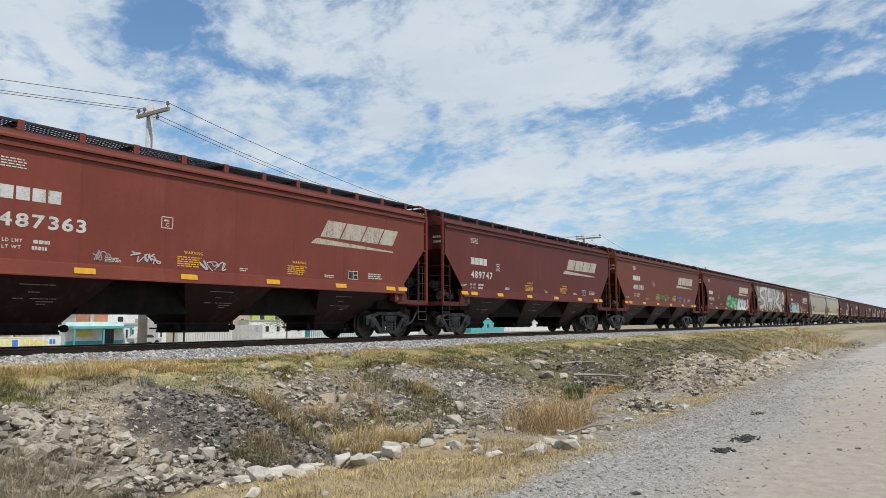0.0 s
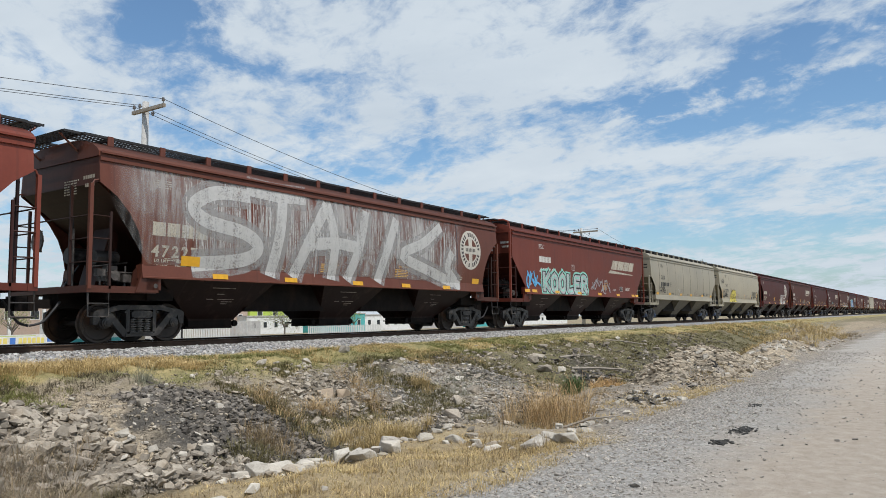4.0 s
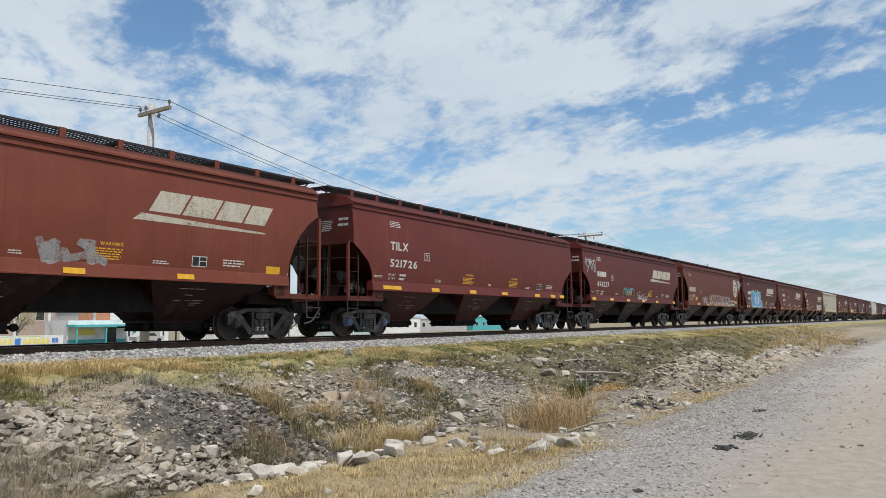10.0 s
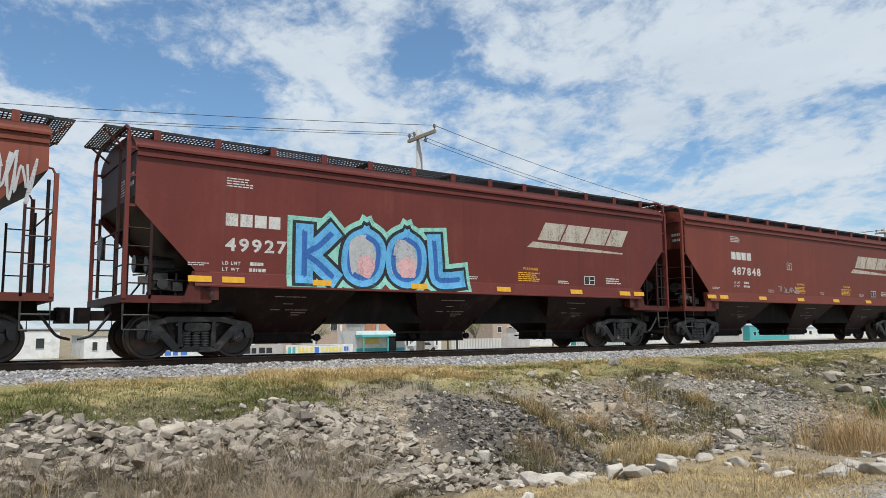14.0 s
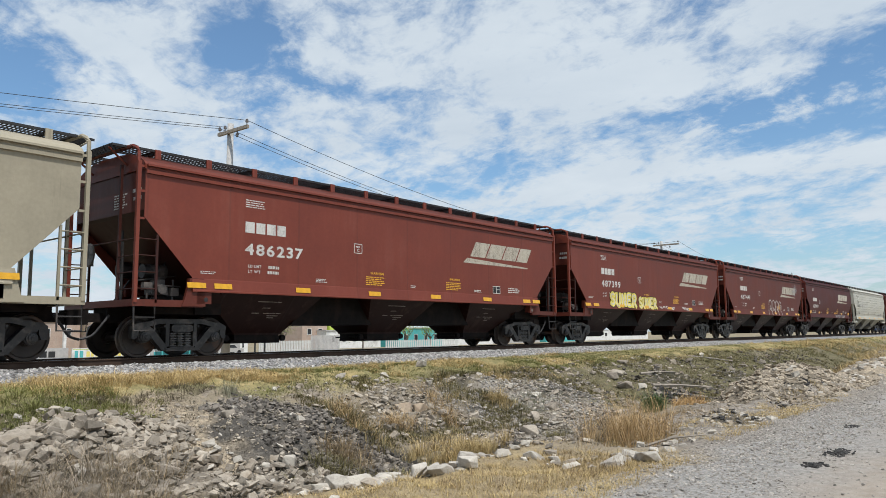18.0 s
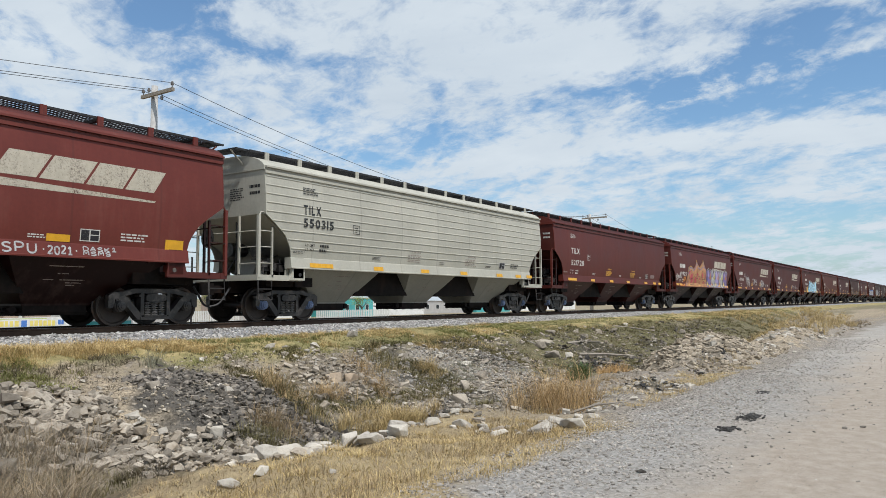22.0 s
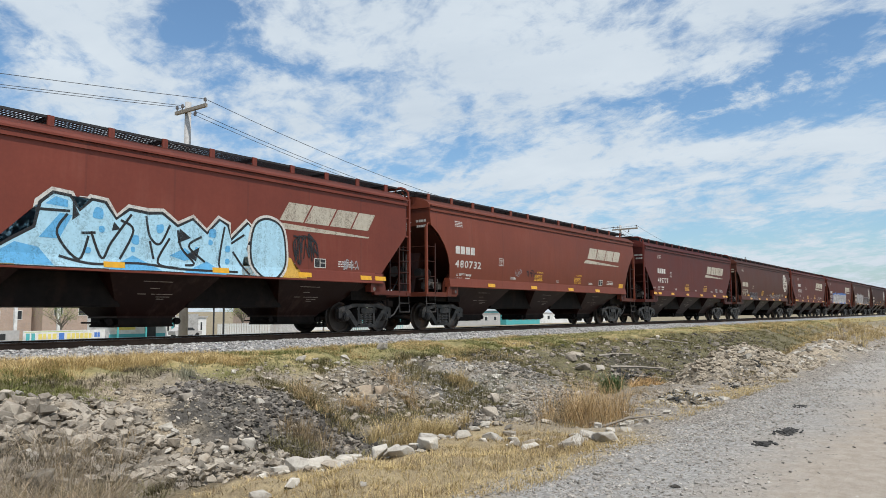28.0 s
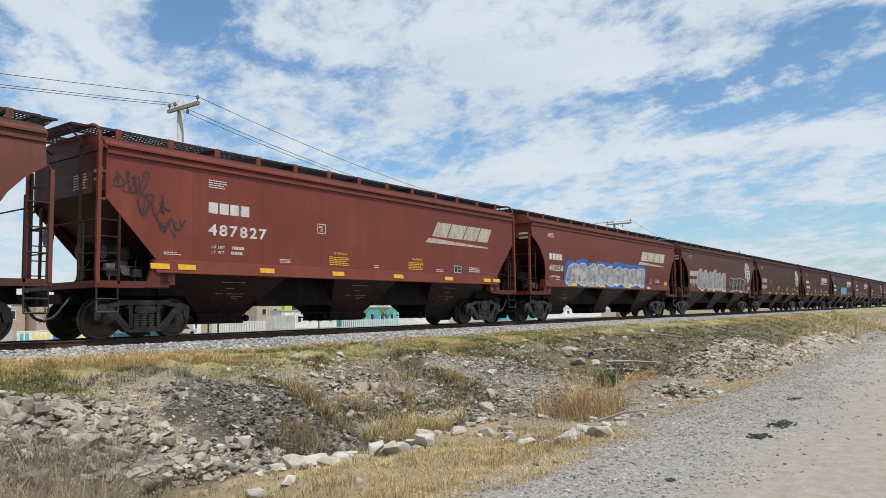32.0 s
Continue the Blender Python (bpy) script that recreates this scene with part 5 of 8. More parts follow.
def bubbles(car, rng, x, z, w, h, n, fill, line, second=None, glow=None):
    """A row of swollen shapes with an outline, inner strokes and drips."""
    mf, ml, ms, mg = Mesh(), Mesh(), Mesh(), Mesh()
    step = w / n
    for i in range(n):
        cx, cz = x + step * (i + 0.5), z + h / 2 + rng.uniform(-0.05, 0.05) * h
        p = blob(cx, cz, step * 1.18, h * rng.uniform(0.85, 1.05), rng)
        if glow:
            mg.poly(blob(cx, cz, step * 1.75, h * 1.32, rng), SPRAY - 0.001)
        if fill:
            mf.poly(p, SPRAY - 0.002 - 0.0004 * (i % 3))
        ribbon(ml, p, 0.045, SPRAY - 0.006, True)
        for q in range(2):
            a = cx + rng.uniform(-0.25, 0.25) * step
            b = cz + rng.uniform(-0.2, 0.2) * h
            ribbon(ml, smooth_path([(a, b - 0.16 * h), (a + 0.12 * step, b), (a - 0.05 * step, b + 0.15 * h), (a + 0.1 * step, b + 0.22 * h)], 4), 0.035, SPRAY - 0.006)
        if second:
            for q in range(3):
                ms.poly(blob(cx + rng.uniform(-0.35, 0.35) * step, cz + rng.uniform(-0.35, 0.3) * h, step * rng.uniform(0.25, 0.5), h * rng.uniform(0.15, 0.3), rng, 7), SPRAY - 0.004)
    if glow:
        decal("sprayed_halo", mg, glow, car)
    if fill:
        decal("sprayed_fill", mf, fill, car)
    if second:
        decal("sprayed_shading", ms, second, car)
    decal("sprayed_outline", ml, line, car)


def tag(car, rng, x, z, w, h, ink, wide=0.03, strokes=5):
    """Quick looping strokes."""
    m = Mesh()
    for i in range(strokes):
        a = x + w * i / strokes
        s = w / strokes
        pts = [(a + rng.uniform(-0.1, 0.5) * s, z + rng.uniform(0.6, 1.0) * h)]
        for q in range(5):
            pts.append((a + rng.uniform(-0.2, 1.3) * s, z + rng.uniform(0, 1) * h))
        ribbon(m, smooth_path(pts, 5), wide, SPRAY - 0.003 - 0.0005 * i)
    decal("sprayed_tag", m, ink, car)


STROKES = {
    "A": [[(0.02, 0), (0.25, 0.55), (0.5, 1), (0.75, 0.55), (0.98, 0)], [(0.28, 0.34), (0.74, 0.34)]],
    "B": [[(0.08, 0), (0.08, 0.5), (0.08, 1), (0.62, 1), (0.78, 0.78), (0.6, 0.56), (0.12, 0.54)], [(0.6, 0.54), (0.95, 0.42), (0.9, 0.1), (0.6, 0), (0.08, 0)]],
    "D": [[(0.06, 0), (0.06, 1), (0.6, 0.95), (0.95, 0.55), (0.75, 0.08), (0.06, 0)]],
    "E": [[(0.95, 1), (0.1, 0.98), (0.08, 0.5), (0.08, 0.02), (0.95, 0)], [(0.1, 0.52), (0.75, 0.52)]],
    "F": [[(0.95, 1), (0.1, 0.98), (0.08, 0.5), (0.08, 0)], [(0.1, 0.52), (0.75, 0.52)]],
    "H": [[(0.08, 0), (0.1, 1)], [(0.9, 0), (0.92, 1)], [(0.1, 0.5), (0.9, 0.52)]],
    "I": [[(0.5, 0), (0.5, 1)]],
    "K": [[(0.08, 0), (0.08, 1)], [(0.92, 1), (0.5, 0.68), (0.16, 0.5), (0.5, 0.3), (0.95, 0)]],
    "L": [[(0.12, 1), (0.1, 0.5), (0.1, 0.04), (0.5, 0), (0.95, 0.04)]],
    "N": [[(0.05, 0), (0.1, 1), (0.5, 0.5), (0.9, 0), (0.95, 1)]],
    "O": [[(0.5, 1), (0.12, 0.82), (0.03, 0.5), (0.12, 0.15), (0.5, 0), (0.88, 0.15), (0.97, 0.5), (0.88, 0.82), (0.5, 1)]],
    "P": [[(0.08, 0), (0.08, 0.5), (0.08, 1), (0.7, 0.98), (0.92, 0.74), (0.7, 0.48), (0.1, 0.46)]],
    "R": [[(0.08, 0), (0.08, 0.5), (0.08, 1), (0.7, 0.98), (0.9, 0.74), (0.65, 0.5), (0.14, 0.48)], [(0.5, 0.46), (0.7, 0.2), (0.96, 0)]],
    "S": [[(0.92, 0.88), (0.5, 1), (0.08, 0.8), (0.3, 0.56), (0.75, 0.44), (0.92, 0.2), (0.5, 0), (0.04, 0.1)]],
    "M": [[(0.04, 0), (0.12, 1), (0.5, 0.45), (0.88, 1), (0.96, 0)]],
    "Z": [[(0.08, 0.92), (0.5, 1), (0.92, 0.95), (0.5, 0.45), (0.06, 0.02), (0.95, 0.02)]],
    "0": [[(0.5, 1), (0.1, 0.8), (0.05, 0.4), (0.3, 0.02), (0.7, 0.02), (0.95, 0.4), (0.9, 0.8), (0.5, 1)]],
    "1": [[(0.2, 0.72), (0.55, 1), (0.5, 0.04)], [(0.15, 0.02), (0.95, 0.04)]],
    "2": [[(0.08, 0.8), (0.4, 1), (0.85, 0.85), (0.7, 0.5), (0.06, 0.03), (0.95, 0.03)]],
    "-": [[(0.35, 0.5), (0.65, 0.5)]],
    "Y": [[(0.05, 1), (0.5, 0.5)], [(0.95, 1), (0.5, 0.5), (0.4, 0)]],
    "T": [[(0, 0.96), (0.5, 1), (1, 0.94)], [(0.5, 0.95), (0.48, 0.5), (0.5, 0)]],
    "U": [[(0.06, 1), (0.06, 0.3), (0.3, 0), (0.7, 0), (0.94, 0.3), (0.94, 1)]]}


def piece(car, rng, text, x, z, w, h, fill, line, fat=0.36, halo=None, shine=None):
    """Swollen sprayed letters: fat strokes over fatter dark ones."""
    step = w / len(text)
    layers = {"sprayed_halo": (Mesh(), halo, fat + 0.34, 0.0), "sprayed_outline": (Mesh(), line, fat + 0.14, 0.002), "sprayed_fill": (Mesh(), fill, fat, 0.004), "sprayed_shine": (Mesh(), shine, fat * 0.3, 0.006)}
    for i, ch in enumerate(text):
        lean, lift = rng.uniform(-0.1, 0.1), rng.uniform(-0.04, 0.06) * h
        pad = (fat + 0.14) * step / 2
        for path in STROKES[ch]:
            pts = [(x + step * (i + 0.16 + 0.68 * a + lean * (b - 0.5)), z + pad + max(0.0, lift) + (h - 2 * pad - abs(lift)) * b) for a, b in path]
            pts = smooth_path(pts, 4) if len(pts) > 2 else pts
            # round the ends
            u = Vector(pts[0]) - Vector(pts[1])
            v = Vector(pts[-1]) - Vector(pts[-2])
            for name, (m, ink, wide, off) in layers.items():
                if ink:
                    e = 0.4 * wide * step if name != "sprayed_shine" else 0
                    a, b = Vector(pts[0]) + u.normalized() * e, Vector(pts[-1]) + v.normalized() * e
                    ribbon(m, [tuple(a)] + list(pts) + [tuple(b)], wide * step, SPRAY - off - 0.0003 * (i % 3))
    for name, (m, ink, wide, off) in layers.items():
        if ink and m.v:
            decal(name, m, ink, car)


def letter(car, pts, fill, line, wide=0.06, glow=None, soft=0, lift=0.0):
    """One painted shape with its outline; soft rounds it, glow is a wider band behind."""
    p = smooth_path(pts, soft, True) if soft else list(pts)
    if glow:
        m = Mesh()
        ribbon(m, p, wide * 3.2, SPRAY - lift, True)
        decal("sprayed_halo", m, glow, car)
    body = decal("sprayed_letter", Mesh().poly(p, SPRAY - 0.003 - lift), fill, car)
    if line:
        m = Mesh()
        ribbon(m, p, wide, SPRAY - 0.005 - lift, True)
        decal("sprayed_outline", m, line, body)
    return body


def stroke(car, pts, ink, wide, lift=0.008, per=5):
    m = Mesh()
    ribbon(m, smooth_path(pts, per) if len(pts) > 2 else pts, wide, SPRAY - lift)
    return decal("sprayed_stroke", m, ink, car)


def arches(car, x, z, w, h, n, ink, wide, rng):
    """A row of thin outlined arches with small loops, as a hollow throw-up."""
    step = w / n
    for i in range(n):
        a = x + i * step
        top = h * rng.uniform(0.9, 1.0)
        m = Mesh()
        ribbon(m, smooth_path([(a - 0.05 * step, z), (a + 0.08 * step, z + 0.45 * top), (a + 0.2 * step, z + 0.86 * top), (a + 0.6 * step, z + top), (a + 1.0 * step, z + 0.8 * top), (a + 0.96 * step, z + 0.5 * top), (a + 0.74 * step, z + 0.36 * top), (a + 1.05 * step, z + 0.22 * top), (a + 1.12 * step, z)], 5), wide, SPRAY - 0.0006 * (i % 3))
        c, d = a + rng.uniform(0.4, 0.65) * step, z + rng.uniform(0.2, 0.6) * h
        ribbon(m, smooth_path([(c, d), (c + 0.1 * step, d + 0.11), (c + 0.2 * step, d), (c + 0.1 * step, d - 0.11)], 4, True), wide * 0.8, SPRAY - 0.003, True)
        decal("sprayed_outline", m, ink, car)


def scrawl(car, rng, text, x, z, w, h, ink, wide):
    """Plain single strokes of a quick signature."""
    m = Mesh()
    step = w / len(text)
    for i, ch in enumerate(text):
        lift = rng.uniform(-0.08, 0.08) * h
        for path in STROKES[ch]:
            pts = [(x + step * (i + 0.1 + 0.75 * a), z + lift + h * b) for a, b in path]
            ribbon(m, smooth_path(pts, 4) if len(pts) > 2 else pts, wide, SPRAY - 0.0004 * (i % 4))
    decal("sprayed_tag", m, ink, car)


def runs(car, rng, n, x0, x1, z0, z1, ink, wide):
    """Thin runs of paint trickling down the side."""
    m = Mesh()
    for i in range(n):
        x, z = rng.uniform(x0, x1), rng.uniform(z0 + 0.5 * (z1 - z0), z1)
        d = rng.uniform(0.15, 0.55) * (z1 - z0)
        ribbon(m, [(x, z), (x + rng.uniform(-0.02, 0.02), z - d)], wide * rng.uniform(0.5, 1.3), SPRAY - 0.0005 * (i % 4))
    decal("sprayed_drip", m, ink, car)


RED, BROWN, MAROON, RUST = (0.232, 0.0500, 0.0290), (0.168, 0.0525, 0.0315), (0.180, 0.0350, 0.0245), (0.248, 0.0590, 0.0305)
GREY, BEIGE, PALE = (0.42, 0.405, 0.345), (0.345, 0.305, 0.225), (0.300, 0.270, 0.207)
# number (None: not legible), colour, cut of the ends, size, ribs, emblem, layout of the lettering
CARS = [
    ("487363", RED, "straight", "mid", 0, "swoosh", "mid"), ("489747", MAROON, "straight", "short", 0, "swoosh", "short"),
    ("485083", RUST, "straight", "mid", 0, "swoosh", "mid"), ("483300", RED, "curved", "long", 0, "swoosh", "long"),
    ("472273", BROWN, "curved", "long", 0, "roundel", "round"), ("487768", RED, "straight", "mid", 0, "swoosh", "mid"),
    (None, PALE, "curved", "short", 0, "", "pale"), ("520101", BEIGE, "curved", "short", 0, "", "pale"),
    ("476258", MAROON, "curved", "long", 0, "roundel", "round"), ("481710", RUST, "curved", "long", 0, "swoosh", "long"),
    ("521726", MAROON, "curved", "short", 0, "", "tank"), ("496237", MAROON, "curved", "short", 0, "swoosh", "short"),
    ("472471", RUST, "curved", "long", 0, "roundel", "round"), ("499270", MAROON, "straight", "short", 0, "swoosh", "short"),
    ("487848", RED, "straight", "mid", 0, "swoosh", "mid"), ("483163", RUST, "curved", "long", 0, "swoosh", "long"),
    ("202084", BEIGE, "straight", "short", 0, "", "oat"), ("486237", RED, "straight", "mid", 0, "swoosh", "mid"),
    ("487399", RED, "straight", "mid", 0, "swoosh", "mid"), ("487441", RED, "straight", "mid", 0, "swoosh", "mid"),
    ("489849", MAROON, "curved", "short", 0, "swoosh", "short"), ("550315", GREY, "curved", "short", 1, "", "ribbed"),
    ("521728", MAROON, "curved", "short", 0, "", "tank"), ("499251", MAROON, "curved", "short", 0, "swoosh", "short"),
    ("497654", MAROON, "straight", "short", 0, "swoosh", "short"), ("497169", MAROON, "straight", "short", 0, "swoosh", "short"),
    ("485236", RED, "straight", "mid", 0, "swoosh", "mid"), ("480732", RUST, "curved", "long", 0, "swoosh", "long"),
    ("495777", MAROON, "straight", "short", 0, "swoosh", "short"), ("472778", BROWN, "curved", "long", 0, "roundel", "round"),
    ("487827", RED, "straight", "mid", 0, "swoosh", "mid"), ("482584", RED, "curved", "long", 0, "swoosh", "long"),
    (None, BROWN, "curved", "long", 0, "roundel", "round"), (None, BROWN, "curved", "long", 0, "roundel", "round"),
    (None, MAROON, "straight", "short", 0, "swoosh", "short"), (None, BROWN, "curved", "long", 0, "swoosh", "long"),
    (None, RED, "straight", "mid", 0, "swoosh", "mid"), (None, BROWN, "curved", "long", 0, "roundel", "round"),
]
for q in range(16):
    CARS.append((None, (MAROON, BROWN, RED, BROWN, MAROON)[q % 5], ("straight", "curved")[q % 2], ("mid", "long")[q % 2], 0, ("swoosh", "roundel", "swoosh", "swoosh")[q % 4] if q % 2 else "swoosh", ("mid", "long")[q % 2] if q % 4 != 1 else "round"))
SAY = {RED: "red-brown", BROWN: "dark sooty brown", MAROON: "dark maroon", RUST: "rusty orange-red", GREY: "light grey ribbed", BEIGE: "cream-beige", PALE: "pale grey"}
# right end of each car's side at the start
ENDS = [21.26, 38.8, 57.05, 75.86, 94.75, 113.09, 130.75, 148.52, 167.42, 186.37, 204.15, 221.8, 240.64, 258.38, 276.47, 295.41, 313.05, 331.34, 349.67, 368.02, 385.56, 403.16, 420.77, 438.36, 456.06, 473.78, 492.21, 510.89, 528.85, 547.91, 566.1, 585.11]
while len(ENDS) < len(CARS):
    ENDS.append(ENDS[-1] + 1.42 + 2 * SIZES[CARS[len(ENDS)][3]])
SPEEDS = (17.05, 17.11, 17.0, 17.01, 16.8, 16.76, 16.74, 16.73)   # metres a second, for every four seconds


def seams(car, x0, n, step, ink, wide):
    """Upright joints between the side sheets, dark with dirt."""
    for i in range(n):
        x = x0 + i * step
        decal("panel_seam", Mesh().poly([(x - wide / 2, SILL1 + 0.02), (x + wide / 2, SILL1 + 0.02), (x + wide / 2, EAVE - 0.11), (x - wide / 2, EAVE - 0.11)], FACE + 0.003), ink, car)


def graffiti(k, car, rng):
    """The sprayed pieces, car by car."""
    if k == 1:
        tag(car, rng, -3.9, 1.86, 0.45, 0.22, "thin", 0.025, 3), tag(car, rng, -2.95, 1.86, 0.7, 0.28, "silver", 0.03, 4)
        tag(car, rng, -1.1, 1.80, 0.9, 0.26, "silver", 0.03, 4)
    elif k == 3:
        tag(car, rng, -1.6, 1.9, 2.6, 0.35, "green", 0.04, 7), tag(car, rng, 2.9, 1.95, 1.0, 0.28, "deep_blue", 0.05, 5), tag(car, rng, 5.3, 1.9, 0.9, 0.25, "deep_blue", 0.04, 5)
    elif k == 4:
        bubbles(car, rng, -1.35, 1.50, 3.7, 1.25, 3, "green", "black", "mint"), tag(car, rng, 0.1, 1.6, 1.6, 0.5, "mint", 0.03, 4)
        for pts in (((2.5, 2.3), (2.9, 2.55), (3.25, 1.48), (2.8, 1.48), (2.7, 1.8), (2.62, 1.48), (2.2, 1.48)), ((3.2, 2.5), (3.85, 2.35), (3.6, 2.1), (3.5, 1.8), (3.7, 1.65), (3.7, 1.48), (3.3, 1.48), (3.1, 2.25)), ((4.25, 2.5), (4.7, 2.4), (4.75, 2.15), (4.35, 2.15), (4.25, 2.02), (4.85, 1.95), (5.0, 1.75), (4.95, 1.48), (4.05, 1.48), (3.8, 1.7), (3.8, 2.1), (4.0, 2.4)), ((4.85, 2.35), (5.35, 2.35), (5.35, 2.15), (5.7, 2.4), (6.0, 2.05), (5.6, 1.78), (5.9, 1.65), (5.9, 1.48), (5.2, 1.48), (4.85, 1.85))):
            letter(car, pts, "chrome", "black", 0.055, "silver")
        letter(car, blob(6.52, 2.25, 0.72, 0.6, rng), "pink", "black", 0.045)
        letter(car, ((5.95, 1.6), (6.3, 1.92), (6.65, 1.9), (6.55, 1.6)), "pink", None)
    elif k == 5:
        decal("sprayed_smear", Mesh().poly([(-8.55, 3.2), (-7.5, 1.8), (6.2, 1.8), (6.2, 4.05), (-8.55, 4.05)], SPRAY + 0.004), "smear", car)
        for pts in (((-4.5, 3.75), (-5.6, 3.7), (-6.3, 3.3), (-5.9, 2.95), (-4.7, 2.75), (-4.2, 2.4), (-4.7, 2.05), (-6.3, 1.85)), ((-4.6, 3.95), (-3.6, 3.9), (-2.4, 3.95)), ((-3.3, 3.9), (-3.45, 2.8), (-3.75, 1.65)), ((-2.9, 1.65), (-2.3, 2.7), (-1.5, 3.9)), ((-1.5, 3.9), (-1.2, 2.8), (-1.3, 1.65)), ((-2.5, 2.6), (-1.2, 2.75), (-0.2, 2.7)), ((-0.6, 1.65), (-0.1, 2.6), (0.3, 3.9)), ((0.9, 1.65), (1.3, 2.6), (1.9, 3.8)), ((4.6, 3.8), (3.4, 3.1), (2.2, 2.6), (4.0, 2.1), (5.9, 1.65)), ((5.3, 2.9), (5.0, 2.3), (5.6, 1.8))):
            stroke(car, pts, "haze", 0.72, 0.001), stroke(car, pts, "mist", 0.36, 0.003)
        seams(car, -5.62, 7, 1.88, "tar", 0.05)
        runs(car, rng, 700, -6.6, 5.6, 1.75, 4.0, "mist", 0.016)
        decal("yellow_patch", Mesh().poly([(-6.6, 1.80), (-6.05, 1.80), (-6.05, 2.04), (-6.6, 2.04)], SPRAY - 0.006), "yellow", car)
    elif k == 6:
        piece(car, rng, "KOOLER", -5.6, 1.475, 5.3, 1.15, "silver", "black", 0.32, "mint", "mint"), tag(car, rng, -7.2, 1.75, 1.3, 0.8, "blue", 0.09, 4)
        tag(car, rng, 0.2, 1.7, 2.6, 0.8, "thin", 0.07, 6)
    elif k == 7:
        seams(car, -6.42, 8, 1.825, "seam", 0.055)
        tag(car, rng, -6.3, 1.9, 1.0, 0.5, "black", 0.04, 3), scrawl(car, rng, "DYKE", -2.25, 1.84, 1.0, 0.36, "white", 0.022)
    elif k == 8:
        seams(car, -6.65, 8, 1.9, "seam", 0.022)
        # a yellow lion's head with a scalloped mane
        letter(car, ((-4.48, 1.48), (-4.45, 1.72), (-4.34, 1.90), (-4.21, 1.96), (-4.13, 2.24), (-3.97, 2.26), (-3.81, 2.47), (-3.64, 2.54), (-3.47, 2.50), (-3.32, 2.61), (-3.17, 2.55), (-3.14, 2.42), (-3.05, 2.59), (-2.90, 2.61), (-2.80, 2.50), (-2.59, 2.60), (-2.39, 2.47), (-2.39, 2.33), (-2.16, 2.32), (-2.12, 2.19), (-2.28, 2.06), (-2.30, 1.72), (-2.17, 1.67), (-2.10, 1.48)), "lemon", "black", 0.045, None, 3)
        for u, v, a, b in ((-3.31, 2.02, 0.56, 0.34), (-3.39, 1.99, 0.12, 0.18), (-3.22, 2.0, 0.12, 0.18), (-3.76, 1.9, 0.32, 0.62), (-2.88, 1.92, 0.30, 0.62), (-3.76, 1.88, 0.09, 0.10), (-2.88, 1.90, 0.09, 0.10), (-3.5, 1.72, 0.26, 0.25), (-3.24, 1.71, 0.26, 0.25)):
            m = Mesh()
            ribbon(m, blob(u, v, a, b, rng, 8), 0.03, SPRAY - 0.010, True)
            decal("sprayed_outline", m, "black", car)
        for pts in (((-3.95, 1.62), (-3.98, 2.05), (-3.85, 2.38), (-3.5, 2.42), (-3.55, 2.2), (-3.6, 2.05)), ((-2.72, 1.64), (-2.62, 2.1), (-2.75, 2.38), (-3.08, 2.42), (-3.05, 2.25), (-2.98, 2.1)), ((-3.95, 1.65), (-3.72, 1.55), (-3.5, 1.55), (-3.34, 1.48), (-3.1, 1.56), (-2.9, 1.55), (-2.74, 1.64)), ((-4.38, 1.78), (-4.28, 1.84), (-4.3, 1.68)), ((-2.55, 2.0), (-2.42, 1.98), (-2.46, 1.86)), ((-3.4, 2.32), (-3.36, 2.4), (-3.3, 2.34))):
            stroke(car, pts, "black", 0.03, 0.011)
        for pts in (((-6.95, 2.50), (-6.93, 1.95)), ((-6.68, 2.60), (-6.63, 1.93)), ((-6.25, 2.60), (-6.62, 2.20), (-6.25, 1.85)), ((-6.15, 2.28), (-6.22, 2.12), (-6.12, 2.0), (-5.98, 2.08), (-5.98, 2.24), (-6.15, 2.28)), ((-5.85, 1.98), (-5.87, 2.34), (-5.56, 1.98), (-5.50, 2.34))):
            stroke(car, pts, "black", 0.10, 0.004, 3)
        tag(car, rng, -7.4, 3.05, 0.8, 0.4, "black", 0.04, 4), scrawl(car, rng, "POODLE", 4.75, 2.02, 2.35, 0.55, "black", 0.06)
        for x in (-7.1, -4.4, -1.55, 1.3, 4.1, 6.95):
            decal("tall_reflector", Mesh().poly([(x, 1.85), (x + 0.09, 1.85), (x + 0.09, 2.65 if abs(x) > 6 else 2.25), (x, 2.65 if abs(x) > 6 else 2.25)], FACE), "yellow", car)
    elif k == 9:
        piece(car, rng, "BURE", 2.35, 1.475, 3.0, 1.05, "maroon", "white", 0.30, "thin"), decal("sprayed_fill", Mesh().poly(blob(2.75, 1.85, 0.9, 0.8, rng), SPRAY - 0.008), "silver", car), tag(car, rng, 2.6, 1.52, 2.7, 0.26, "silver", 0.18, 4)
    elif k == 10:
        tag(car, rng, -5.4, 1.85, 1.6, 0.3, "black", 0.03, 4), tag(car, rng, 0.6, 1.75, 1.5, 0.5, "haze", 0.16, 4)
    elif k == 12:
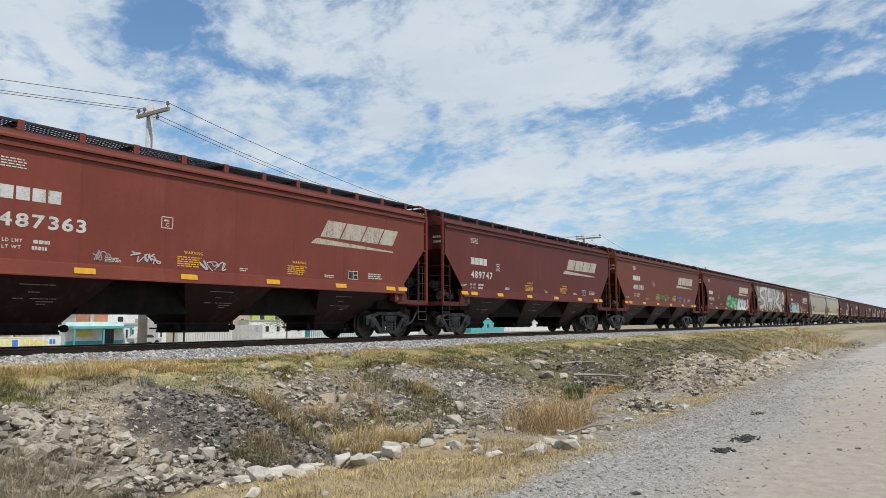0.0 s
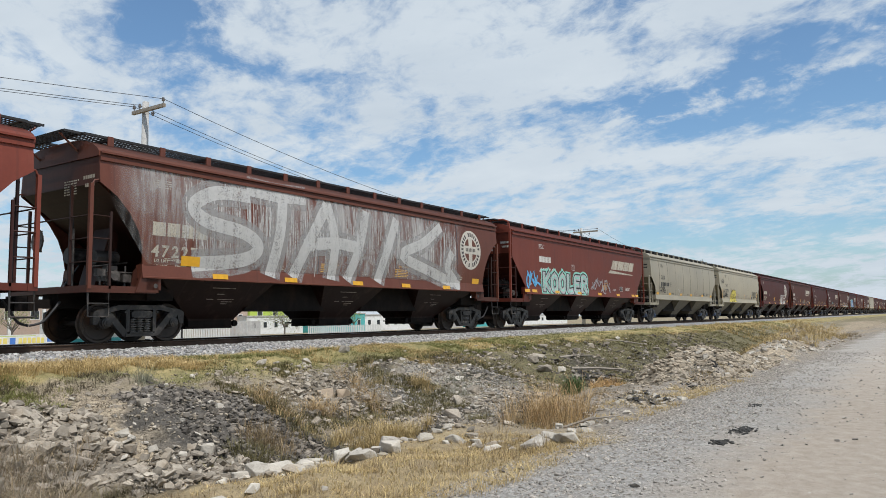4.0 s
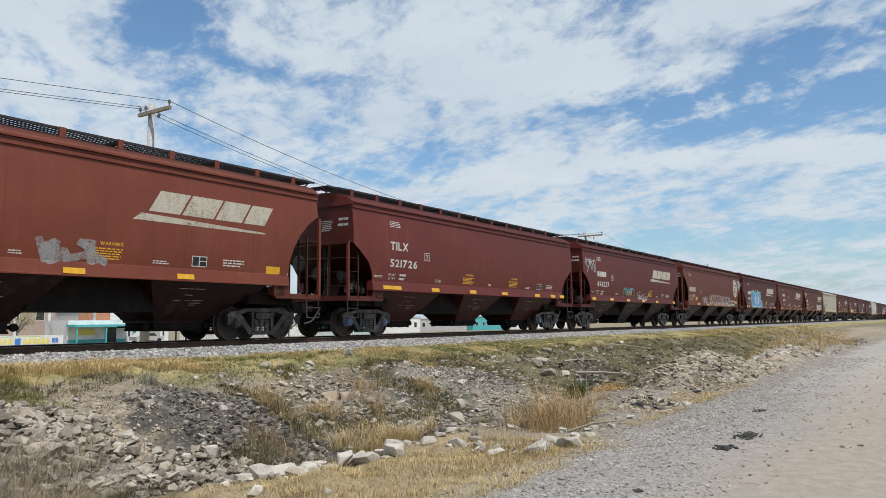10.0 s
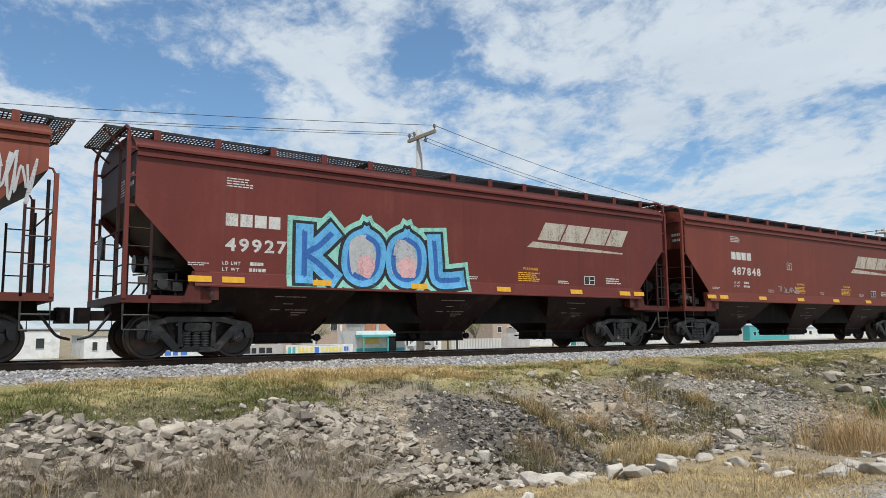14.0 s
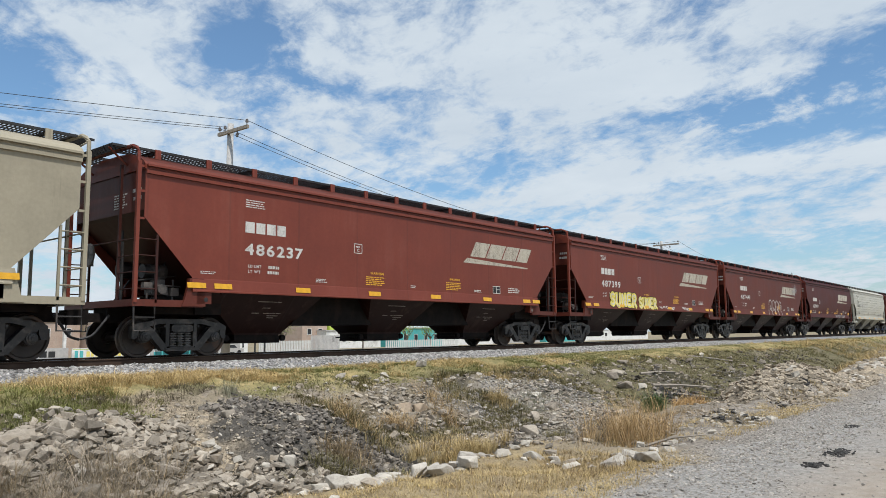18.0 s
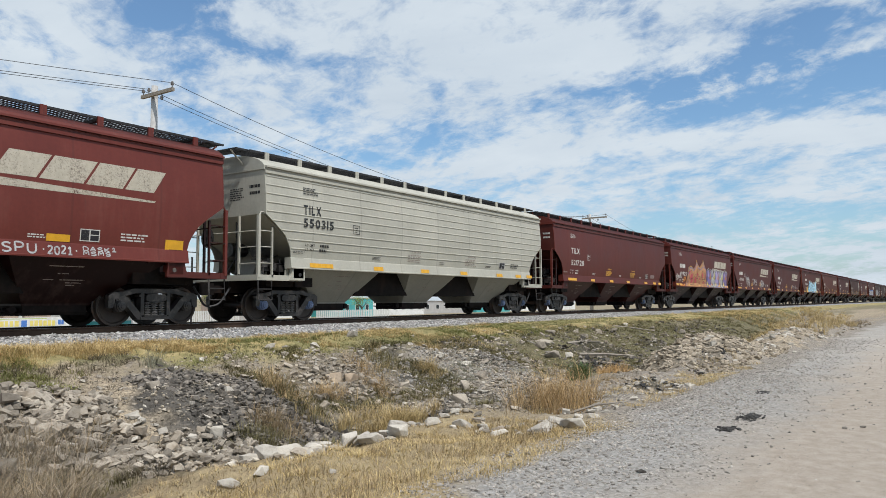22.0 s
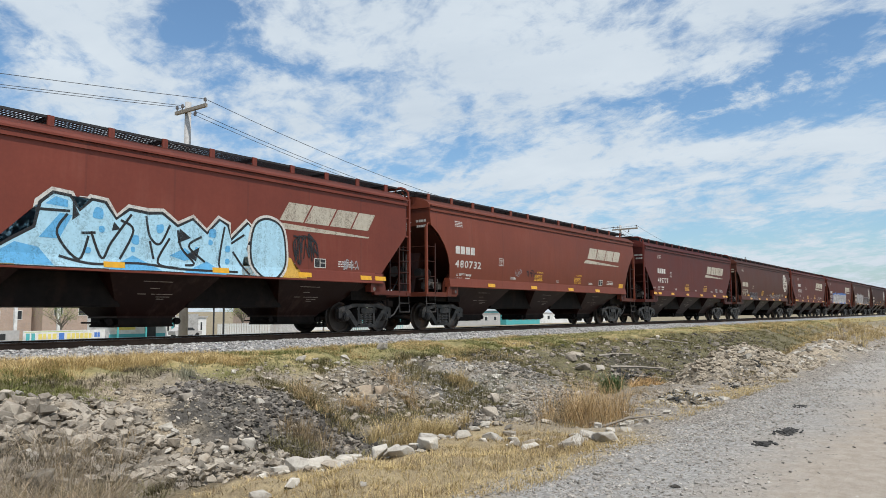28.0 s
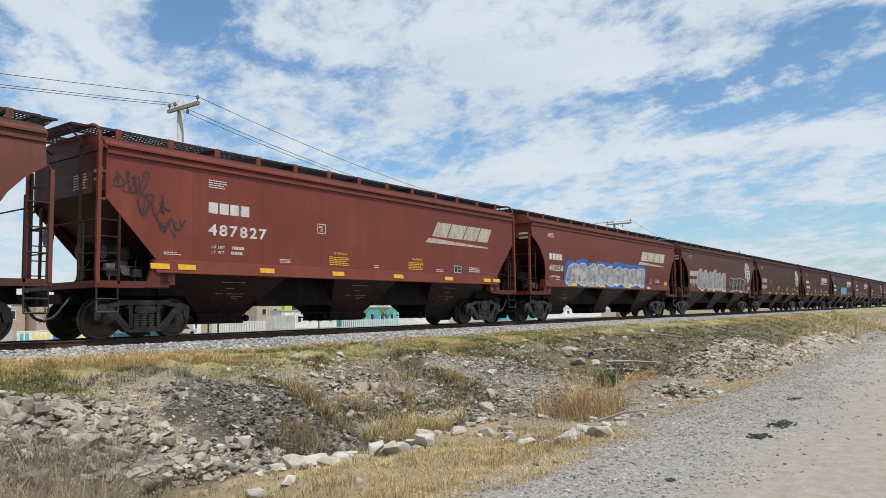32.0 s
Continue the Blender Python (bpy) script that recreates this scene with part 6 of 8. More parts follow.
        tag(car, rng, -7.9, 2.9, 1.3, 0.8, "silver", 0.05, 5), tag(car, rng, -2.5, 1.65, 1.85, 0.65, "teal", 0.045, 7), [stroke(car, p, "silver", 0.04, 0.006, 4) for p in (((-0.22, 2.02), (-0.1, 1.9)), ((-0.16, 2.04), (-0.04, 1.94)), ((0.07, 1.64), (0.05, 1.92)), ((-0.02, 1.9), (0.2, 1.92), (0.2, 1.8), (0.02, 1.78), (0.28, 1.62)), ((0.26, 1.64), (0.36, 1.92), (0.46, 1.66)), ((0.28, 1.78), (0.46, 1.76)), ((0.3, 2.02), (0.26, 2.12), (0.33, 2.14), (0.3, 2.02)), ((0.5, 1.66), (0.52, 1.88), (0.62, 1.68), (0.66, 2.04)), ((0.72, 1.66), (0.74, 1.94)), ((1.2, 2.02), (0.9, 1.92), (0.62, 1.80), (0.85, 1.66), (0.97, 1.55)), ((0.94, 1.62), (1.06, 1.86), (1.16, 1.62)), ((0.98, 1.72), (1.18, 1.72)), ((1.22, 1.86), (1.36, 1.84), (1.34, 1.68), (1.2, 1.64), (1.42, 1.63)), ((1.62, 1.86), (1.46, 1.82), (1.6, 1.72), (1.5, 1.62), (1.4, 1.7)), ((1.82, 2.02), (1.72, 1.78)), ((1.70, 1.70), (1.70, 1.67)))]
    elif k == 13:
        tag(car, rng, -3.9, 1.62, 1.5, 0.6, "silver", 0.045, 8), arches(car, -2.0, 1.50, 3.5, 0.92, 6, "chrome", 0.045, rng), arches(car, 1.6, 1.50, 3.0, 0.84, 6, "chrome", 0.045, rng)
        tag(car, rng, 4.6, 1.84, 2.0, 0.2, "white", 0.03, 8), tag(car, rng, 5.1, 1.58, 1.2, 0.2, "mint", 0.05, 7), tag(car, rng, 7.5, 2.85, 1.0, 1.0, "silver", 0.04, 7)
        decal("yellow_patch", Mesh().poly([(-5.75, 1.86), (-5.25, 1.86), (-5.25, 2.08), (-5.75, 2.08)], FACE - 0.001), "yellow", car)
    elif k == 14:
        piece(car, rng, "KOOL", -4.75, 1.475, 4.75, 1.6, "blue", "black", 0.36, "mint", "deep_blue")
        for u in (-2.98, -1.82):
            decal("sprayed_fill", Mesh().poly(blob(u, 2.25, 0.75, 1.0, rng), SPRAY - 0.007), "silver", car), decal("sprayed_shading", Mesh().poly(blob(u + 0.05, 2.05, 0.5, 0.5, rng), SPRAY - 0.009), "pink", car)
    elif k == 15:
        tag(car, rng, -3.0, 1.85, 1.5, 0.3, "thin", 0.03, 5)
    elif k == 16:
        tag(car, rng, -8.5, 3.1, 0.8, 0.8, "silver", 0.04, 4), piece(car, rng, "SHEET", 2.3, 1.56, 4.5, 0.85, "silver", "thin", 0.26)
        tag(car, rng, 1.4, 2.0, 1.0, 0.6, "thin", 0.04, 4), lines_panel(car, -6.05, 1.70, 2.4, 0.32, "thin", rng), tag(car, rng, -3.5, 1.8, 0.6, 0.4, "thin", 0.03, 4)
    elif k == 19:
        piece(car, rng, "SUNER", -5.15, 1.49, 2.7, 0.80, "lemon", "black", 0.40, None, "white"), piece(car, rng, "SUNER", -2.25, 1.49, 2.05, 0.66, "lemon", "black", 0.40, None, "white")
        tag(car, rng, 0.1, 1.55, 1.8, 0.16, "white", 0.03, 7), tag(car, rng, 3.0, 1.55, 0.9, 0.15, "white", 0.03, 4)
    elif k == 20:
        arches(car, -0.2, 1.50, 3.0, 1.05, 4, "white", 0.05, rng), tag(car, rng, 5.9, 2.9, 1.3, 1.0, "thin", 0.04, 6)
    elif k == 21:
        scrawl(car, rng, "ZUMZ1", 1.50, 1.545, 1.02, 0.19, "silver", 0.036), scrawl(car, rng, "TSPU", 2.6, 1.545, 0.96, 0.18, "silver", 0.036)
        scrawl(car, rng, "-2021-", 3.60, 1.545, 0.82, 0.16, "silver", 0.034), scrawl(car, rng, "DASK1", 4.48, 1.64, 0.8, 0.085, "silver", 0.024), scrawl(car, rng, "MSMS", 4.48, 1.54, 0.66, 0.08, "silver", 0.024)
    elif k == 24:
        letter(car, ((-5.05, 1.48), (-4.35, 1.9), (-4.4, 2.4), (-3.85, 2.86), (-3.35, 2.8), (-3.1, 2.66), (-2.45, 2.95), (-2.2, 3.3), (-1.9, 2.9), (-1.25, 2.78), (-0.65, 3.02), (-0.5, 3.4), (-0.3, 3.02), (0.2, 2.85), (0.4, 2.4), (0.3, 1.8), (0.6, 1.48)), "apricot", "deep_blue", 0.06)
        for u, v, a, b in ((-3.75, 2.3, 0.95, 0.6), (-3.3, 1.85, 0.8, 0.5), (-2.45, 2.0, 0.6, 0.5), (-2.1, 2.3, 0.5, 0.4), (-1.5, 1.95, 0.55, 0.4), (-0.75, 2.4, 0.5, 0.45), (-0.1, 2.3, 0.4, 0.5), (-0.35, 1.75, 0.5, 0.35), (-1.2, 1.62, 0.5, 0.2)):
            letter(car, blob(u, v, a, b, rng), "rose", "black", 0.03, lift=0.003)
        for pts in (((-4.3, 1.6), (-4.0, 2.3), (-3.4, 2.55), (-2.95, 2.2), (-3.3, 1.7), (-3.9, 1.65)), ((-3.0, 1.5), (-2.9, 2.2), (-2.3, 2.4), (-2.15, 1.6)), ((-2.0, 1.6), (-1.9, 2.2), (-1.3, 2.25), (-1.3, 1.95), (-1.85, 1.9), (-1.2, 1.55)), ((-1.0, 1.5), (-0.95, 2.55), (-0.3, 2.65), (-0.25, 2.1), (-0.9, 2.05), (-0.1, 1.5))):
            stroke(car, pts, "apricot", 0.2, 0.008), stroke(car, pts, "umber", 0.035, 0.011)
        stroke(car, [(-4.35, 2.5), (-3.85, 2.95), (-3.0, 2.75), (-2.45, 3.02), (-2.2, 3.4), (-1.95, 3.0), (-1.25, 2.85), (-0.7, 3.1), (-0.5, 3.5), (-0.28, 3.1)], "ochre", 0.07, 0.002)
        x, inks = 0.45, ("violet", "silver", "lilac", "silver", "violet")
        for i, w in enumerate((1.2, 1.15, 1.2, 1.25, 1.25)):
            u = x + 0.08
            letter(car, ((u, 1.48), (u + 0.1, 2.3), (u - 0.1, 2.7 - 0.03 * i), (u + 0.35 * w, 2.9), (u + 0.5 * w, 2.5), (u + 0.7 * w, 2.85), (u + 1.0 * w, 2.7), (u + 0.9 * w, 2.2), (u + 1.05 * w, 1.48), (u + 0.6 * w, 1.5), (u + 0.5 * w, 1.9), (u + 0.35 * w, 1.48)), inks[i], "black", 0.06, "silver")
            letter(car, ((u + 0.15 * w, 1.55), (u + 0.2 * w, 2.0 + 0.1 * (i % 2)), (u + 0.42 * w, 1.75)), ("lemon", "orange")[i % 2], None, lift=0.004)
            letter(car, ((u + 0.55 * w, 2.2), (u + 0.75 * w, 2.75), (u + 0.85 * w, 2.1)), ("orange", "lemon")[i % 2], "black", 0.03, lift=0.004)
            letter(car, ((u + 0.12 * w, 2.3), (u + 0.3 * w, 2.8), (u + 0.36 * w, 2.3)), ("lilac", "violet")[i % 2], None, lift=0.004)
            x += w
        tag(car, rng, -7.2, 1.95, 1.25, 0.45, "white", 0.045, 5), tag(car, rng, -6.35, 1.5, 1.3, 0.16, "orange", 0.06, 7), tag(car, rng, -5.4, 1.8, 0.4, 0.4, "orange", 0.05, 3)
    elif k == 25:
        tag(car, rng, -3.9, 1.75, 1.5, 1.05, "silver", 0.05, 6), tag(car, rng, -1.0, 1.92, 1.6, 0.6, "silver", 0.05, 6), tag(car, rng, 2.3, 1.65, 1.5, 0.85, "silver", 0.045, 6)
    elif k == 26:
        tag(car, rng, 2.0, 1.9, 2.6, 0.3, "thin", 0.04, 6)
    elif k == 27:
        letter(car, ((-5.3, 1.5), (-4.6, 2.4), (-4.0, 2.0), (-3.4, 1.5)), "ochre", None)
        letter(car, ((3.2, 2.1), (3.55, 2.05), (3.75, 1.75), (4.1, 1.6), (4.1, 1.5), (1.9, 1.5), (2.0, 2.0)), "ochre", None)
        letter(car, ((-4.3, 1.5), (-3.5, 2.05), (-3.1, 2.3), (-3.0, 2.8), (-2.75, 3.03), (-2.4, 3.0), (-2.2, 2.72), (-1.95, 2.98), (-1.65, 2.95), (-1.4, 2.62), (-1.1, 2.86), (-0.65, 2.82), (-0.3, 2.86), (0.1, 2.6), (0.5, 2.8), (0.9, 2.5), (1.25, 2.86), (1.5, 2.75), (1.6, 2.4), (2.1, 2.86), (2.3, 2.7), (2.1, 2.2), (2.45, 1.5)), "pale_blue", "black", 0.07, "white")
        for pts in (((-4.1, 1.55), (-3.45, 1.98), (-3.0, 1.9), (-2.7, 1.55)), ((-3.0, 2.1), (-2.6, 2.62), (-2.35, 2.6), (-2.6, 2.1)), ((-2.9, 2.78), (-2.7, 2.95), (-2.45, 2.9), (-2.45, 2.75)), ((-1.6, 1.5), (-1.0, 1.85), (-0.3, 1.55)), ((0.2, 1.5), (0.9, 1.82), (1.5, 1.5)), ((-0.1, 1.9), (0.3, 2.1), (0.6, 1.9), (0.3, 1.8))):
            letter(car, pts, "blue", None, lift=0.004)
        for u, v, r in ((-1.8, 2.7, 0.24), (-1.72, 2.36, 0.13), (-0.95, 2.2, 0.2), (-1.0, 1.98, 0.1), (-0.35, 2.5, 0.18), (1.05, 2.5, 0.2), (1.0, 2.28, 0.12), (1.5, 2.15, 0.16), (1.5, 1.85, 0.12), (-2.0, 1.9, 0.13), (0.62, 2.1, 0.09)):
            letter(car, blob(u, v, r, r * 1.15, rng, 7), "blue", None, lift=0.005)
        for pts in (((-3.1, 2.66), (-2.4, 2.68)), ((-2.45, 2.62), (-2.65, 2.2), (-2.2, 1.7), (-2.0, 2.2)), ((-2.15, 2.25), (-1.85, 2.28)), ((-1.95, 2.3), (-1.7, 1.75), (-1.5, 2.1), (-1.05, 2.75)), ((-1.3, 2.6), (-1.0, 2.4), (-1.3, 1.75)), ((-0.7, 2.75), (-0.6, 2.3), (-0.35, 2.15), (-0.1, 2.6)), ((-0.6, 2.2), (-0.5, 1.8)), ((-0.1, 2.3), (-0.4, 1.72), (0.1, 1.62)), ((0.1, 2.5), (0.2, 2.1), (0.55, 1.75), (0.3, 1.7)), ((0.75, 2.4), (0.4, 2.15), (0.85, 1.8)), ((1.4, 2.7), (1.25, 1.75), (1.5, 1.6)), ((1.6, 2.3), (2.0, 2.55)), ((1.65, 2.1), (1.95, 1.75), (2.15, 1.55)), ((-2.6, 1.75), (-1.9, 1.62), (-0.9, 1.68), (0.3, 1.6), (1.8, 1.6))):
            stroke(car, pts, "black", 0.055)
        for pts in (((-2.35, 2.9), (-2.2, 2.62), (-2.35, 2.5)), ((-1.45, 2.55), (-1.3, 2.4), (-1.5, 2.35)), ((0.15, 2.55), (0.45, 2.35), (0.1, 2.2)), ((0.35, 1.95), (0.7, 2.15), (0.6, 1.8))):
            letter(car, pts, "black", None, lift=0.006)
        letter(car, smooth_path([(2.2, 2.3), (2.35, 2.85), (2.75, 3.03), (3.2, 2.85), (3.35, 2.3), (3.3, 1.75), (2.8, 1.42), (2.3, 1.75)], 4, True), "pale_blue", "black", 0.06, "white", lift=0.006)
        tag(car, rng, 3.65, 1.95, 0.85, 0.75, "black", 0.045, 6), stroke(car, [(3.7, 2.1), (3.65, 2.5), (4.0, 2.68), (4.45, 2.55), (4.55, 2.1)], "black", 0.05)
        tag(car, rng, 5.5, 1.82, 0.65, 0.3, "thin", 0.035, 4)
    elif k == 28:
        tag(car, rng, -3.3, 1.98, 0.5, 0.32, "thin", 0.02, 3), tag(car, rng, -2.4, 2.0, 0.75, 0.28, "tar", 0.03, 4)
    elif k == 30:
        piece(car, rng, "FONE", -5.28, 1.53, 2.25, 0.55, "tar", "thin", 0.34), piece(car, rng, "FONE", -5.28, 1.53, 2.25, 0.55, "tar", "tar", 0.06), tag(car, rng, -6.6, 1.88, 0.95, 0.26, "thin", 0.02, 4), tag(car, rng, 0.8, 1.7, 3.6, 0.35, "thin", 0.03, 9)
        decal("yellow_patch", Mesh().poly([(-5.88, 1.66), (-5.35, 1.66), (-5.35, 1.88), (-5.88, 1.88)], FACE - 0.001), "yellow", car)
    elif k == 31:
        tag(car, rng, -8.25, 3.15, 0.75, 0.6, "tar", 0.045, 4), tag(car, rng, -7.75, 2.75, 0.8, 0.55, "tar", 0.04, 4), tag(car, rng, -7.35, 2.3, 0.8, 0.5, "tar", 0.04, 3)
    elif k == 32:
        bubbles(car, rng, -5.6, 1.50, 9.2, 1.1, 9, "thin", "white", "silver", "deep_blue")
    elif k == 33:
        bubbles(car, rng, -6.0, 1.55, 6.5, 1.4, 6, "thin", "silver", "haze"), bubbles(car, rng, 1.5, 1.55, 5.0, 1.1, 5, "tar", "silver")
    elif k > 33 and k % 3 == 0:
        bubbles(car, rng, -2.0, 1.72, 4.5, 1.0, 5, rng.choice(["silver", "blue", "mint"]), "black")


def lines_panel(car, x, z, w, h, ink, rng):
    m = Mesh()
    lines(m, x, z, w, h, 3, FACE - 0.003, rng, 0.7)
    decal("sprayed_bars", m, ink, car)


TRAIN = []


def build_train():
    kinds = {}
    for k, (num, col, style, size, ribs, emblem, lay) in enumerate(CARS, 1):
        cap = CAPBLUE if k in (7, 8, 11, 16, 22, 23) else TRUCK
        coat = PALEPAINT if col in (GREY, BEIGE, PALE) else PAINT
        key = (style, size, ribs, cap.name, coat.name, k > 35)
        car = None
        if key not in kinds:
            car = kinds[key] = hopper_car(style, ribs, cap, SIZES[size], coat, k > 35)
        TRAIN.append([car, key, k])
    for row in TRAIN:
        if row[0] is None:
            row[0] = copy_thing(kinds[row[1]], Matrix.Identity(4))
    for car, key, k in TRAIN:
        num, col, style, size, ribs, emblem, lay = CARS[k - 1]
        if style == "curved":
            BULGED.append(car)
        if ribs:
            RIBBED.append(car)
        rng = random.Random(100 + k)
        half = SIZES[size]
        light = col in (GREY, BEIGE, PALE)
        dim = rng.uniform(0.95, 1.05) * (0.82 if k > 33 or k == 10 else 1.0)
        for o in car.children_recursive:
            if o.data.materials[0] in (PAINT, PALEPAINT, BAYPAINT):
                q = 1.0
                # platform dimmed for dust, end wall for dirt and the shade on it
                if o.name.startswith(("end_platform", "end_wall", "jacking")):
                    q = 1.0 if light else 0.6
                # sheets and plates in the end recess carry its shade in their colour
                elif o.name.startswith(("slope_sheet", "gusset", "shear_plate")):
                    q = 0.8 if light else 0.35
                # ladders coloured dark, a painted silhouette against the sky
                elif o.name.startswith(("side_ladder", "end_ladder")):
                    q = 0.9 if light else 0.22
                # bays dimmed for grime and to paint in the shade below the body
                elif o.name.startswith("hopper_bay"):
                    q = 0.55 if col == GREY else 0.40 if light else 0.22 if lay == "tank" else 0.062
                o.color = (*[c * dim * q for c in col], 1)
        ink = "black" if light else ("cream" if emblem == "roundel" else "white")
        mark_block(car, ink, lay)
        car_number(car, num, ink, rng, lay)
        if emblem == "swoosh":
            swoosh(car, "cream", lay)
        elif emblem == "roundel":
            roundel(car, "ivory", 5.85 if k == 9 else 6.62)
        warnings(car, rng, "faint" if light else "yellow")
        notices(car, ink, rng, half, lay)
        reflectors(car, half, lay, k)
        graffiti(k, car, rng)
        sprayed = any(o.name.startswith("sprayed") for o in car.children)
        car["label"] = "%s grain hopper car%s%s" % (SAY[col], " with sprayed graffiti" if sprayed else " with stencilled lettering", " and round emblem" if emblem == "roundel" else "")


build_train()

# ---- poles and wires behind the train ----


def utility_pole(x, y, top, arm):
    base = gz(x, y)
    p = thing("utility_pole", "tall round concrete utility pole with a wooden crossarm", "utility pole", "poles along the track", at=pose(x, y, base))
    h = top - base
    m = Mesh()
    m.tube([(0, 0, -0.3), (0, 0, h * 0.5), (0, 0, h)], 0.19, 14, 0.13)
    m.smooth = True
    part("post", m, CONCRETE, p)
    z = h - 0.42
    a = part("crossarm", Mesh().prism([(-0.06, z - 0.07), (0.06, z - 0.07), (0.06, z + 0.07), (-0.06, z + 0.07)], "y", -arm, arm * 0.42), WOODGREY, p, "grey wooden crossarm")
    a.location.x = -0.17
    tops = []
    for yy, hang in ((-arm * 0.95, 1), (-arm * 0.5, -1), (arm * 0.10, 1), (arm * 0.36, 1)):
        zz = z + 0.07 * hang
        part("insulator", Mesh().lathe([(0, 0.02), (hang * 0.10, 0.02), (hang * 0.11, 0.065), (hang * 0.17, 0.07), (hang * 0.18, 0.05), (hang * 0.24, 0.055), (hang * 0.26, 0.03)], 10, "z", (-0.17, yy, zz)), PORCELAIN, p)
        if yy != -arm * 0.5:
            tops.append((x - 0.17, y + yy, base + zz + 0.2 * hang))
    return tops


def wires(a, b, sag):
    for p, q in zip(a, b):
        pts = []
        for i in range(25):
            t = i / 24
            pts.append((p[0] + (q[0] - p[0]) * t, p[1] + (q[1] - p[1]) * t, p[2] + (q[2] - p[2]) * t - sag * 4 * t * (1 - t)))
        w = tagged(new("overhead_wire", Mesh().tube(pts, 0.012, 5).data("overhead_wire", WIRE)), "thin dark overhead power line between poles", "wire", "overhead wires")


pole_a = utility_pole(18.25, 27.0, 10.72, 1.5)
pole_b = utility_pole(70.7, 30.0, 10.55, 1.9)
pole_c = utility_pole(-34.0, 42.0, 10.7, 1.5)
pole_d = utility_pole(123.0, 33.0, 10.5, 1.9)
wires(pole_c, pole_a, 0.75), wires(pole_a, pole_b, 2.0), wires(pole_b, pole_d, 1.6)
# thin steel lamp post by the fence
tagged(new("steel_post", Mesh().tube([(43.5, 58, -0.8), (43.5, 58, 6.0)], 0.09, 8).data("steel_post", WIRE)), "thin dark steel post standing near the fence", "post")

# ---- the street behind the track ----


def ground_at(y):
    return gz(60.0, y)


def windows(house, x0, x1, y, z0, z1, n, w):
    for i in range(n):
        x = x0 + (x1 - x0) * (i + 0.5) / n
        f = part("window", Mesh().box(x - w / 2 - 0.06, x + w / 2 + 0.06, y - 0.05, y + 0.02, z0 - 0.06, z0).box(x - w / 2 - 0.06, x + w / 2 + 0.06, y - 0.05, y + 0.02, z1, z1 + 0.06).box(x - w / 2 - 0.06, x - w / 2, y - 0.05, y + 0.02, z0, z1).box(x + w / 2, x + w / 2 + 0.06, y - 0.05, y + 0.02, z0, z1), WHITEWALL, house)
        part("pane", Mesh().box(x - w / 2, x + w / 2, y - 0.015, y + 0.01, z0, z1), PANE, f)


def house(x0, x1, y, h, wall, label, depth=8.0, win=None, roof=GREYWALL):
    g = ground_at(y)
    o = thing("house", label, "house", "houses across the track")
    part("wall", Mesh().box(x0, x1, y, y + depth, g - 0.3, g + h), wall, o)
    part("roof", Mesh().box(x0 - 0.15, x1 + 0.15, y - 0.15, y + depth + 0.15, g + h, g + h + 0.18), roof, o)
    if win:
        n, w, z0, z1 = win
        windows(o, x0 + 0.4, x1 - 0.4, y, g + z0, g + z1, n, w)
    return o


def painted_wall(x0, x1, y, h, base, marks, label, seed):
    """A long low wall with painted lettering shown as bars."""
    g = ground_at(y)
    rng = random.Random(seed)
    o = thing("painted_wall", label, "wall", "painted walls across the track")
    part("wall", Mesh().box(x0, x1, y, y + 0.2, g - 0.3, g + h), base, o)
    for a, b, z0, z1, mat_, n in marks:
        m = Mesh()
        for i in range(n):
            u = a + (b - a) * i / n
            w = (b - a) / n * rng.uniform(0.62, 0.85)
            m.box(u, u + w, y - 0.012, y - 0.002, g + z0, g + z1 * rng.uniform(0.94, 1.0))
        part("painted_bars", m, mat_, o)
    return o


def slat_fence(x0, x1, y, h, step, w, material, label):
    g = ground_at(y)
    o = thing("slat_fence", label, "fence")
    n = int((x1 - x0) / step)
    slat = Mesh().box(0, w, 0, 0.03, -0.1, h).data("slat", material)
    for i in range(n):
        part("slat", slat, material, o).location = (x0 + i * step, y, g)
    for z in (0.4, h - 0.3):
        part("fence_rail", Mesh().box(x0, x1, y + 0.03, y + 0.08, g + z, g + z + 0.06), material, o)


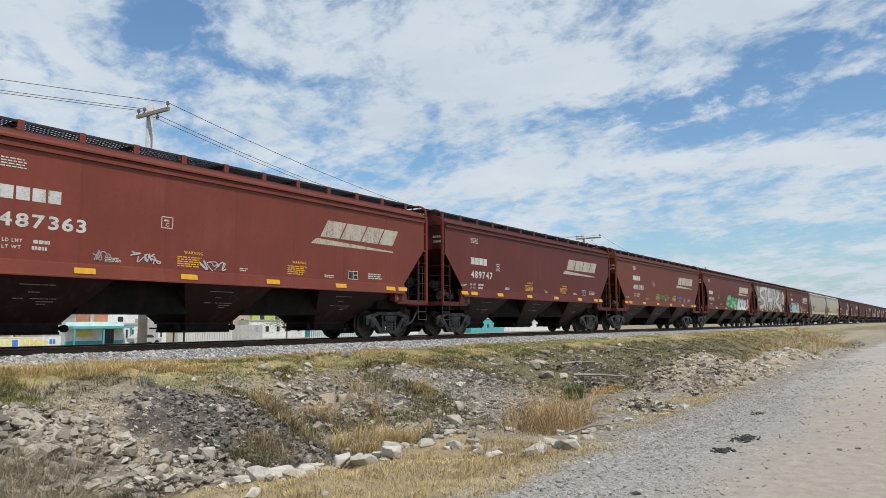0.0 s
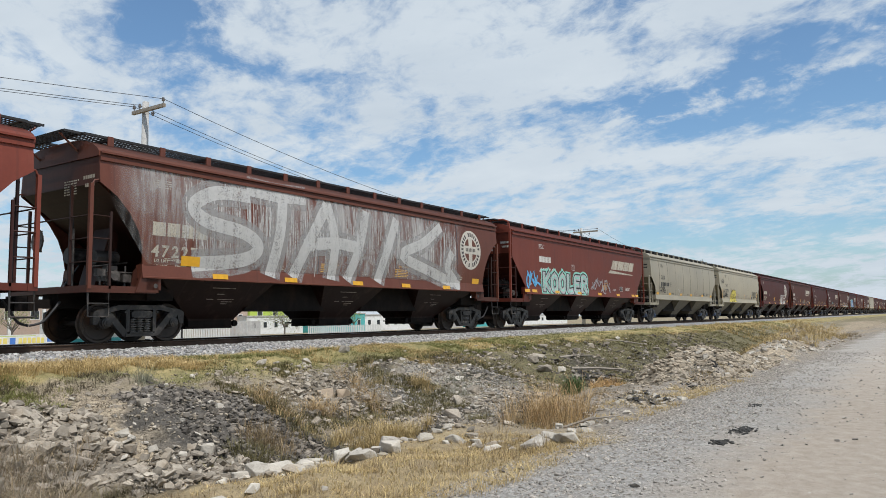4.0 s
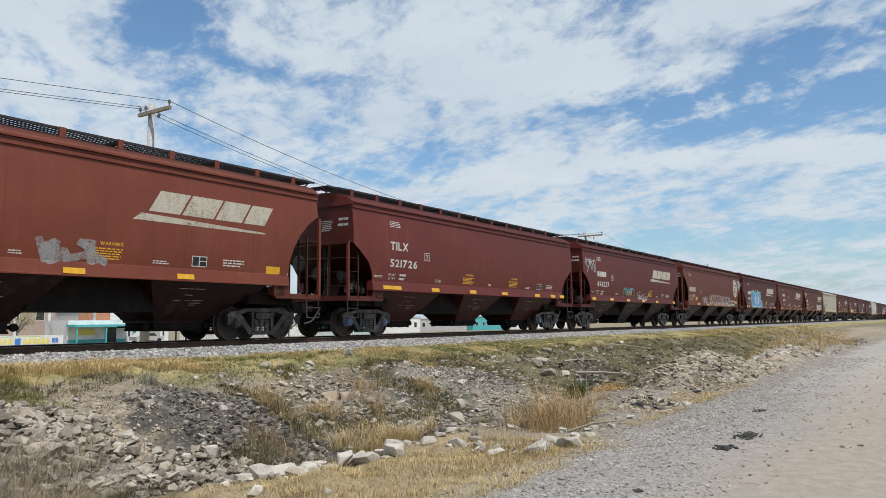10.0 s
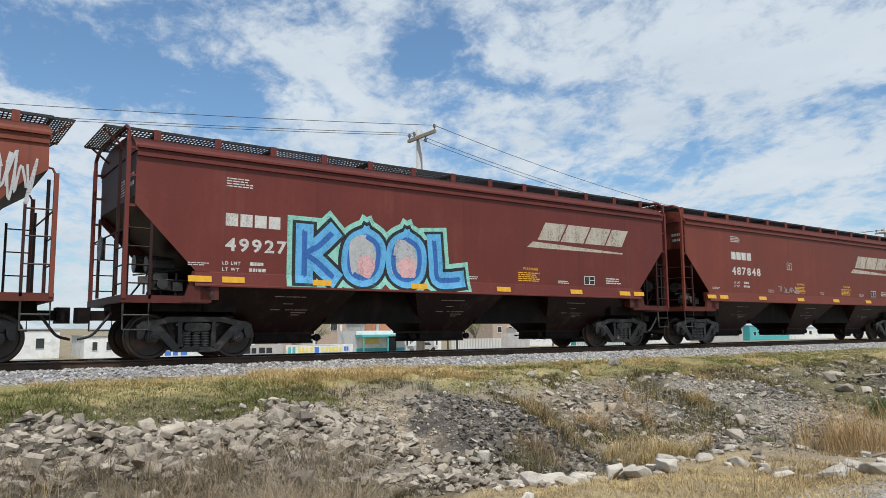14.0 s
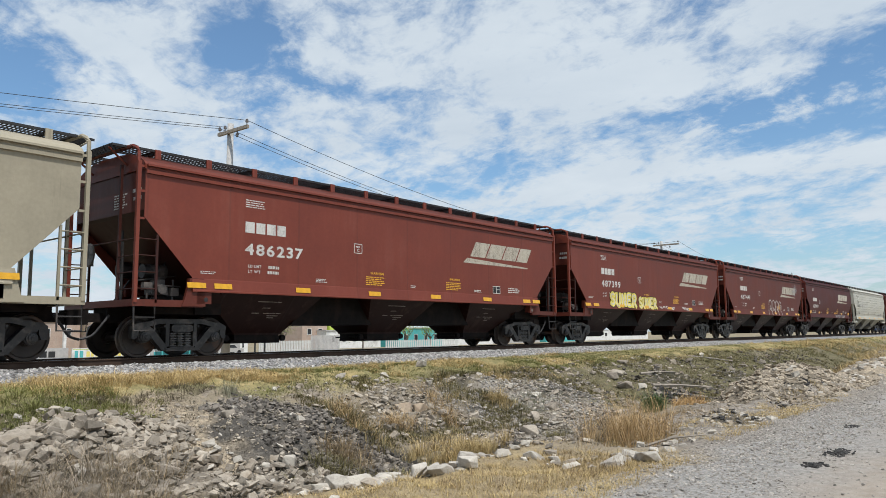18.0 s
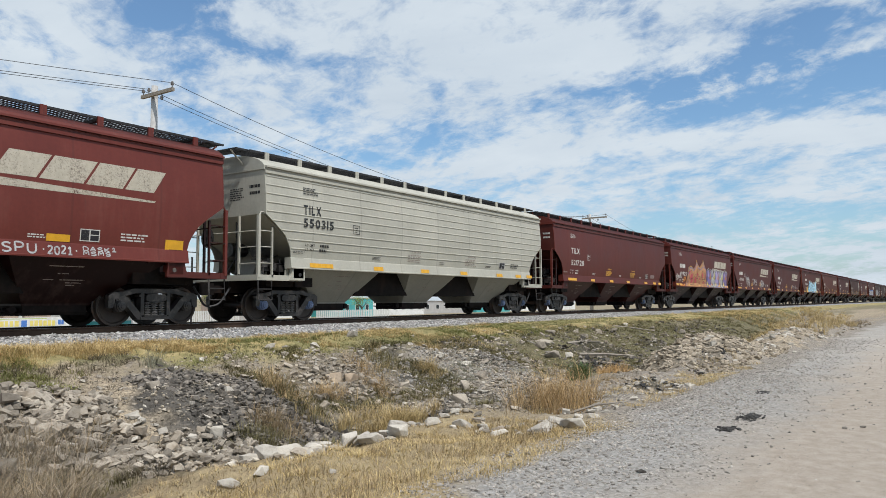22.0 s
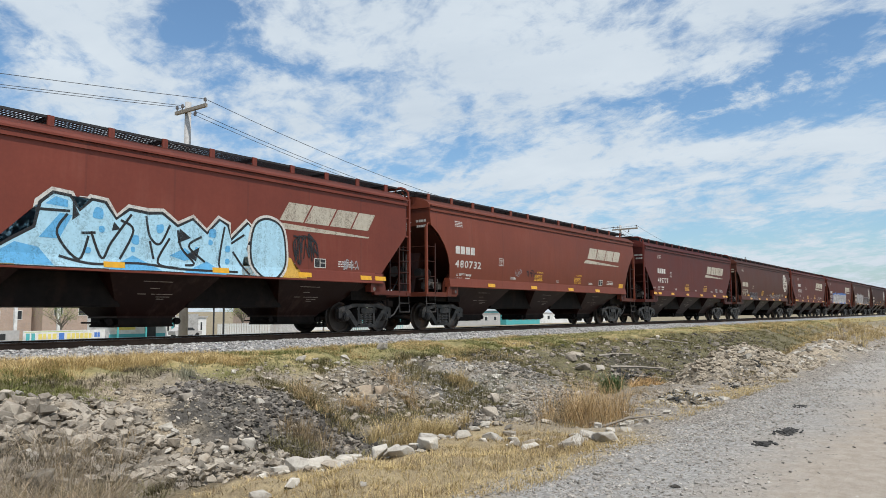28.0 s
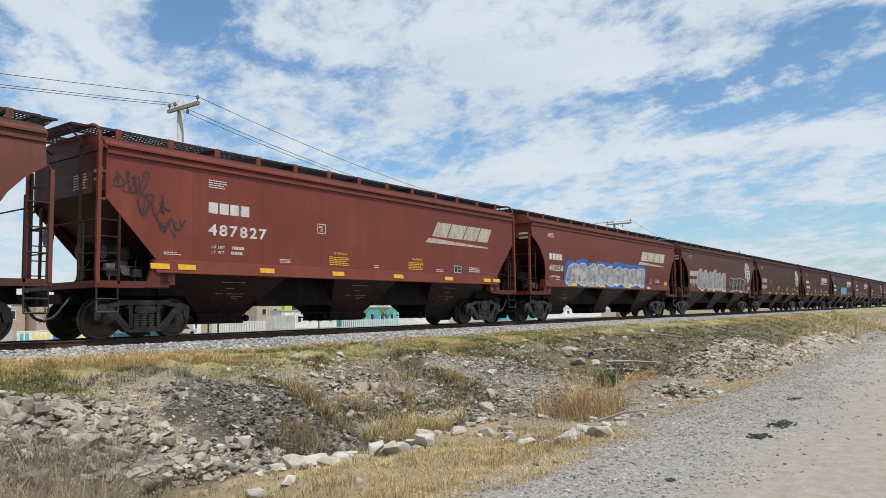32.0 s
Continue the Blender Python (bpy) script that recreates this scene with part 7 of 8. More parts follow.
def leaf_tree(x, y, h, spread, leaves, seed, n, label, trunk=0.16, droop=0.0):
    """A tapered trunk with limbs and a loose crown of small leaves."""
    rng = random.Random(seed)
    g = gz(x, y)
    t = thing("tree", label, "tree", "trees across the track")
    m = Mesh()
    ends = []
    m.tube([(x, y, g - 0.2), (x + 0.1, y, g + h * 0.25), (x + 0.05, y + 0.1, g + h * 0.45)], trunk, 8, trunk * 0.6)
    for i in range(11):
        a = rng.uniform(0, 6.28)
        r = spread * rng.uniform(0.5, 1.0)
        p0 = (x + 0.05, y + 0.05, g + h * rng.uniform(0.28, 0.45))
        p1 = (x + r * 0.5 * math.cos(a), y + r * 0.5 * math.sin(a), g + h * rng.uniform(0.5, 0.72))
        p2 = (x + r * math.cos(a), y + r * math.sin(a), g + h * rng.uniform(0.6, 0.98))
        m.tube([p0, p1, p2], trunk * 0.42, 5, 0.012)
        for q in range(3):
            b = (p1[0] + rng.uniform(-0.5, 0.5) * spread * 0.6, p1[1] + rng.uniform(-0.5, 0.5) * spread * 0.6, p1[2] + rng.uniform(0.0, 0.3) * h)
            m.tube([p1, b], trunk * 0.18, 4, 0.01)
            ends.append(b)
        ends.append(p2)
    part("trunk", m, BARK, t)
    c = Mesh()
    for i in range(n):
        e = rng.choice(ends)
        s = spread * 0.22
        p = Vector((e[0] + rng.gauss(0, s), e[1] + rng.gauss(0, s), e[2] + rng.gauss(0, s * 0.8)))
        d = Vector((rng.uniform(-1, 1), rng.uniform(-1, 1), rng.uniform(-1, 1))).normalized()
        u = d.orthogonal().normalized()
        k = rng.uniform(0.06, 0.14)
        q = len(c.v)
        c.v += [tuple(p), tuple(p + d * k + u * k * 0.4), tuple(p + d * k * 2), tuple(p + d * k - u * k * 0.4)]
        c.f.append((q, q + 1, q + 2, q + 3))
    if n:
        me = bpy.data.meshes.new("crown")
        me.from_pydata(c.v, [], c.f)
        me.materials.append(leaves)
        part("crown", me, leaves, t)


def street():
    house(4, 15, 100, 3.4, WHITEWALL, "low whitewashed house with a flat roof", win=(3, 0.9, 1.2, 2.4))
    house(17, 24, 96, 2.6, WHITEWALL, "small white house with four dark windows", win=(4, 0.55, 0.9, 1.9))
    painted_wall(21, 33, 92, 1.25, WHITEWALL, [(22.4, 28.0, 0.2, 0.75, BLUEPAINT, 6), (22.0, 30.5, 0.92, 1.05, BLACKPAINT, 16), (29.5, 31.5, 0.5, 0.9, BLACKPAINT, 3)], "low white wall with painted blue bars", 1)
    painted_wall(33.2, 40.3, 92, 1.3, GREYWALL, [(35.0, 39.0, 0.2, 0.95, BLACKPAINT, 4)], "grey rendered wall with dark sprayed marks", 2)
    painted_wall(40.3, 50.2, 91, 1.22, WHITEWALL, [(40.6, 41.8, 0.12, 0.95, TEAL, 2), (42.0, 44.2, 0.18, 0.88, YELLOW, 4), (44.4, 45.2, 0.12, 0.92, BLUEPAINT, 1), (45.4, 48.6, 0.18, 0.88, YELLOW, 6), (45.4, 49.4, 0.05, 0.13, BLACKPAINT, 7), (48.8, 49.6, 0.3, 0.92, BLUEPAINT, 2), (40.4, 49.9, 1.05, 1.16, LIME, 1)], "white wall with painted yellow, teal and blue bars", 3)
    house(38, 47, 104, 4.6, BRICK, "bare brick house with a flat roof", win=(3, 1.0, 2.6, 3.7))
    house(47.5, 55, 102, 5.2, BRICK, "two storey bare brick house", win=(2, 1.1, 3.1, 4.2))
    house(26, 36, 112, 4.2, GREYWALL, "grey rendered block house behind the wall", win=(3, 1.0, 2.4, 3.5))
    for x in (40.0, 44.0, 49.5, 54.0):
        tagged(new("wall_column", Mesh().box(x - 0.18, x + 0.18, 101.6, 101.96, -1.3, 3.4).data("wall_column", WHITEWALL)), "pale concrete column of an unfinished wall", "column", "concrete columns")
    # turquoise shop with an awning and thin posts
    g = ground_at(90)
    s = thing("shop", "white and turquoise roadside shop with a flat awning", "shop")
    part("wall", Mesh().box(51, 59, 91.5, 97, g - 0.3, g + 3.0), WHITEWALL, s)
    part("awning", Mesh().box(50.8, 59.2, 89.4, 91.5, g + 2.15, g + 2.45), TEAL, s, "turquoise awning")
    part("base_band", Mesh().box(50.98, 59.02, 91.47, 91.5, g, g + 0.55), TEAL, s)
    for x in (51.1, 55.0, 58.9):
        part("awning_post", Mesh().box(x - 0.09, x + 0.09, 89.5, 89.68, g, g + 2.15), TEAL, s)
    part("doorway", Mesh().box(56.0, 57.6, 91.46, 91.5, g, g + 2.05), PANE, s)
    part("sign_board", Mesh().box(52.0, 54.6, 91.44, 91.5, g + 1.1, g + 1.9), YELLOW, s)
    # parked car
    c = thing("parked_car", "small grey car parked before the shop", "car", at=pose(58.8, 86.5, ground_at(86.5)))
    part("body", Mesh().prism([(-2.0, 0.35), (2.0, 0.35), (2.05, 0.75), (1.2, 0.88), (0.6, 1.38), (-1.1, 1.40), (-1.75, 0.92), (-2.05, 0.85)], "y", -0.8, 0.8), GREYWALL, c)
    part("side_window", Mesh().prism([(1.0, 0.92), (0.55, 1.30), (-1.0, 1.32), (-1.5, 0.92)], "y", -0.81, -0.79), PANE, c)
    for x in (-1.25, 1.3):
        for y in (-0.75, 0.75):
            part("wheel", Mesh().lathe([(y - 0.1, 0.2), (y - 0.1, 0.31), (y + 0.1, 0.31), (y + 0.1, 0.2)], 16, "y", (x, 0, 0.31)), TYRE, c)
    front = house(58.95, 66, 92, 2.62, WHITEWALL, "white house with a row of narrow dark windows", win=(7, 0.3, 0.8, 1.95))
    part("pillar", Mesh().box(62.7, 64.3, 91.5, 91.96, -1.3, 2.1), CONCRETE, front, "grey concrete pillar")
    house(58.0, 67, 101, 4.4, WHITEWALL, "tall white house behind the low one", win=(2, 0.9, 2.9, 3.8))
    tagged(new("water_tank", Mesh().box(54.6, 57.6, 93, 95.5, 1.95, 2.95).data("water_tank", BRICKRED)), "terracotta brick block on the shop roof", "roof block")
    tagged(new("roof_column", Mesh().box(54.85, 55.15, 92.3, 92.6, 1.95, 3.6).data("roof_column", CONCRETE)), "pale concrete column on the shop roof", "column")
    tagged(new("street_post", Mesh().tube([(65.8, 90, -1.2), (65.8, 90, 4.5)], 0.12, 8).data("street_post", WIRE)), "thin dark steel post beside the white house", "post")
    slat_fence(65.0, 74.8, 88, 1.72, 0.30, 0.22, FENCEPAINT, "pale slatted fence along the street")
    slat_fence(75.0, 81.0, 88.5, 2.45, 0.26, 0.20, GREYWALL, "grey louvred fence beside the green house")
    house(92.6, 101, 104, 5.6, LIME, "lime green painted house", win=(2, 1.2, 3.4, 4.8))
    house(86.5, 92.4, 104.5, 5.2, BRICK, "small brick house behind the fence", win=(2, 0.9, 2.6, 3.6))
    leaf_tree(72.5, 92, 5.2, 2.6, TREELEAF, 11, 1500, "dusty olive street tree with a thin crown")
    leaf_tree(87.0, 89.5, 4.4, 4.6, TREELEAF, 12, 2600, "broad dusty olive street tree before the green house")
    leaf_tree(46.5, 95, 4.6, 2.8, TREELEAF, 13, 1100, "sparse olive tree behind the painted wall")
    leaf_tree(35.8, 95, 4.8, 2.6, TREELEAF, 14, 200, "nearly bare grey tree behind the wall")
    leaf_tree(27.5, 97, 4.0, 2.2, TREELEAF, 15, 700, "sparse olive tree beside the white house")
    leaf_tree(103.0, 94, 4.8, 2.4, LIMELEAF, 16, 1500, "bright green street tree")
    leaf_tree(112.0, 96, 4.4, 2.2, LIMELEAF, 17, 1200, "bright green street tree beside the turquoise house")
    house(106, 119, 99, 3.6, TEAL, "turquoise painted low building", win=(4, 1.0, 1.2, 2.4))
    house(90, 104, 102, 3.2, WHITEWALL, "low white building with small windows", win=(5, 0.8, 1.2, 2.2))
    house(121, 140, 101, 3.3, WHITEWALL, "long white building along the street", win=(6, 1.0, 1.2, 2.3))
    house(143, 165, 104, 3.0, GREYWALL, "long grey shed along the street", win=(5, 1.2, 1.2, 2.2))
    house(168, 186, 104, 3.6, TEAL, "turquoise shed far along the street", win=(5, 1.2, 1.2, 2.2))
    house(190, 240, 108, 3.0, WHITEWALL, "long white wall building far along the street", win=(9, 1.4, 1.2, 2.2))
    slat_fence(92, 112, 89, 1.5, 0.5, 0.3, FENCEPAINT, "pale low fence along the street")
    # rising land behind the houses
    v, f = [], []
    xs, ys = np.linspace(-160, 420, 60), np.linspace(125, 320, 14)
    for y in ys:
        for x in xs:
            u = (y - 125) / 195
            v.append((float(x), float(y), -1.4 + 5.5 * math.sin(math.pi * min(u, 0.75) / 1.5) * (0.7 + 0.5 * noise.noise(Vector((x * 0.012, y * 0.02, 4))))))
    f = [(j * 60 + i, j * 60 + i + 1, (j + 1) * 60 + i + 1, (j + 1) * 60 + i) for j in range(13) for i in range(59)]
    me = bpy.data.meshes.new("rising_land")
    me.from_pydata(v, [], f)
    me.shade_smooth()
    me.materials.append(SOIL)
    tagged(new("rising_land", me), "low dry rise of land behind the houses", "hill", kind="structure")


LIMELEAF = plain("bright_leaves", (0.13, 0.20, 0.03), (0.26, 0.34, 0.07), 1, 0.75, 0, 0, "world", 0.35)
street()

# ---- stones ----


def stone_shape(rng, flat=0.7):
    """An angular broken stone: a slab with pulled corners and chipped edges."""
    bm = bmesh.new()
    wide = rng.uniform(0.62, 0.9)
    for a in (-1, 1):
        for b in (-1, 1):
            for c in (-1, 1):
                k = rng.uniform(0.62, 1.05)
                bm.verts.new((a * k * rng.uniform(0.75, 1.0), b * wide * k * rng.uniform(0.7, 1.05), c * flat * rng.uniform(0.6, 1.0)))
    for i in range(4):
        d = Vector((rng.uniform(-1, 1), rng.uniform(-1, 1) * wide, rng.uniform(-1, 1) * flat))
        bm.verts.new(d * rng.uniform(1.0, 1.25))
    r = bmesh.ops.convex_hull(bm, input=bm.verts)
    bmesh.ops.delete(bm, geom=[g for g in r["geom_interior"] if isinstance(g, bmesh.types.BMVert)], context="VERTS")
    bm.verts.index_update()
    v = np.array([p.co[:] for p in bm.verts])
    f = [tuple(q.index for q in p.verts) for p in bm.faces]
    bm.free()
    return v, f


SHAPES = [stone_shape(random.Random(500 + i), (0.50, 0.34, 0.66, 0.26)[i % 4]) for i in range(28)]


def heap(name, material, label, category, spots, seed, tilt=0.5, pile=0.0):
    """Many loose stones in one mesh; spots: (x, y, size)."""
    rng = random.Random(seed)
    vs, fs, n = [], [], 0
    for x, y, s in spots:
        v, f = SHAPES[rng.randrange(len(SHAPES))]
        e = np.array(Euler((rng.uniform(-tilt, tilt), rng.uniform(-tilt, tilt), rng.uniform(0, 6.28))).to_matrix())
        w = (v * s * np.array([1, rng.uniform(0.7, 1.0), rng.uniform(0.7, 1.0)])) @ e.T + np.array([x, y, gz(x, y) + s * rng.uniform(0.0, 0.32) + pile * rng.random() ** 2])
        vs.extend(map(tuple, w.tolist()))
        fs.extend(tuple(n + i for i in q) for q in f)
        n += len(v)
    me = bpy.data.meshes.new(name)
    me.from_pydata(vs, [], fs)
    me.materials.append(material)
    tagged(new(name, me), label, category, kind="stuff")


def spots(rng, n, x0, x1, y0, y1, s0, s1, power=2.5, keep=None):
    out = []
    while len(out) < n:
        x, y = rng.uniform(x0, x1), rng.uniform(y0, y1)
        if keep and not keep(x, y):
            continue
        out.append((x, y, s0 + (s1 - s0) * rng.random() ** power))
    return out


def clumpy(s, o, t):
    return lambda x, y: noise.noise(Vector((x * s + o, y * s, o))) > t


def thinning(x, y):
    """More gravel towards the edge of the road."""
    return rg.random() < min(1.0, max(0.04, (y - 2.0) / 1.2 + 0.55 * noise.noise(Vector((x * 0.8, y * 0.8, 4)))))


rg = random.Random(42)
# broken slabs piled loosely on the two heaps and along their feet
heap("slab_pile", ROCK, "piled broken slabs and stones on the ditch bank", "rubble", spots(rg, 900, 3.2, 6.2, 9.2, 11.3, 0.025, 0.125, 1.9, clumpy(0.9, 61, -0.15)) + spots(rg, 800, -2.5, 3.6, 9.2, 11.4, 0.03, 0.14, 1.9, clumpy(0.9, 61, -0.1)) + spots(rg, 9, 0, 6.0, 9.4, 10.8, 0.14, 0.20, 1.0) + spots(rg, 380, 5.3, 7.1, 7.4, 9.0, 0.02, 0.095, 1.9, lambda x, y: x > 0.62 * y) + spots(rg, 110, 9.9, 12.6, 9.2, 11.0, 0.03, 0.10, 2.0, clumpy(1.0, 33, -0.1)), 61, 0.65, 0.12)
heap("flat_stones", PALEROCK, "pale flat stones lying on the bank", "rubble", spots(rg, 90, 11.5, 19.5, 8.4, 12.6, 0.03, 0.11, 1.9, clumpy(0.6, 23, -0.05)) + spots(rg, 26, 19.5, 34, 9.0, 12.6, 0.05, 0.16, 1.7) + spots(rg, 60, 3.0, 6.4, 9.2, 11.8, 0.04, 0.11, 1.6) + spots(rg, 44, 5.8, 6.9, 7.8, 9.4, 0.03, 0.09, 1.5) + spots(rg, 36, 7.0, 8.6, 8.4, 11.0, 0.02, 0.07, 1.5) + spots(rg, 70, 8.3, 14.6, 4.2, 5.0, 0.015, 0.07, 1.9), 62, 0.4, 0.04)
heap("dark_slabs", DARKROCK, "dark broken slabs on the burnt part of the bank", "rubble", spots(rg, 420, 7.2, 9.2, 8.5, 11.5, 0.02, 0.085, 2.0) + spots(rg, 70, 20.5, 25, 8.6, 11.0, 0.04, 0.14, 2.0), 63, 0.6, 0.10)
heap("rubble", ROCK, "loose grey broken stones heaped on the ditch bank", "rubble", spots(rg, 2600, 3.6, 6.1, 8.6, 11.4, 0.012, 0.12, 2.6, clumpy(1.3, 31, -0.2)) + spots(rg, 3400, -3, 3.8, 8.0, 11.4, 0.012, 0.125, 2.6, clumpy(1.3, 31, -0.2)) + spots(rg, 700, 7.1, 9.0, 8.0, 11.2, 0.010, 0.08, 2.8) + spots(rg, 800, 9.2, 13.4, 5.6, 7.8, 0.010, 0.08, 2.8) + spots(rg, 1100, 5.2, 6.9, 7.4, 8.9, 0.012, 0.10, 2.8, clumpy(1.2, 7, -0.2)) + spots(rg, 350, 5.9, 7.2, 9.0, 11.9, 0.008, 0.05, 3.0) + spots(rg, 4200, 9.5, 20, 8.0, 12.4, 0.010, 0.075, 3.2, clumpy(0.45, 3, -0.02)) + spots(rg, 800, 18, 45, 8.0, 12.4, 0.02, 0.10, 3.2, clumpy(0.35, 3, 0.05)), 1)
heap("bank_stones", ROCK, "scattered broken stones on the ditch bank", "rubble", spots(rg, 520, 9.4, 20, 8.0, 12.3, 0.03, 0.11, 2.2, clumpy(0.5, 41, -0.2)) + spots(rg, 130, 20, 40, 8.2, 12.2, 0.05, 0.17, 2.2) + spots(rg, 120, 9.5, 16, 5.2, 8.0, 0.03, 0.12, 2.0), 31)
heap("scree", SCREEROCK, "fine grey stone chips sliding down the bank", "rubble", spots(rg, 5200, 12.6, 18.2, 7.8, 11.4, 0.010, 0.05, 2.2, clumpy(0.5, 14, -0.22)), 21)
heap("dark_rubble", DARKROCK, "dark burnt broken stones on the ditch bank", "rubble", spots(rg, 3400, 7.1, 9.2, 8.0, 11.3, 0.010, 0.085, 2.8, clumpy(1.1, 2, -0.2)) + spots(rg, 1100, 10, 17, 7.2, 9.2, 0.012, 0.07, 2.8) + spots(rg, 1900, 17, 44, 7.8, 12.2, 0.015, 0.11, 2.8, clumpy(0.5, 17, -0.1)), 2)
heap("road_heap_rubble", DIRT, "brown dirt clods and stones heaped along the road edge", "rubble", spots(rg, 5200, 17.8, 25.5, 4.2, 7.4, 0.012, 0.10, 3.4) + spots(rg, 900, 12.8, 18, 4.2, 6.8, 0.010, 0.06, 3.0) + spots(rg, 1500, 25, 60, 4.2, 6.6, 0.02, 0.13, 3.0), 3)
heap("pale_heap_rubble", PALEROCK, "pale broken concrete among the road side debris", "rubble", spots(rg, 110, 12.9, 14.9, 4.1, 5.2, 0.015, 0.09, 2.0) + spots(rg, 340, 24, 38, 4.0, 5.3, 0.02, 0.13, 3.0) + spots(rg, 260, 8, 30, 9, 13.2, 0.02, 0.09, 3) + spots(rg, 50, 3.4, 8.5, 8.6, 11.8, 0.03, 0.08, 1.5) + spots(rg, 160, 18.5, 25, 4.4, 6.8, 0.02, 0.12, 2.5) + spots(rg, 260, 10.5, 16.5, 8.6, 12.2, 0.015, 0.08, 2.5), 4)
heap("burnt_scraps", TAR, "blackened burnt scraps among the debris", "debris", spots(rg, 130, 13.0, 14.7, 4.2, 5.1, 0.012, 0.07, 2.2) + spots(rg, 110, 20.0, 23.0, 8.2, 9.3, 0.04, 0.16, 2.0) + spots(rg, 60, 17.0, 21, 4.6, 5.2, 0.02, 0.09, 2.0), 8)
heap("ballast_stones", BALLAST, "grey crushed stone ballast beside the rails", "ballast", spots(rg, 17000, 1, 46, 14.5, 15.75, 0.018, 0.055, 1.6) + spots(rg, 2000, 3, 40, 16.0, 17.2, 0.02, 0.045, 1.5), 5)
heap("road_gravel", ROADCHIP, "loose gravel and chips on the dusty road", "gravel", spots(rg, 17000, 4.5, 18, 1.5, 4.0, 0.006, 0.024, 2.6, thinning) + spots(rg, 3500, 16, 34, 1.3, 4.2, 0.012, 0.034, 2.8, thinning) + spots(rg, 60, 5, 20, 1.0, 3.9, 0.02, 0.038, 2.0) + spots(rg, 900, 3.5, 24, -2.0, 1.9, 0.005, 0.018, 3.0) + spots(rg, 500, 12, 40, 0, 3.6, 0.012, 0.036, 3), 6)
heap("clods", DIRT, "crumbled lumps of dry soil on the bank", "soil", spots(rg, 5000, -2, 12, 7.6, 12.4, 0.008, 0.045, 2.5) + spots(rg, 2500, 12, 30, 8.0, 12.6, 0.010, 0.06, 2.5), 22)


def rock(x, y, size, material, label, rng, flat=0.62, sink=0.3, group=""):
    """One large stone with broken edges."""
    bm = bmesh.new()
    sx, sy, sz = size
    for i in range(18):
        d = Vector((rng.uniform(-1, 1), rng.uniform(-1, 1), rng.uniform(-1, 1)))
        m = max(abs(c) for c in d)
        d = d / m * rng.uniform(0.74, 1.0)
        bm.verts.new((d.x * sx, d.y * sy, d.z * sz))
    r = bmesh.ops.convex_hull(bm, input=bm.verts)
    bmesh.ops.delete(bm, geom=[g for g in r["geom_interior"] if isinstance(g, bmesh.types.BMVert)], context="VERTS")
    bmesh.ops.bevel(bm, geom=list(bm.edges), offset=min(size) * 0.06, segments=1, affect="EDGES")
    me = bpy.data.meshes.new("rock")
    bm.to_mesh(me)
    bm.free()
    me.materials.append(material)
    o = tagged(new("rock", me), label, "rock", group)
    o.matrix_world = pose(x, y, gz(x, y) + sz * (1 - 2 * sink), rng.uniform(-8, 8), rng.uniform(-8, 8), rng.uniform(0, 360))
    return o


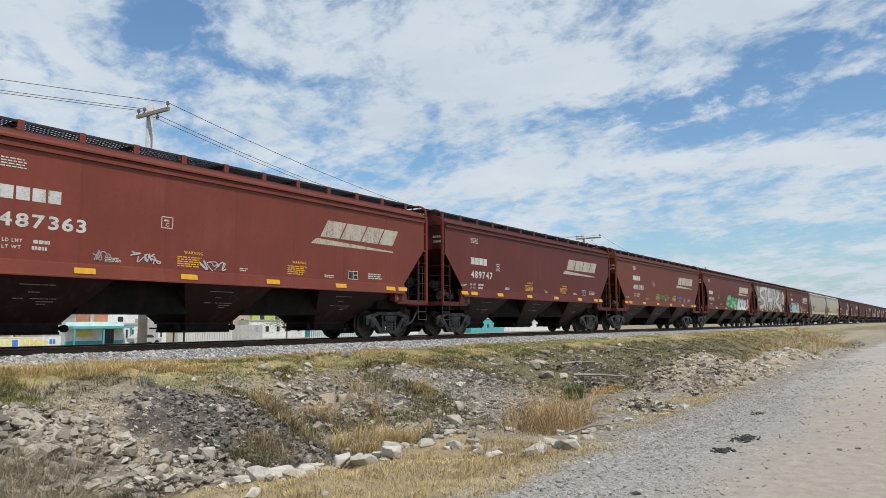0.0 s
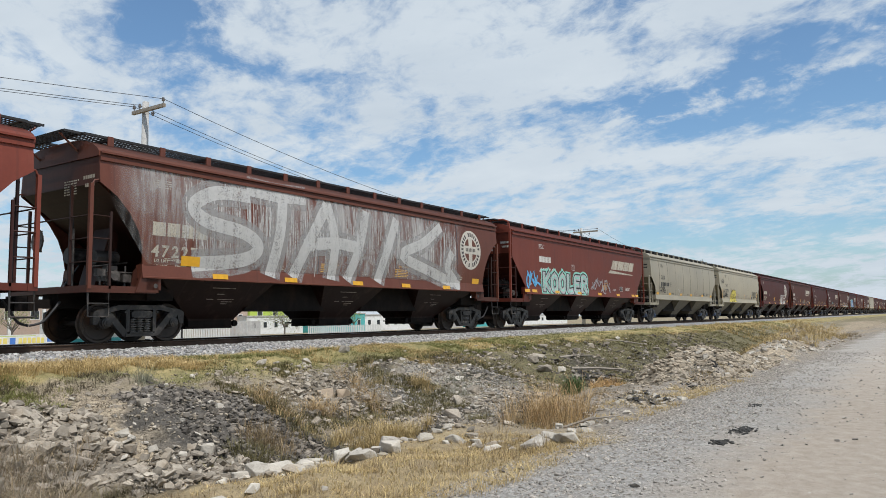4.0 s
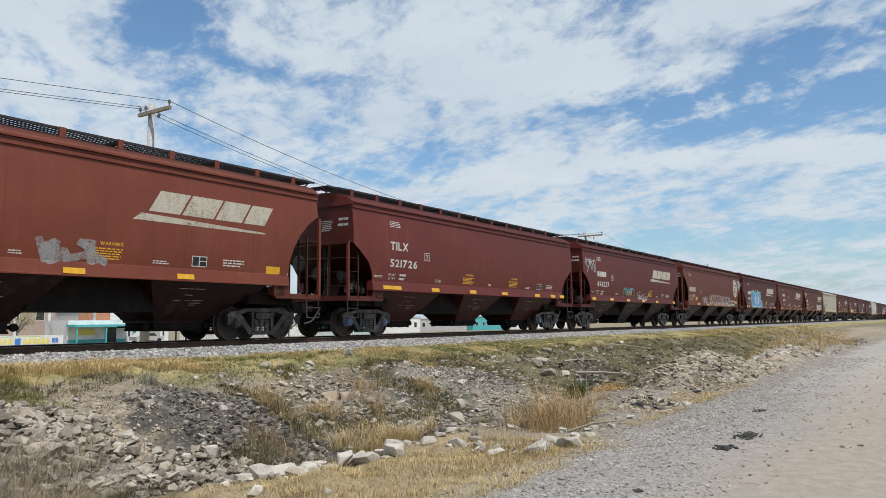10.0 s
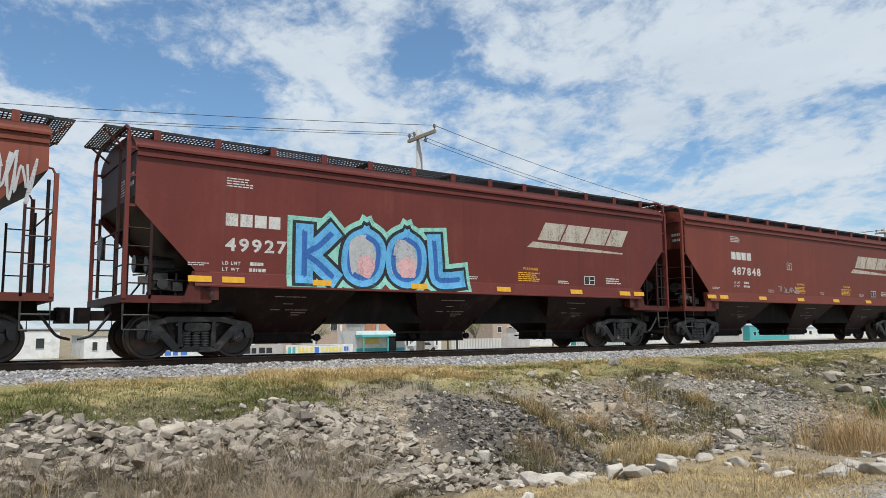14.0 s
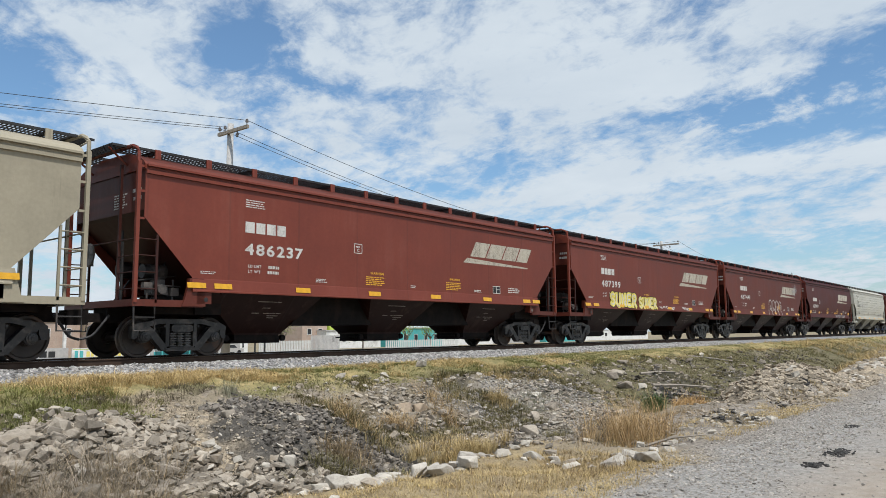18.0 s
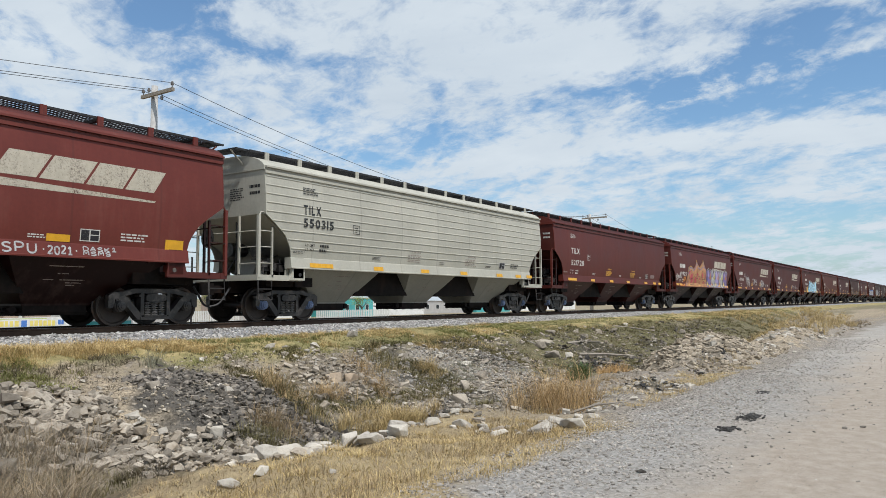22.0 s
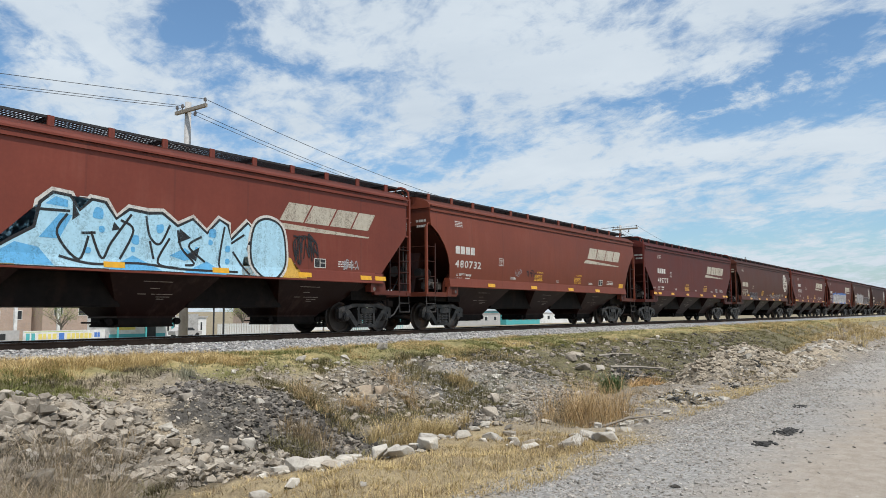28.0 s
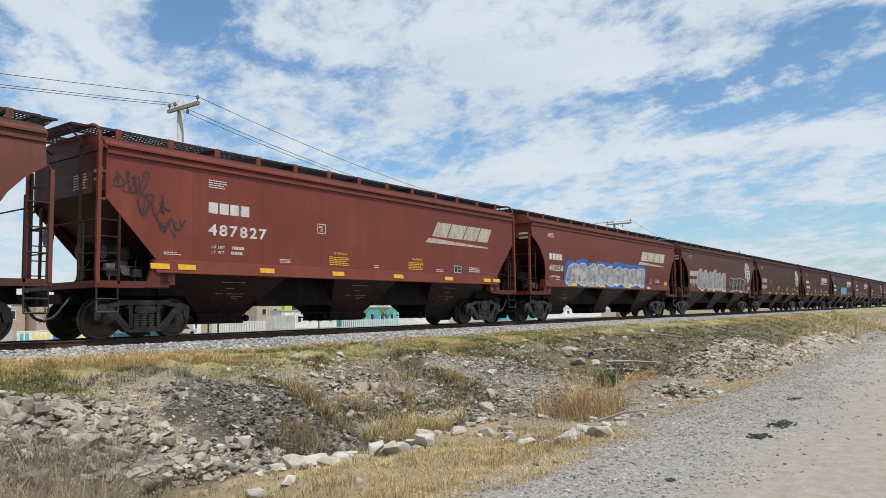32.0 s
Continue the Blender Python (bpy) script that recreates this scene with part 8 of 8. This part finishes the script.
def rocks():
    rng = random.Random(77)
    # pale blocks in a loose row beside the dry grass
    row = [(6.12, 6.34, 0.17), (6.05, 5.94, 0.09), (6.34, 6.11, 0.10), (6.39, 5.89, 0.12), (7.25, 6.43, 0.11), (7.37, 6.23, 0.13), (6.89, 5.76, 0.15), (6.86, 5.96, 0.09), (7.37, 5.9, 0.11), (7.94, 6.17, 0.17), (8.27, 6.21, 0.11), (8.34, 5.88, 0.11), (8.86, 6.04, 0.08), (9.48, 6.14, 0.12), (9.12, 6.04, 0.07), (8.48, 5.46, 0.14), (8.92, 5.51, 0.10), (8.47, 4.92, 0.08), (8.08, 4.89, 0.05), (8.36, 5.11, 0.08), (5.93, 6.64, 0.13), (5.67, 6.07, 0.07), (6.6, 6.35, 0.13), (7.0, 6.25, 0.12), (5.75, 6.9, 0.1)]
    for i in range(34):
        t = rng.random()
        row.append((5.6 + 1.8 * t + rng.gauss(0, 0.1), 6.55 - 0.62 * t + rng.gauss(0, 0.13), 0.06 + 0.09 * rng.random()))
    for x, y, s in list(row):
        for i in range(2):
            row.append((x + rng.gauss(0, 0.16), y + rng.gauss(0, 0.1), s * rng.uniform(0.3, 0.6)))
    for x, y, s in row:
        rock(x, y, (s * 1.1, s * 0.72, s * rng.uniform(0.42, 0.62)), PALEROCK if rng.random() < 0.75 else ROCK, "pale limestone block beside the dry grass", rng, sink=0.1, group="pale blocks by the ditch")
    for x, y, s in ((8.97, 4.08, 0.24), (9.18, 4.43, 0.15), (8.53, 4.34, 0.20), (9.05, 4.25, 0.12), (8.06, 4.68, 0.11), (9.6, 4.3, 0.10), (10.3, 4.2, 0.08), (9.75, 4.15, 0.11)):
        rock(x, y, (s, s * 0.7, s * 0.42), PALEROCK, "flat pale limestone slab at the road edge", rng, group="pale blocks by the ditch")
    for x, y, s in ((4.55, 5.5, 0.10), (4.85, 5.4, 0.09), (5.3, 4.9, 0.05)):
        rock(x, y, (s, s * 0.8, s * 0.55), PALEROCK, "pale stone lying in dry grass", rng, group="pale stones in the grass")
    # larger grey stones on the heaps
    big = [(4.62, 9.29, 0.17), (5.3, 10.6, 0.12), (5.7, 11.4, 0.13), (4.9, 11.5, 0.11), (5.6, 10.0, 0.10), (6.15, 8.2, 0.12), (5.85, 8.5, 0.09), (4.05, 8.62, 0.27), (3.2, 10.3, 0.17), (2.4, 9.9, 0.2), (2.8, 11.0, 0.15), (1.6, 10.4, 0.2), (0.8, 9.6, 0.17), (6.0, 7.7, 0.09), (4.4, 10.3, 0.11), (5.05, 9.6, 0.13), (6.5, 8.3, 0.12), (7.4, 11.3, 0.11), (6.3, 7.9, 0.08), (4.2, 11.0, 0.13), (2.0, 11.4, 0.14), (1.2, 11.0, 0.13), (3.6, 9.6, 0.14), (2.9, 9.2, 0.13), (7.1, 10.4, 0.12), (7.5, 9.4, 0.10)]
    for i in range(44):
        x, y = rng.uniform(-0.5, 6.1), rng.uniform(8.6, 11.6)
        big.append((x, y, 0.07 + 0.09 * rng.random() ** 1.5))
    for x, y, s in big:
        rock(x, y, (s, s * 0.75, s * 0.7), ROCK, "large grey broken stone on the rubble heap", rng, group="large rubble stones")
    rock(7.05, 8.75, (0.12, 0.10, 0.14), PALEROCK, "pale upright stone on the dark rubble", rng, group="large rubble stones")
    for x, y, s in ((11.3, 10.45, 0.2), (11.65, 10.25, 0.25), (11.85, 9.85, 0.14), (11.1, 10.1, 0.14), (11.4, 9.8, 0.14), (11.0, 9.7, 0.12)):
        rock(x, y, (s, s * 0.7, s * 0.6), TANROCK if s > 0.18 else ROCK, "tan broken stone lying on the bank", rng, group="tan stones")
    for x, y, s in ((11.65, 12.7, 0.13), (13.3, 12.95, 0.14), (15.0, 13.2, 0.17), (11.66, 11.9, 0.09), (12.2, 12.1, 0.1), (20.5, 10.0, 0.25), (22.2, 11.1, 0.26), (21.0, 10.6, 0.2), (24.0, 11.8, 0.2), (26.0, 11.4, 0.22), (15.6, 9.6, 0.2), (16.2, 10.4, 0.15), (19.0, 10.2, 0.18), (28.0, 11.6, 0.2), (13.5, 8.8, 0.2), (14.4, 9.3, 0.18)):
        rock(x, y, (s, s * 0.8, s * 0.6), PALEROCK if s < 0.18 else ROCK, "pale rounded stone on the grassy shoulder", rng, group="stones on the shoulder")
    # dark chips and scraps on the road
    for x, y, s in ((7.06, 3.76, 0.045), (6.83, 3.84, 0.05), (6.86, 2.45, 0.055), (8.76, 1.67, 0.035), (8.16, 1.74, 0.03), (10.52, 1.14, 0.04), (10.73, 0.96, 0.045), (8.18, 2.58, 0.035), (9.92, 3.25, 0.05), (9.3, 1.75, 0.025), (8.6, 1.9, 0.025), (12.4, 1.2, 0.04), (13.2, 3.2, 0.05)):
        rock(x, y, (s * 0.75, s * 0.6, s * 0.42), DARKROCK, "small dark stone lying on the road", rng, group="dark stones on the road")
    for a, b, r in (((10.3, 4.75), (11.1, 4.15), 0.022), ((10.5, 4.5), (11.0, 4.55), 0.02), ((20.6, 9.2), (23.0, 8.5), 0.07), ((20.9, 8.6), (22.6, 9.3), 0.06), ((21.5, 9.6), (24.2, 8.8), 0.06), ((23.5, 10.9), (24.9, 10.3), 0.05), ((31.0, 12.2), (33.0, 11.2), 0.05)):
        za, zb = gz(*a) + r, gz(*b) + r + 0.05
        tagged(new("branch", Mesh().tube([(*a, za), ((a[0] + b[0]) / 2, (a[1] + b[1]) / 2 + 0.06, (za + zb) / 2 + 0.03), (*b, zb)], r, 6, r * 0.5).data("branch", WOODGREY)), "dry grey branch lying on the ground", "branch", "fallen branches")


rocks()


def crumbs(x, y, a, b, n):
    r = random.Random(int(x * 100))
    return [(x + a * r.gauss(0, 0.45), y + b * r.gauss(0, 0.45), r.uniform(0.008, 0.035)) for i in range(n)]


heap("tar_crumbs", TAR, "crumbled black tar scattered on the road", "tar", crumbs(10.88, 2.33, 0.36, 0.13, 150) + crumbs(9.68, 2.35, 0.2, 0.12, 90) + crumbs(13.84, 2.73, 0.3, 0.10, 40), 9)

# ---- grass and weeds ----


def tufts(name, material, label, places, blades, height, lean, width, seed, category="grass"):
    """Tufts of thin bent blades in one mesh; places: (x, y, scale)."""
    r = np.random.RandomState(seed)
    n = len(places)
    p = np.array([(x, y, gz(x, y), s) for x, y, s in places])
    p = np.repeat(p, blades, axis=0)
    k = len(p)
    a = r.uniform(0, 2 * np.pi, k)
    d = np.stack([np.cos(a), np.sin(a), np.zeros(k)], 1)
    side = np.stack([-np.sin(a), np.cos(a), np.zeros(k)], 1)
    h = (height * p[:, 3] * r.uniform(0.45, 1.0, k))[:, None]
    out = (r.uniform(0.1, 1.0, k)[:, None] * lean) * h
    base = p[:, :3] + d * (r.uniform(0, 0.09, k) * (0.5 + p[:, 3]))[:, None]
    base[:, 2] -= 0.02
    up = np.array([0, 0, 1.0])
    w = width * r.uniform(0.6, 1.2, k)[:, None]
    mid = base + d * out * 0.35 + up * h * 0.6
    tip = base + d * out + up * h
    v = np.stack([base - side * w, base + side * w, mid - side * w * 0.75, mid + side * w * 0.75, tip], 1).reshape(-1, 3)
    i = np.arange(k)[:, None] * 5
    quads, tris = i + np.array([[0, 1, 3, 2]]), i + np.array([[2, 3, 4]])
    me = bpy.data.meshes.new(name)
    me.from_pydata(v.tolist(), [], quads.tolist() + tris.tolist())
    me.materials.append(material)
    tagged(new(name, me), label, category, kind="stuff")


def field(rng, n, x0, x1, y0, y1, keep=None, s0=0.6, s1=1.2):
    out = []
    while len(out) < n:
        x, y = rng.uniform(x0, x1), rng.uniform(y0, y1)
        if keep is None or keep(x, y):
            out.append((x, y, rng.uniform(s0, s1)))
    return out


gr = random.Random(9)
near_weeds = lambda x, y: x < 0.59 * y + 0.5 * noise.noise(Vector((x, y, 5))) and noise.noise(Vector((x * 0.9 + 21, y * 0.9, 21))) > -0.4
edge = lambda x, y: y > 3.75 + 0.7 * noise.noise(Vector((x * 0.7, y * 0.7, 1))) and noise.noise(Vector((x * 1.3, y * 1.3, 6))) > -0.3
band = lambda x, y: y > 13.0 + 0.6 * noise.noise(Vector((x * 0.5, y * 0.5, 1)))
tufts("straw_grass", STRAW, "short dry yellow grass between road and ditch", field(gr, 3300, 1.5, 9.2, 3.5, 5.6, edge, 0.3, 1.0) + field(gr, 700, 1.5, 10.5, 5.5, 6.6, clumpy(1.0, 6, -0.2), 0.2, 0.6) + field(gr, 800, 9, 20, 3.9, 5.2, clumpy(0.8, 2, -0.05), 0.5, 1.1), 12, 0.11, 1.6, 0.0028, 1)
tufts("straw_litter", BROWNGRASS, "flattened brown grass litter among the straw", field(gr, 1500, 1.5, 9.4, 3.9, 6.6, clumpy(1.1, 9, -0.15), 0.4, 1.0), 10, 0.08, 2.4, 0.003, 14)
tufts("straw_seed_heads", BROWNGRASS, "taller brown stems among the dry grass", field(gr, 260, 1.5, 9.0, 4.1, 5.3, clumpy(0.9, 9, -0.05), 0.6, 1.2), 8, 0.20, 0.8, 0.0022, 12)
tufts("shoulder_tufts", SHOULDERSTRAW, "thick tufts of yellow grass at the edge of the ballast", field(gr, 420, 5.6, 9.3, 12.9, 14.5, clumpy(0.6, 71, -0.2), 0.6, 1.3) + field(gr, 130, 9.3, 24, 12.6, 14.4, clumpy(0.7, 72, 0.15), 0.5, 1.2), 26, 0.21, 1.5, 0.0035, 35)
tufts("shoulder_green", SHOULDERGREEN, "green tufts of grass along the top of the bank", field(gr, 1700, -2, 26, 11.9, 13.9, clumpy(0.45, 73, 0.08), 0.5, 1.2), 16, 0.13, 1.5, 0.004, 36)
hg = random.Random(44)
tufts("heap_green", SHOULDERGREEN, "dull green grass behind the rubble heap", field(hg, 1900, -2, 6.3, 11.1, 12.9, clumpy(0.5, 74, -0.15), 0.5, 1.2), 14, 0.12, 1.6, 0.004, 46)
tufts("shoulder_straw", SHOULDERSTRAW, "dry yellow grass on the railway shoulder", field(gr, 2500, 2, 24, 12.5, 14.6, clumpy(0.4, 5, 0.14), 0.4, 1.0) + field(gr, 1600, 22, 70, 12.0, 14.6, clumpy(0.4, 6, 0.0), 0.8, 1.6) + field(gr, 2600, 6.0, 10.5, 12.5, 14.5, band, 0.7, 1.4) + field(gr, 900, -2, 6, 13.2, 14.6, clumpy(0.5, 9, -0.1), 0.6, 1.2) + field(gr, 160, 17.2, 19.2, 11.2, 12.2, None, 0.8, 1.4), 10, 0.12, 1.4, 0.004, 2)
tufts("shoulder_grass", OLIVE, "low olive green grass on the railway shoulder", field(gr, 7500, 9, 30, 11.8, 14.5, clumpy(0.5, 5, -0.25), 0.4, 1.0) + field(gr, 2600, -3, 7, 11.9, 14.4, clumpy(0.5, 5, -0.1), 0.5, 1.1) + field(gr, 3500, 30, 80, 10.5, 14.6, clumpy(0.3, 8, -0.1), 0.8, 1.8), 10, 0.09, 1.4, 0.005, 3)
tufts("tall_straw", STRAW, "tall dry straw clumps in the ditch", field(gr, 110, 9.2, 10.9, 7.4, 8.5, clumpy(1.2, 3, -0.2), 0.6, 1.25) + field(gr, 30, 14.1, 14.7, 9.9, 10.4, None, 0.6, 1.0) + field(gr, 26, 15.6, 16.4, 11.2, 11.8, None, 0.5, 0.9) + field(gr, 40, 17.0, 18.6, 12.0, 13.0, None, 0.4, 0.8), 24, 0.40, 1.0, 0.0032, 4)
tufts("brown_weeds", BROWNGRASS, "tall dry brown weeds beside the ditch", field(gr, 620, -2.0, 5.8, 5.9, 9.5, near_weeds, 0.3, 1.1) + field(gr, 110, 12.4, 16.0, 5.2, 7.2, None, 0.15, 0.45), 20, 0.54, 1.8, 0.0022, 5, "weeds")
tufts("tall_brown_weeds", TALLWEED, "tall fan of dry brown weeds beside the road", [(gr.choice((10.2, 10.7, 11.3)) + gr.gauss(0, 0.3), gr.choice((4.95, 5.25, 5.5)) + gr.gauss(0, 0.15), gr.uniform(0.25, 1.45)) for i in range(95)], 16, 0.62, 1.5, 0.0024, 27, "weeds")
tufts("pale_stalks", GREYSTALK, "pale brittle stalks of last year's weeds", field(gr, 460, -2.5, 5.8, 5.9, 9.6, near_weeds, 0.3, 1.15), 13, 0.60, 2.0, 0.0026, 33, "weeds")
tufts("ochre_stalks", STRAW, "straw coloured grass among the dry weeds", field(gr, 60, -2.5, 3.2, 6.4, 9.4, near_weeds, 0.4, 1.1), 14, 0.5, 1.4, 0.0026, 34, "weeds")
tufts("ragged_weeds", ORANGEWEED, "ragged reddish weeds standing among the dry fan", [(gr.choice((10.3, 10.8, 11.6)) + gr.gauss(0, 0.35), gr.choice((4.9, 5.3)) + gr.gauss(0, 0.2), gr.uniform(0.4, 1.6)) for i in range(40)], 9, 0.60, 1.1, 0.0022, 41, "weeds")
tufts("dark_stalks", DARKWEED, "dark leafless stalks of last year's weeds", field(gr, 900, -2.0, 5.8, 5.8, 9.3, near_weeds, 0.3, 1.0) + field(gr, 30, 10.2, 12.2, 4.9, 6.4, None, 0.4, 0.9), 12, 0.56, 2.1, 0.0024, 18, "weeds")
tufts("bank_litter", DARKWEED, "dead stems and roots littering the bank", field(gr, 4600, 3, 20, 8.0, 12.8, clumpy(0.7, 51, -0.25), 0.5, 1.5) + field(gr, 1600, 18, 45, 8.0, 12.4, None, 0.8, 1.8), 6, 0.07, 2.6, 0.0035, 19, "weeds")
tufts("weed_undergrowth", DARKWEED, "dark tangled undergrowth below the dry weeds", field(gr, 900, -2.0, 5.8, 6.0, 9.5, near_weeds, 0.5, 1.2) + field(gr, 110, 9.6, 12.0, 4.8, 6.4, clumpy(1.2, 2, -0.1), 0.4, 0.8) + field(gr, 150, 5.6, 8.0, 12.1, 12.8, clumpy(0.8, 4, 0.0), 0.5, 1.0) + field(gr, 200, 4.6, 6.2, 7.6, 9.0, clumpy(1.4, 4, 0.1), 0.4, 1.0), 14, 0.18, 1.6, 0.0028, 15, "weeds")
tufts("far_dry_grass", STRAW, "tall dry grass at the far end of the ditch", field(gr, 700, 33, 52, 4.6, 8.0, clumpy(0.2, 3, -0.2), 0.4, 1.1), 14, 0.5, 1.0, 0.006, 6)
tufts("far_verge_grass", STRAW, "dry grass along the far verge of the track", field(hg, 650, 50, 100, 8.6, 13.6, clumpy(0.2, 5, -0.1), 0.5, 1.2), 14, 0.36, 1.2, 0.009, 47)
tufts("far_brown_grass", BROWNGRASS, "brown grass at the far end of the ditch", field(gr, 700, 31, 60, 4.6, 9.0, clumpy(0.25, 3, -0.3), 0.4, 1.1), 12, 0.4, 1.2, 0.006, 26)
tufts("bank_grass", DARKOLIVE, "sparse green brown grass on the ditch bank", field(gr, 3200, 9.5, 20, 9.0, 12.4, clumpy(0.6, 12, 0.04), 0.4, 1.0) + field(gr, 6200, 18, 60, 7.8, 12.6, clumpy(0.8, 12, -0.12), 0.5, 1.3) + field(gr, 260, 3, 9, 7.4, 8.6, clumpy(0.8, 3, 0.1), 0.6, 1.2), 10, 0.15, 1.3, 0.005, 7)
tufts("leaning_grass", DARKOLIVE, "long dull green grass hanging down the bank", [(10.25 - 1.3 * t + gr.gauss(0, 0.16), 11.3 - 2.5 * t + gr.gauss(0, 0.12), gr.uniform(0.6, 1.2)) for t in (gr.random() for i in range(60))] + [(14.6 - 1.6 * t + gr.gauss(0, 0.2), 12.2 - 1.8 * t + gr.gauss(0, 0.15), gr.uniform(0.6, 1.1)) for t in (gr.random() for i in range(60))] + field(gr, 40, 7.1, 7.7, 7.9, 8.5, None, 0.6, 1.0) + field(gr, 40, 12.2, 13.0, 7.3, 7.8, None, 0.5, 0.9), 18, 0.34, 1.3, 0.0034, 8)
tufts("hanging_straw", TALLWEED, "long dry grass hanging down into the ditch", [(10.1 - 0.9 * t + gr.gauss(0, 0.14), 11.2 - 2.2 * t + gr.gauss(0, 0.12), gr.uniform(0.6, 1.2)) for t in (gr.random() for i in range(34))] + [(10.35 + gr.gauss(0, 0.25), 9.75 + gr.gauss(0, 0.18), gr.uniform(0.6, 1.1)) for i in range(24)] + [(12.9 - 1.4 * t + gr.gauss(0, 0.18), 11.4 - 2.2 * t + gr.gauss(0, 0.14), gr.uniform(0.6, 1.1)) for t in (gr.random() for i in range(34))], 22, 0.38, 1.7, 0.003, 37)
tufts("front_tussock", BROWNGRASS, "brown green tussock at the foot of the dark stones", [(8.05 + gr.gauss(0, 0.2), 8.6 + gr.gauss(0, 0.2), gr.uniform(0.6, 1.2)) for i in range(34)], 22, 0.42, 1.1, 0.003, 38)
tufts("road_edge_grass", STRAW, "thin dry grass on the far side of the road", field(gr, 160, 14.5, 24, -0.6, 0.75, clumpy(0.6, 81, -0.1), 0.5, 1.1), 12, 0.12, 1.6, 0.004, 39)
tufts("leaning_straw", STRAW, "dry blades among the hanging grass", [(10.2 - 1.2 * t + gr.gauss(0, 0.2), 11.2 - 2.4 * t + gr.gauss(0, 0.15), gr.uniform(0.6, 1.2)) for t in (gr.random() for i in range(22))] + [(14.5 - 1.6 * t + gr.gauss(0, 0.2), 12.1 - 1.8 * t + gr.gauss(0, 0.15), gr.uniform(0.6, 1.1)) for t in (gr.random() for i in range(30))], 12, 0.32, 1.2, 0.003, 16)
tufts("green_bush", GREEN, "small dense green bush in the ditch", [(16.5 + gr.gauss(0, 0.14), 7.35 + gr.gauss(0, 0.12), gr.uniform(0.4, 1.05)) for i in range(40)], 34, 0.48, 0.9, 0.006, 10, "bush")
tufts("orange_bush", ORANGEWEED, "small dry orange bush in the ditch", [(18.6 + gr.gauss(0, 0.3), 7.3 + gr.gauss(0, 0.2), gr.uniform(0.4, 0.9)) for i in range(34)], 26, 0.42, 1.0, 0.005, 13, "bush")
tufts("grey_weed", GREYWEED, "grey green weed at the top of the bank", [(8.08 + gr.gauss(0, 0.10), 11.7 + gr.gauss(0, 0.10), gr.uniform(0.3, 1.1)) for i in range(20)] + field(gr, 50, 14.5, 16.2, 9.6, 10.4, None, 0.3, 0.6), 12, 0.50, 1.1, 0.0032, 11, "weeds")

# ---- what moves ----


def gone(t):
    """How far the train has rolled at t seconds."""
    return sum(v * min(max(t - 4 * i, 0.0), 4.0) for i, v in enumerate(SPEEDS))


def car_place(k, t):
    return ENDS[k - 1] - SIZES[CARS[k - 1][3]] - gone(t)


def motions():
    for car, key, k in TRAIN:
        walk(car, [(float(t), pose(car_place(k, t), YT, ZR)) for t in range(0, 33, 4)])
        # the wheels roll while the car is near enough to see them turn
        near = [i for i in range(961) if -6.0 < car_place(k, i / FPS) < 42.0]
        for o in car.children_recursive:
            if not o.name.startswith("wheelset"):
                continue
            p = tuple(o.location)
            if len(near) < 2:
                rows = [(0.0, pose(*p)), (32.0, pose(*p))]
            else:
                first = gone(near[0] / FPS)
                rows = [(i / FPS, pose(*p, 0, -math.degrees((gone(i / FPS) - first) / 0.457), 0)) for i in near]
                if near[0] > 0:
                    rows.insert(0, (0.0, rows[0][1]))
                if near[-1] < 960:
                    rows.append((32.0, rows[-1][1]))
            walk(o, rows)


motions()
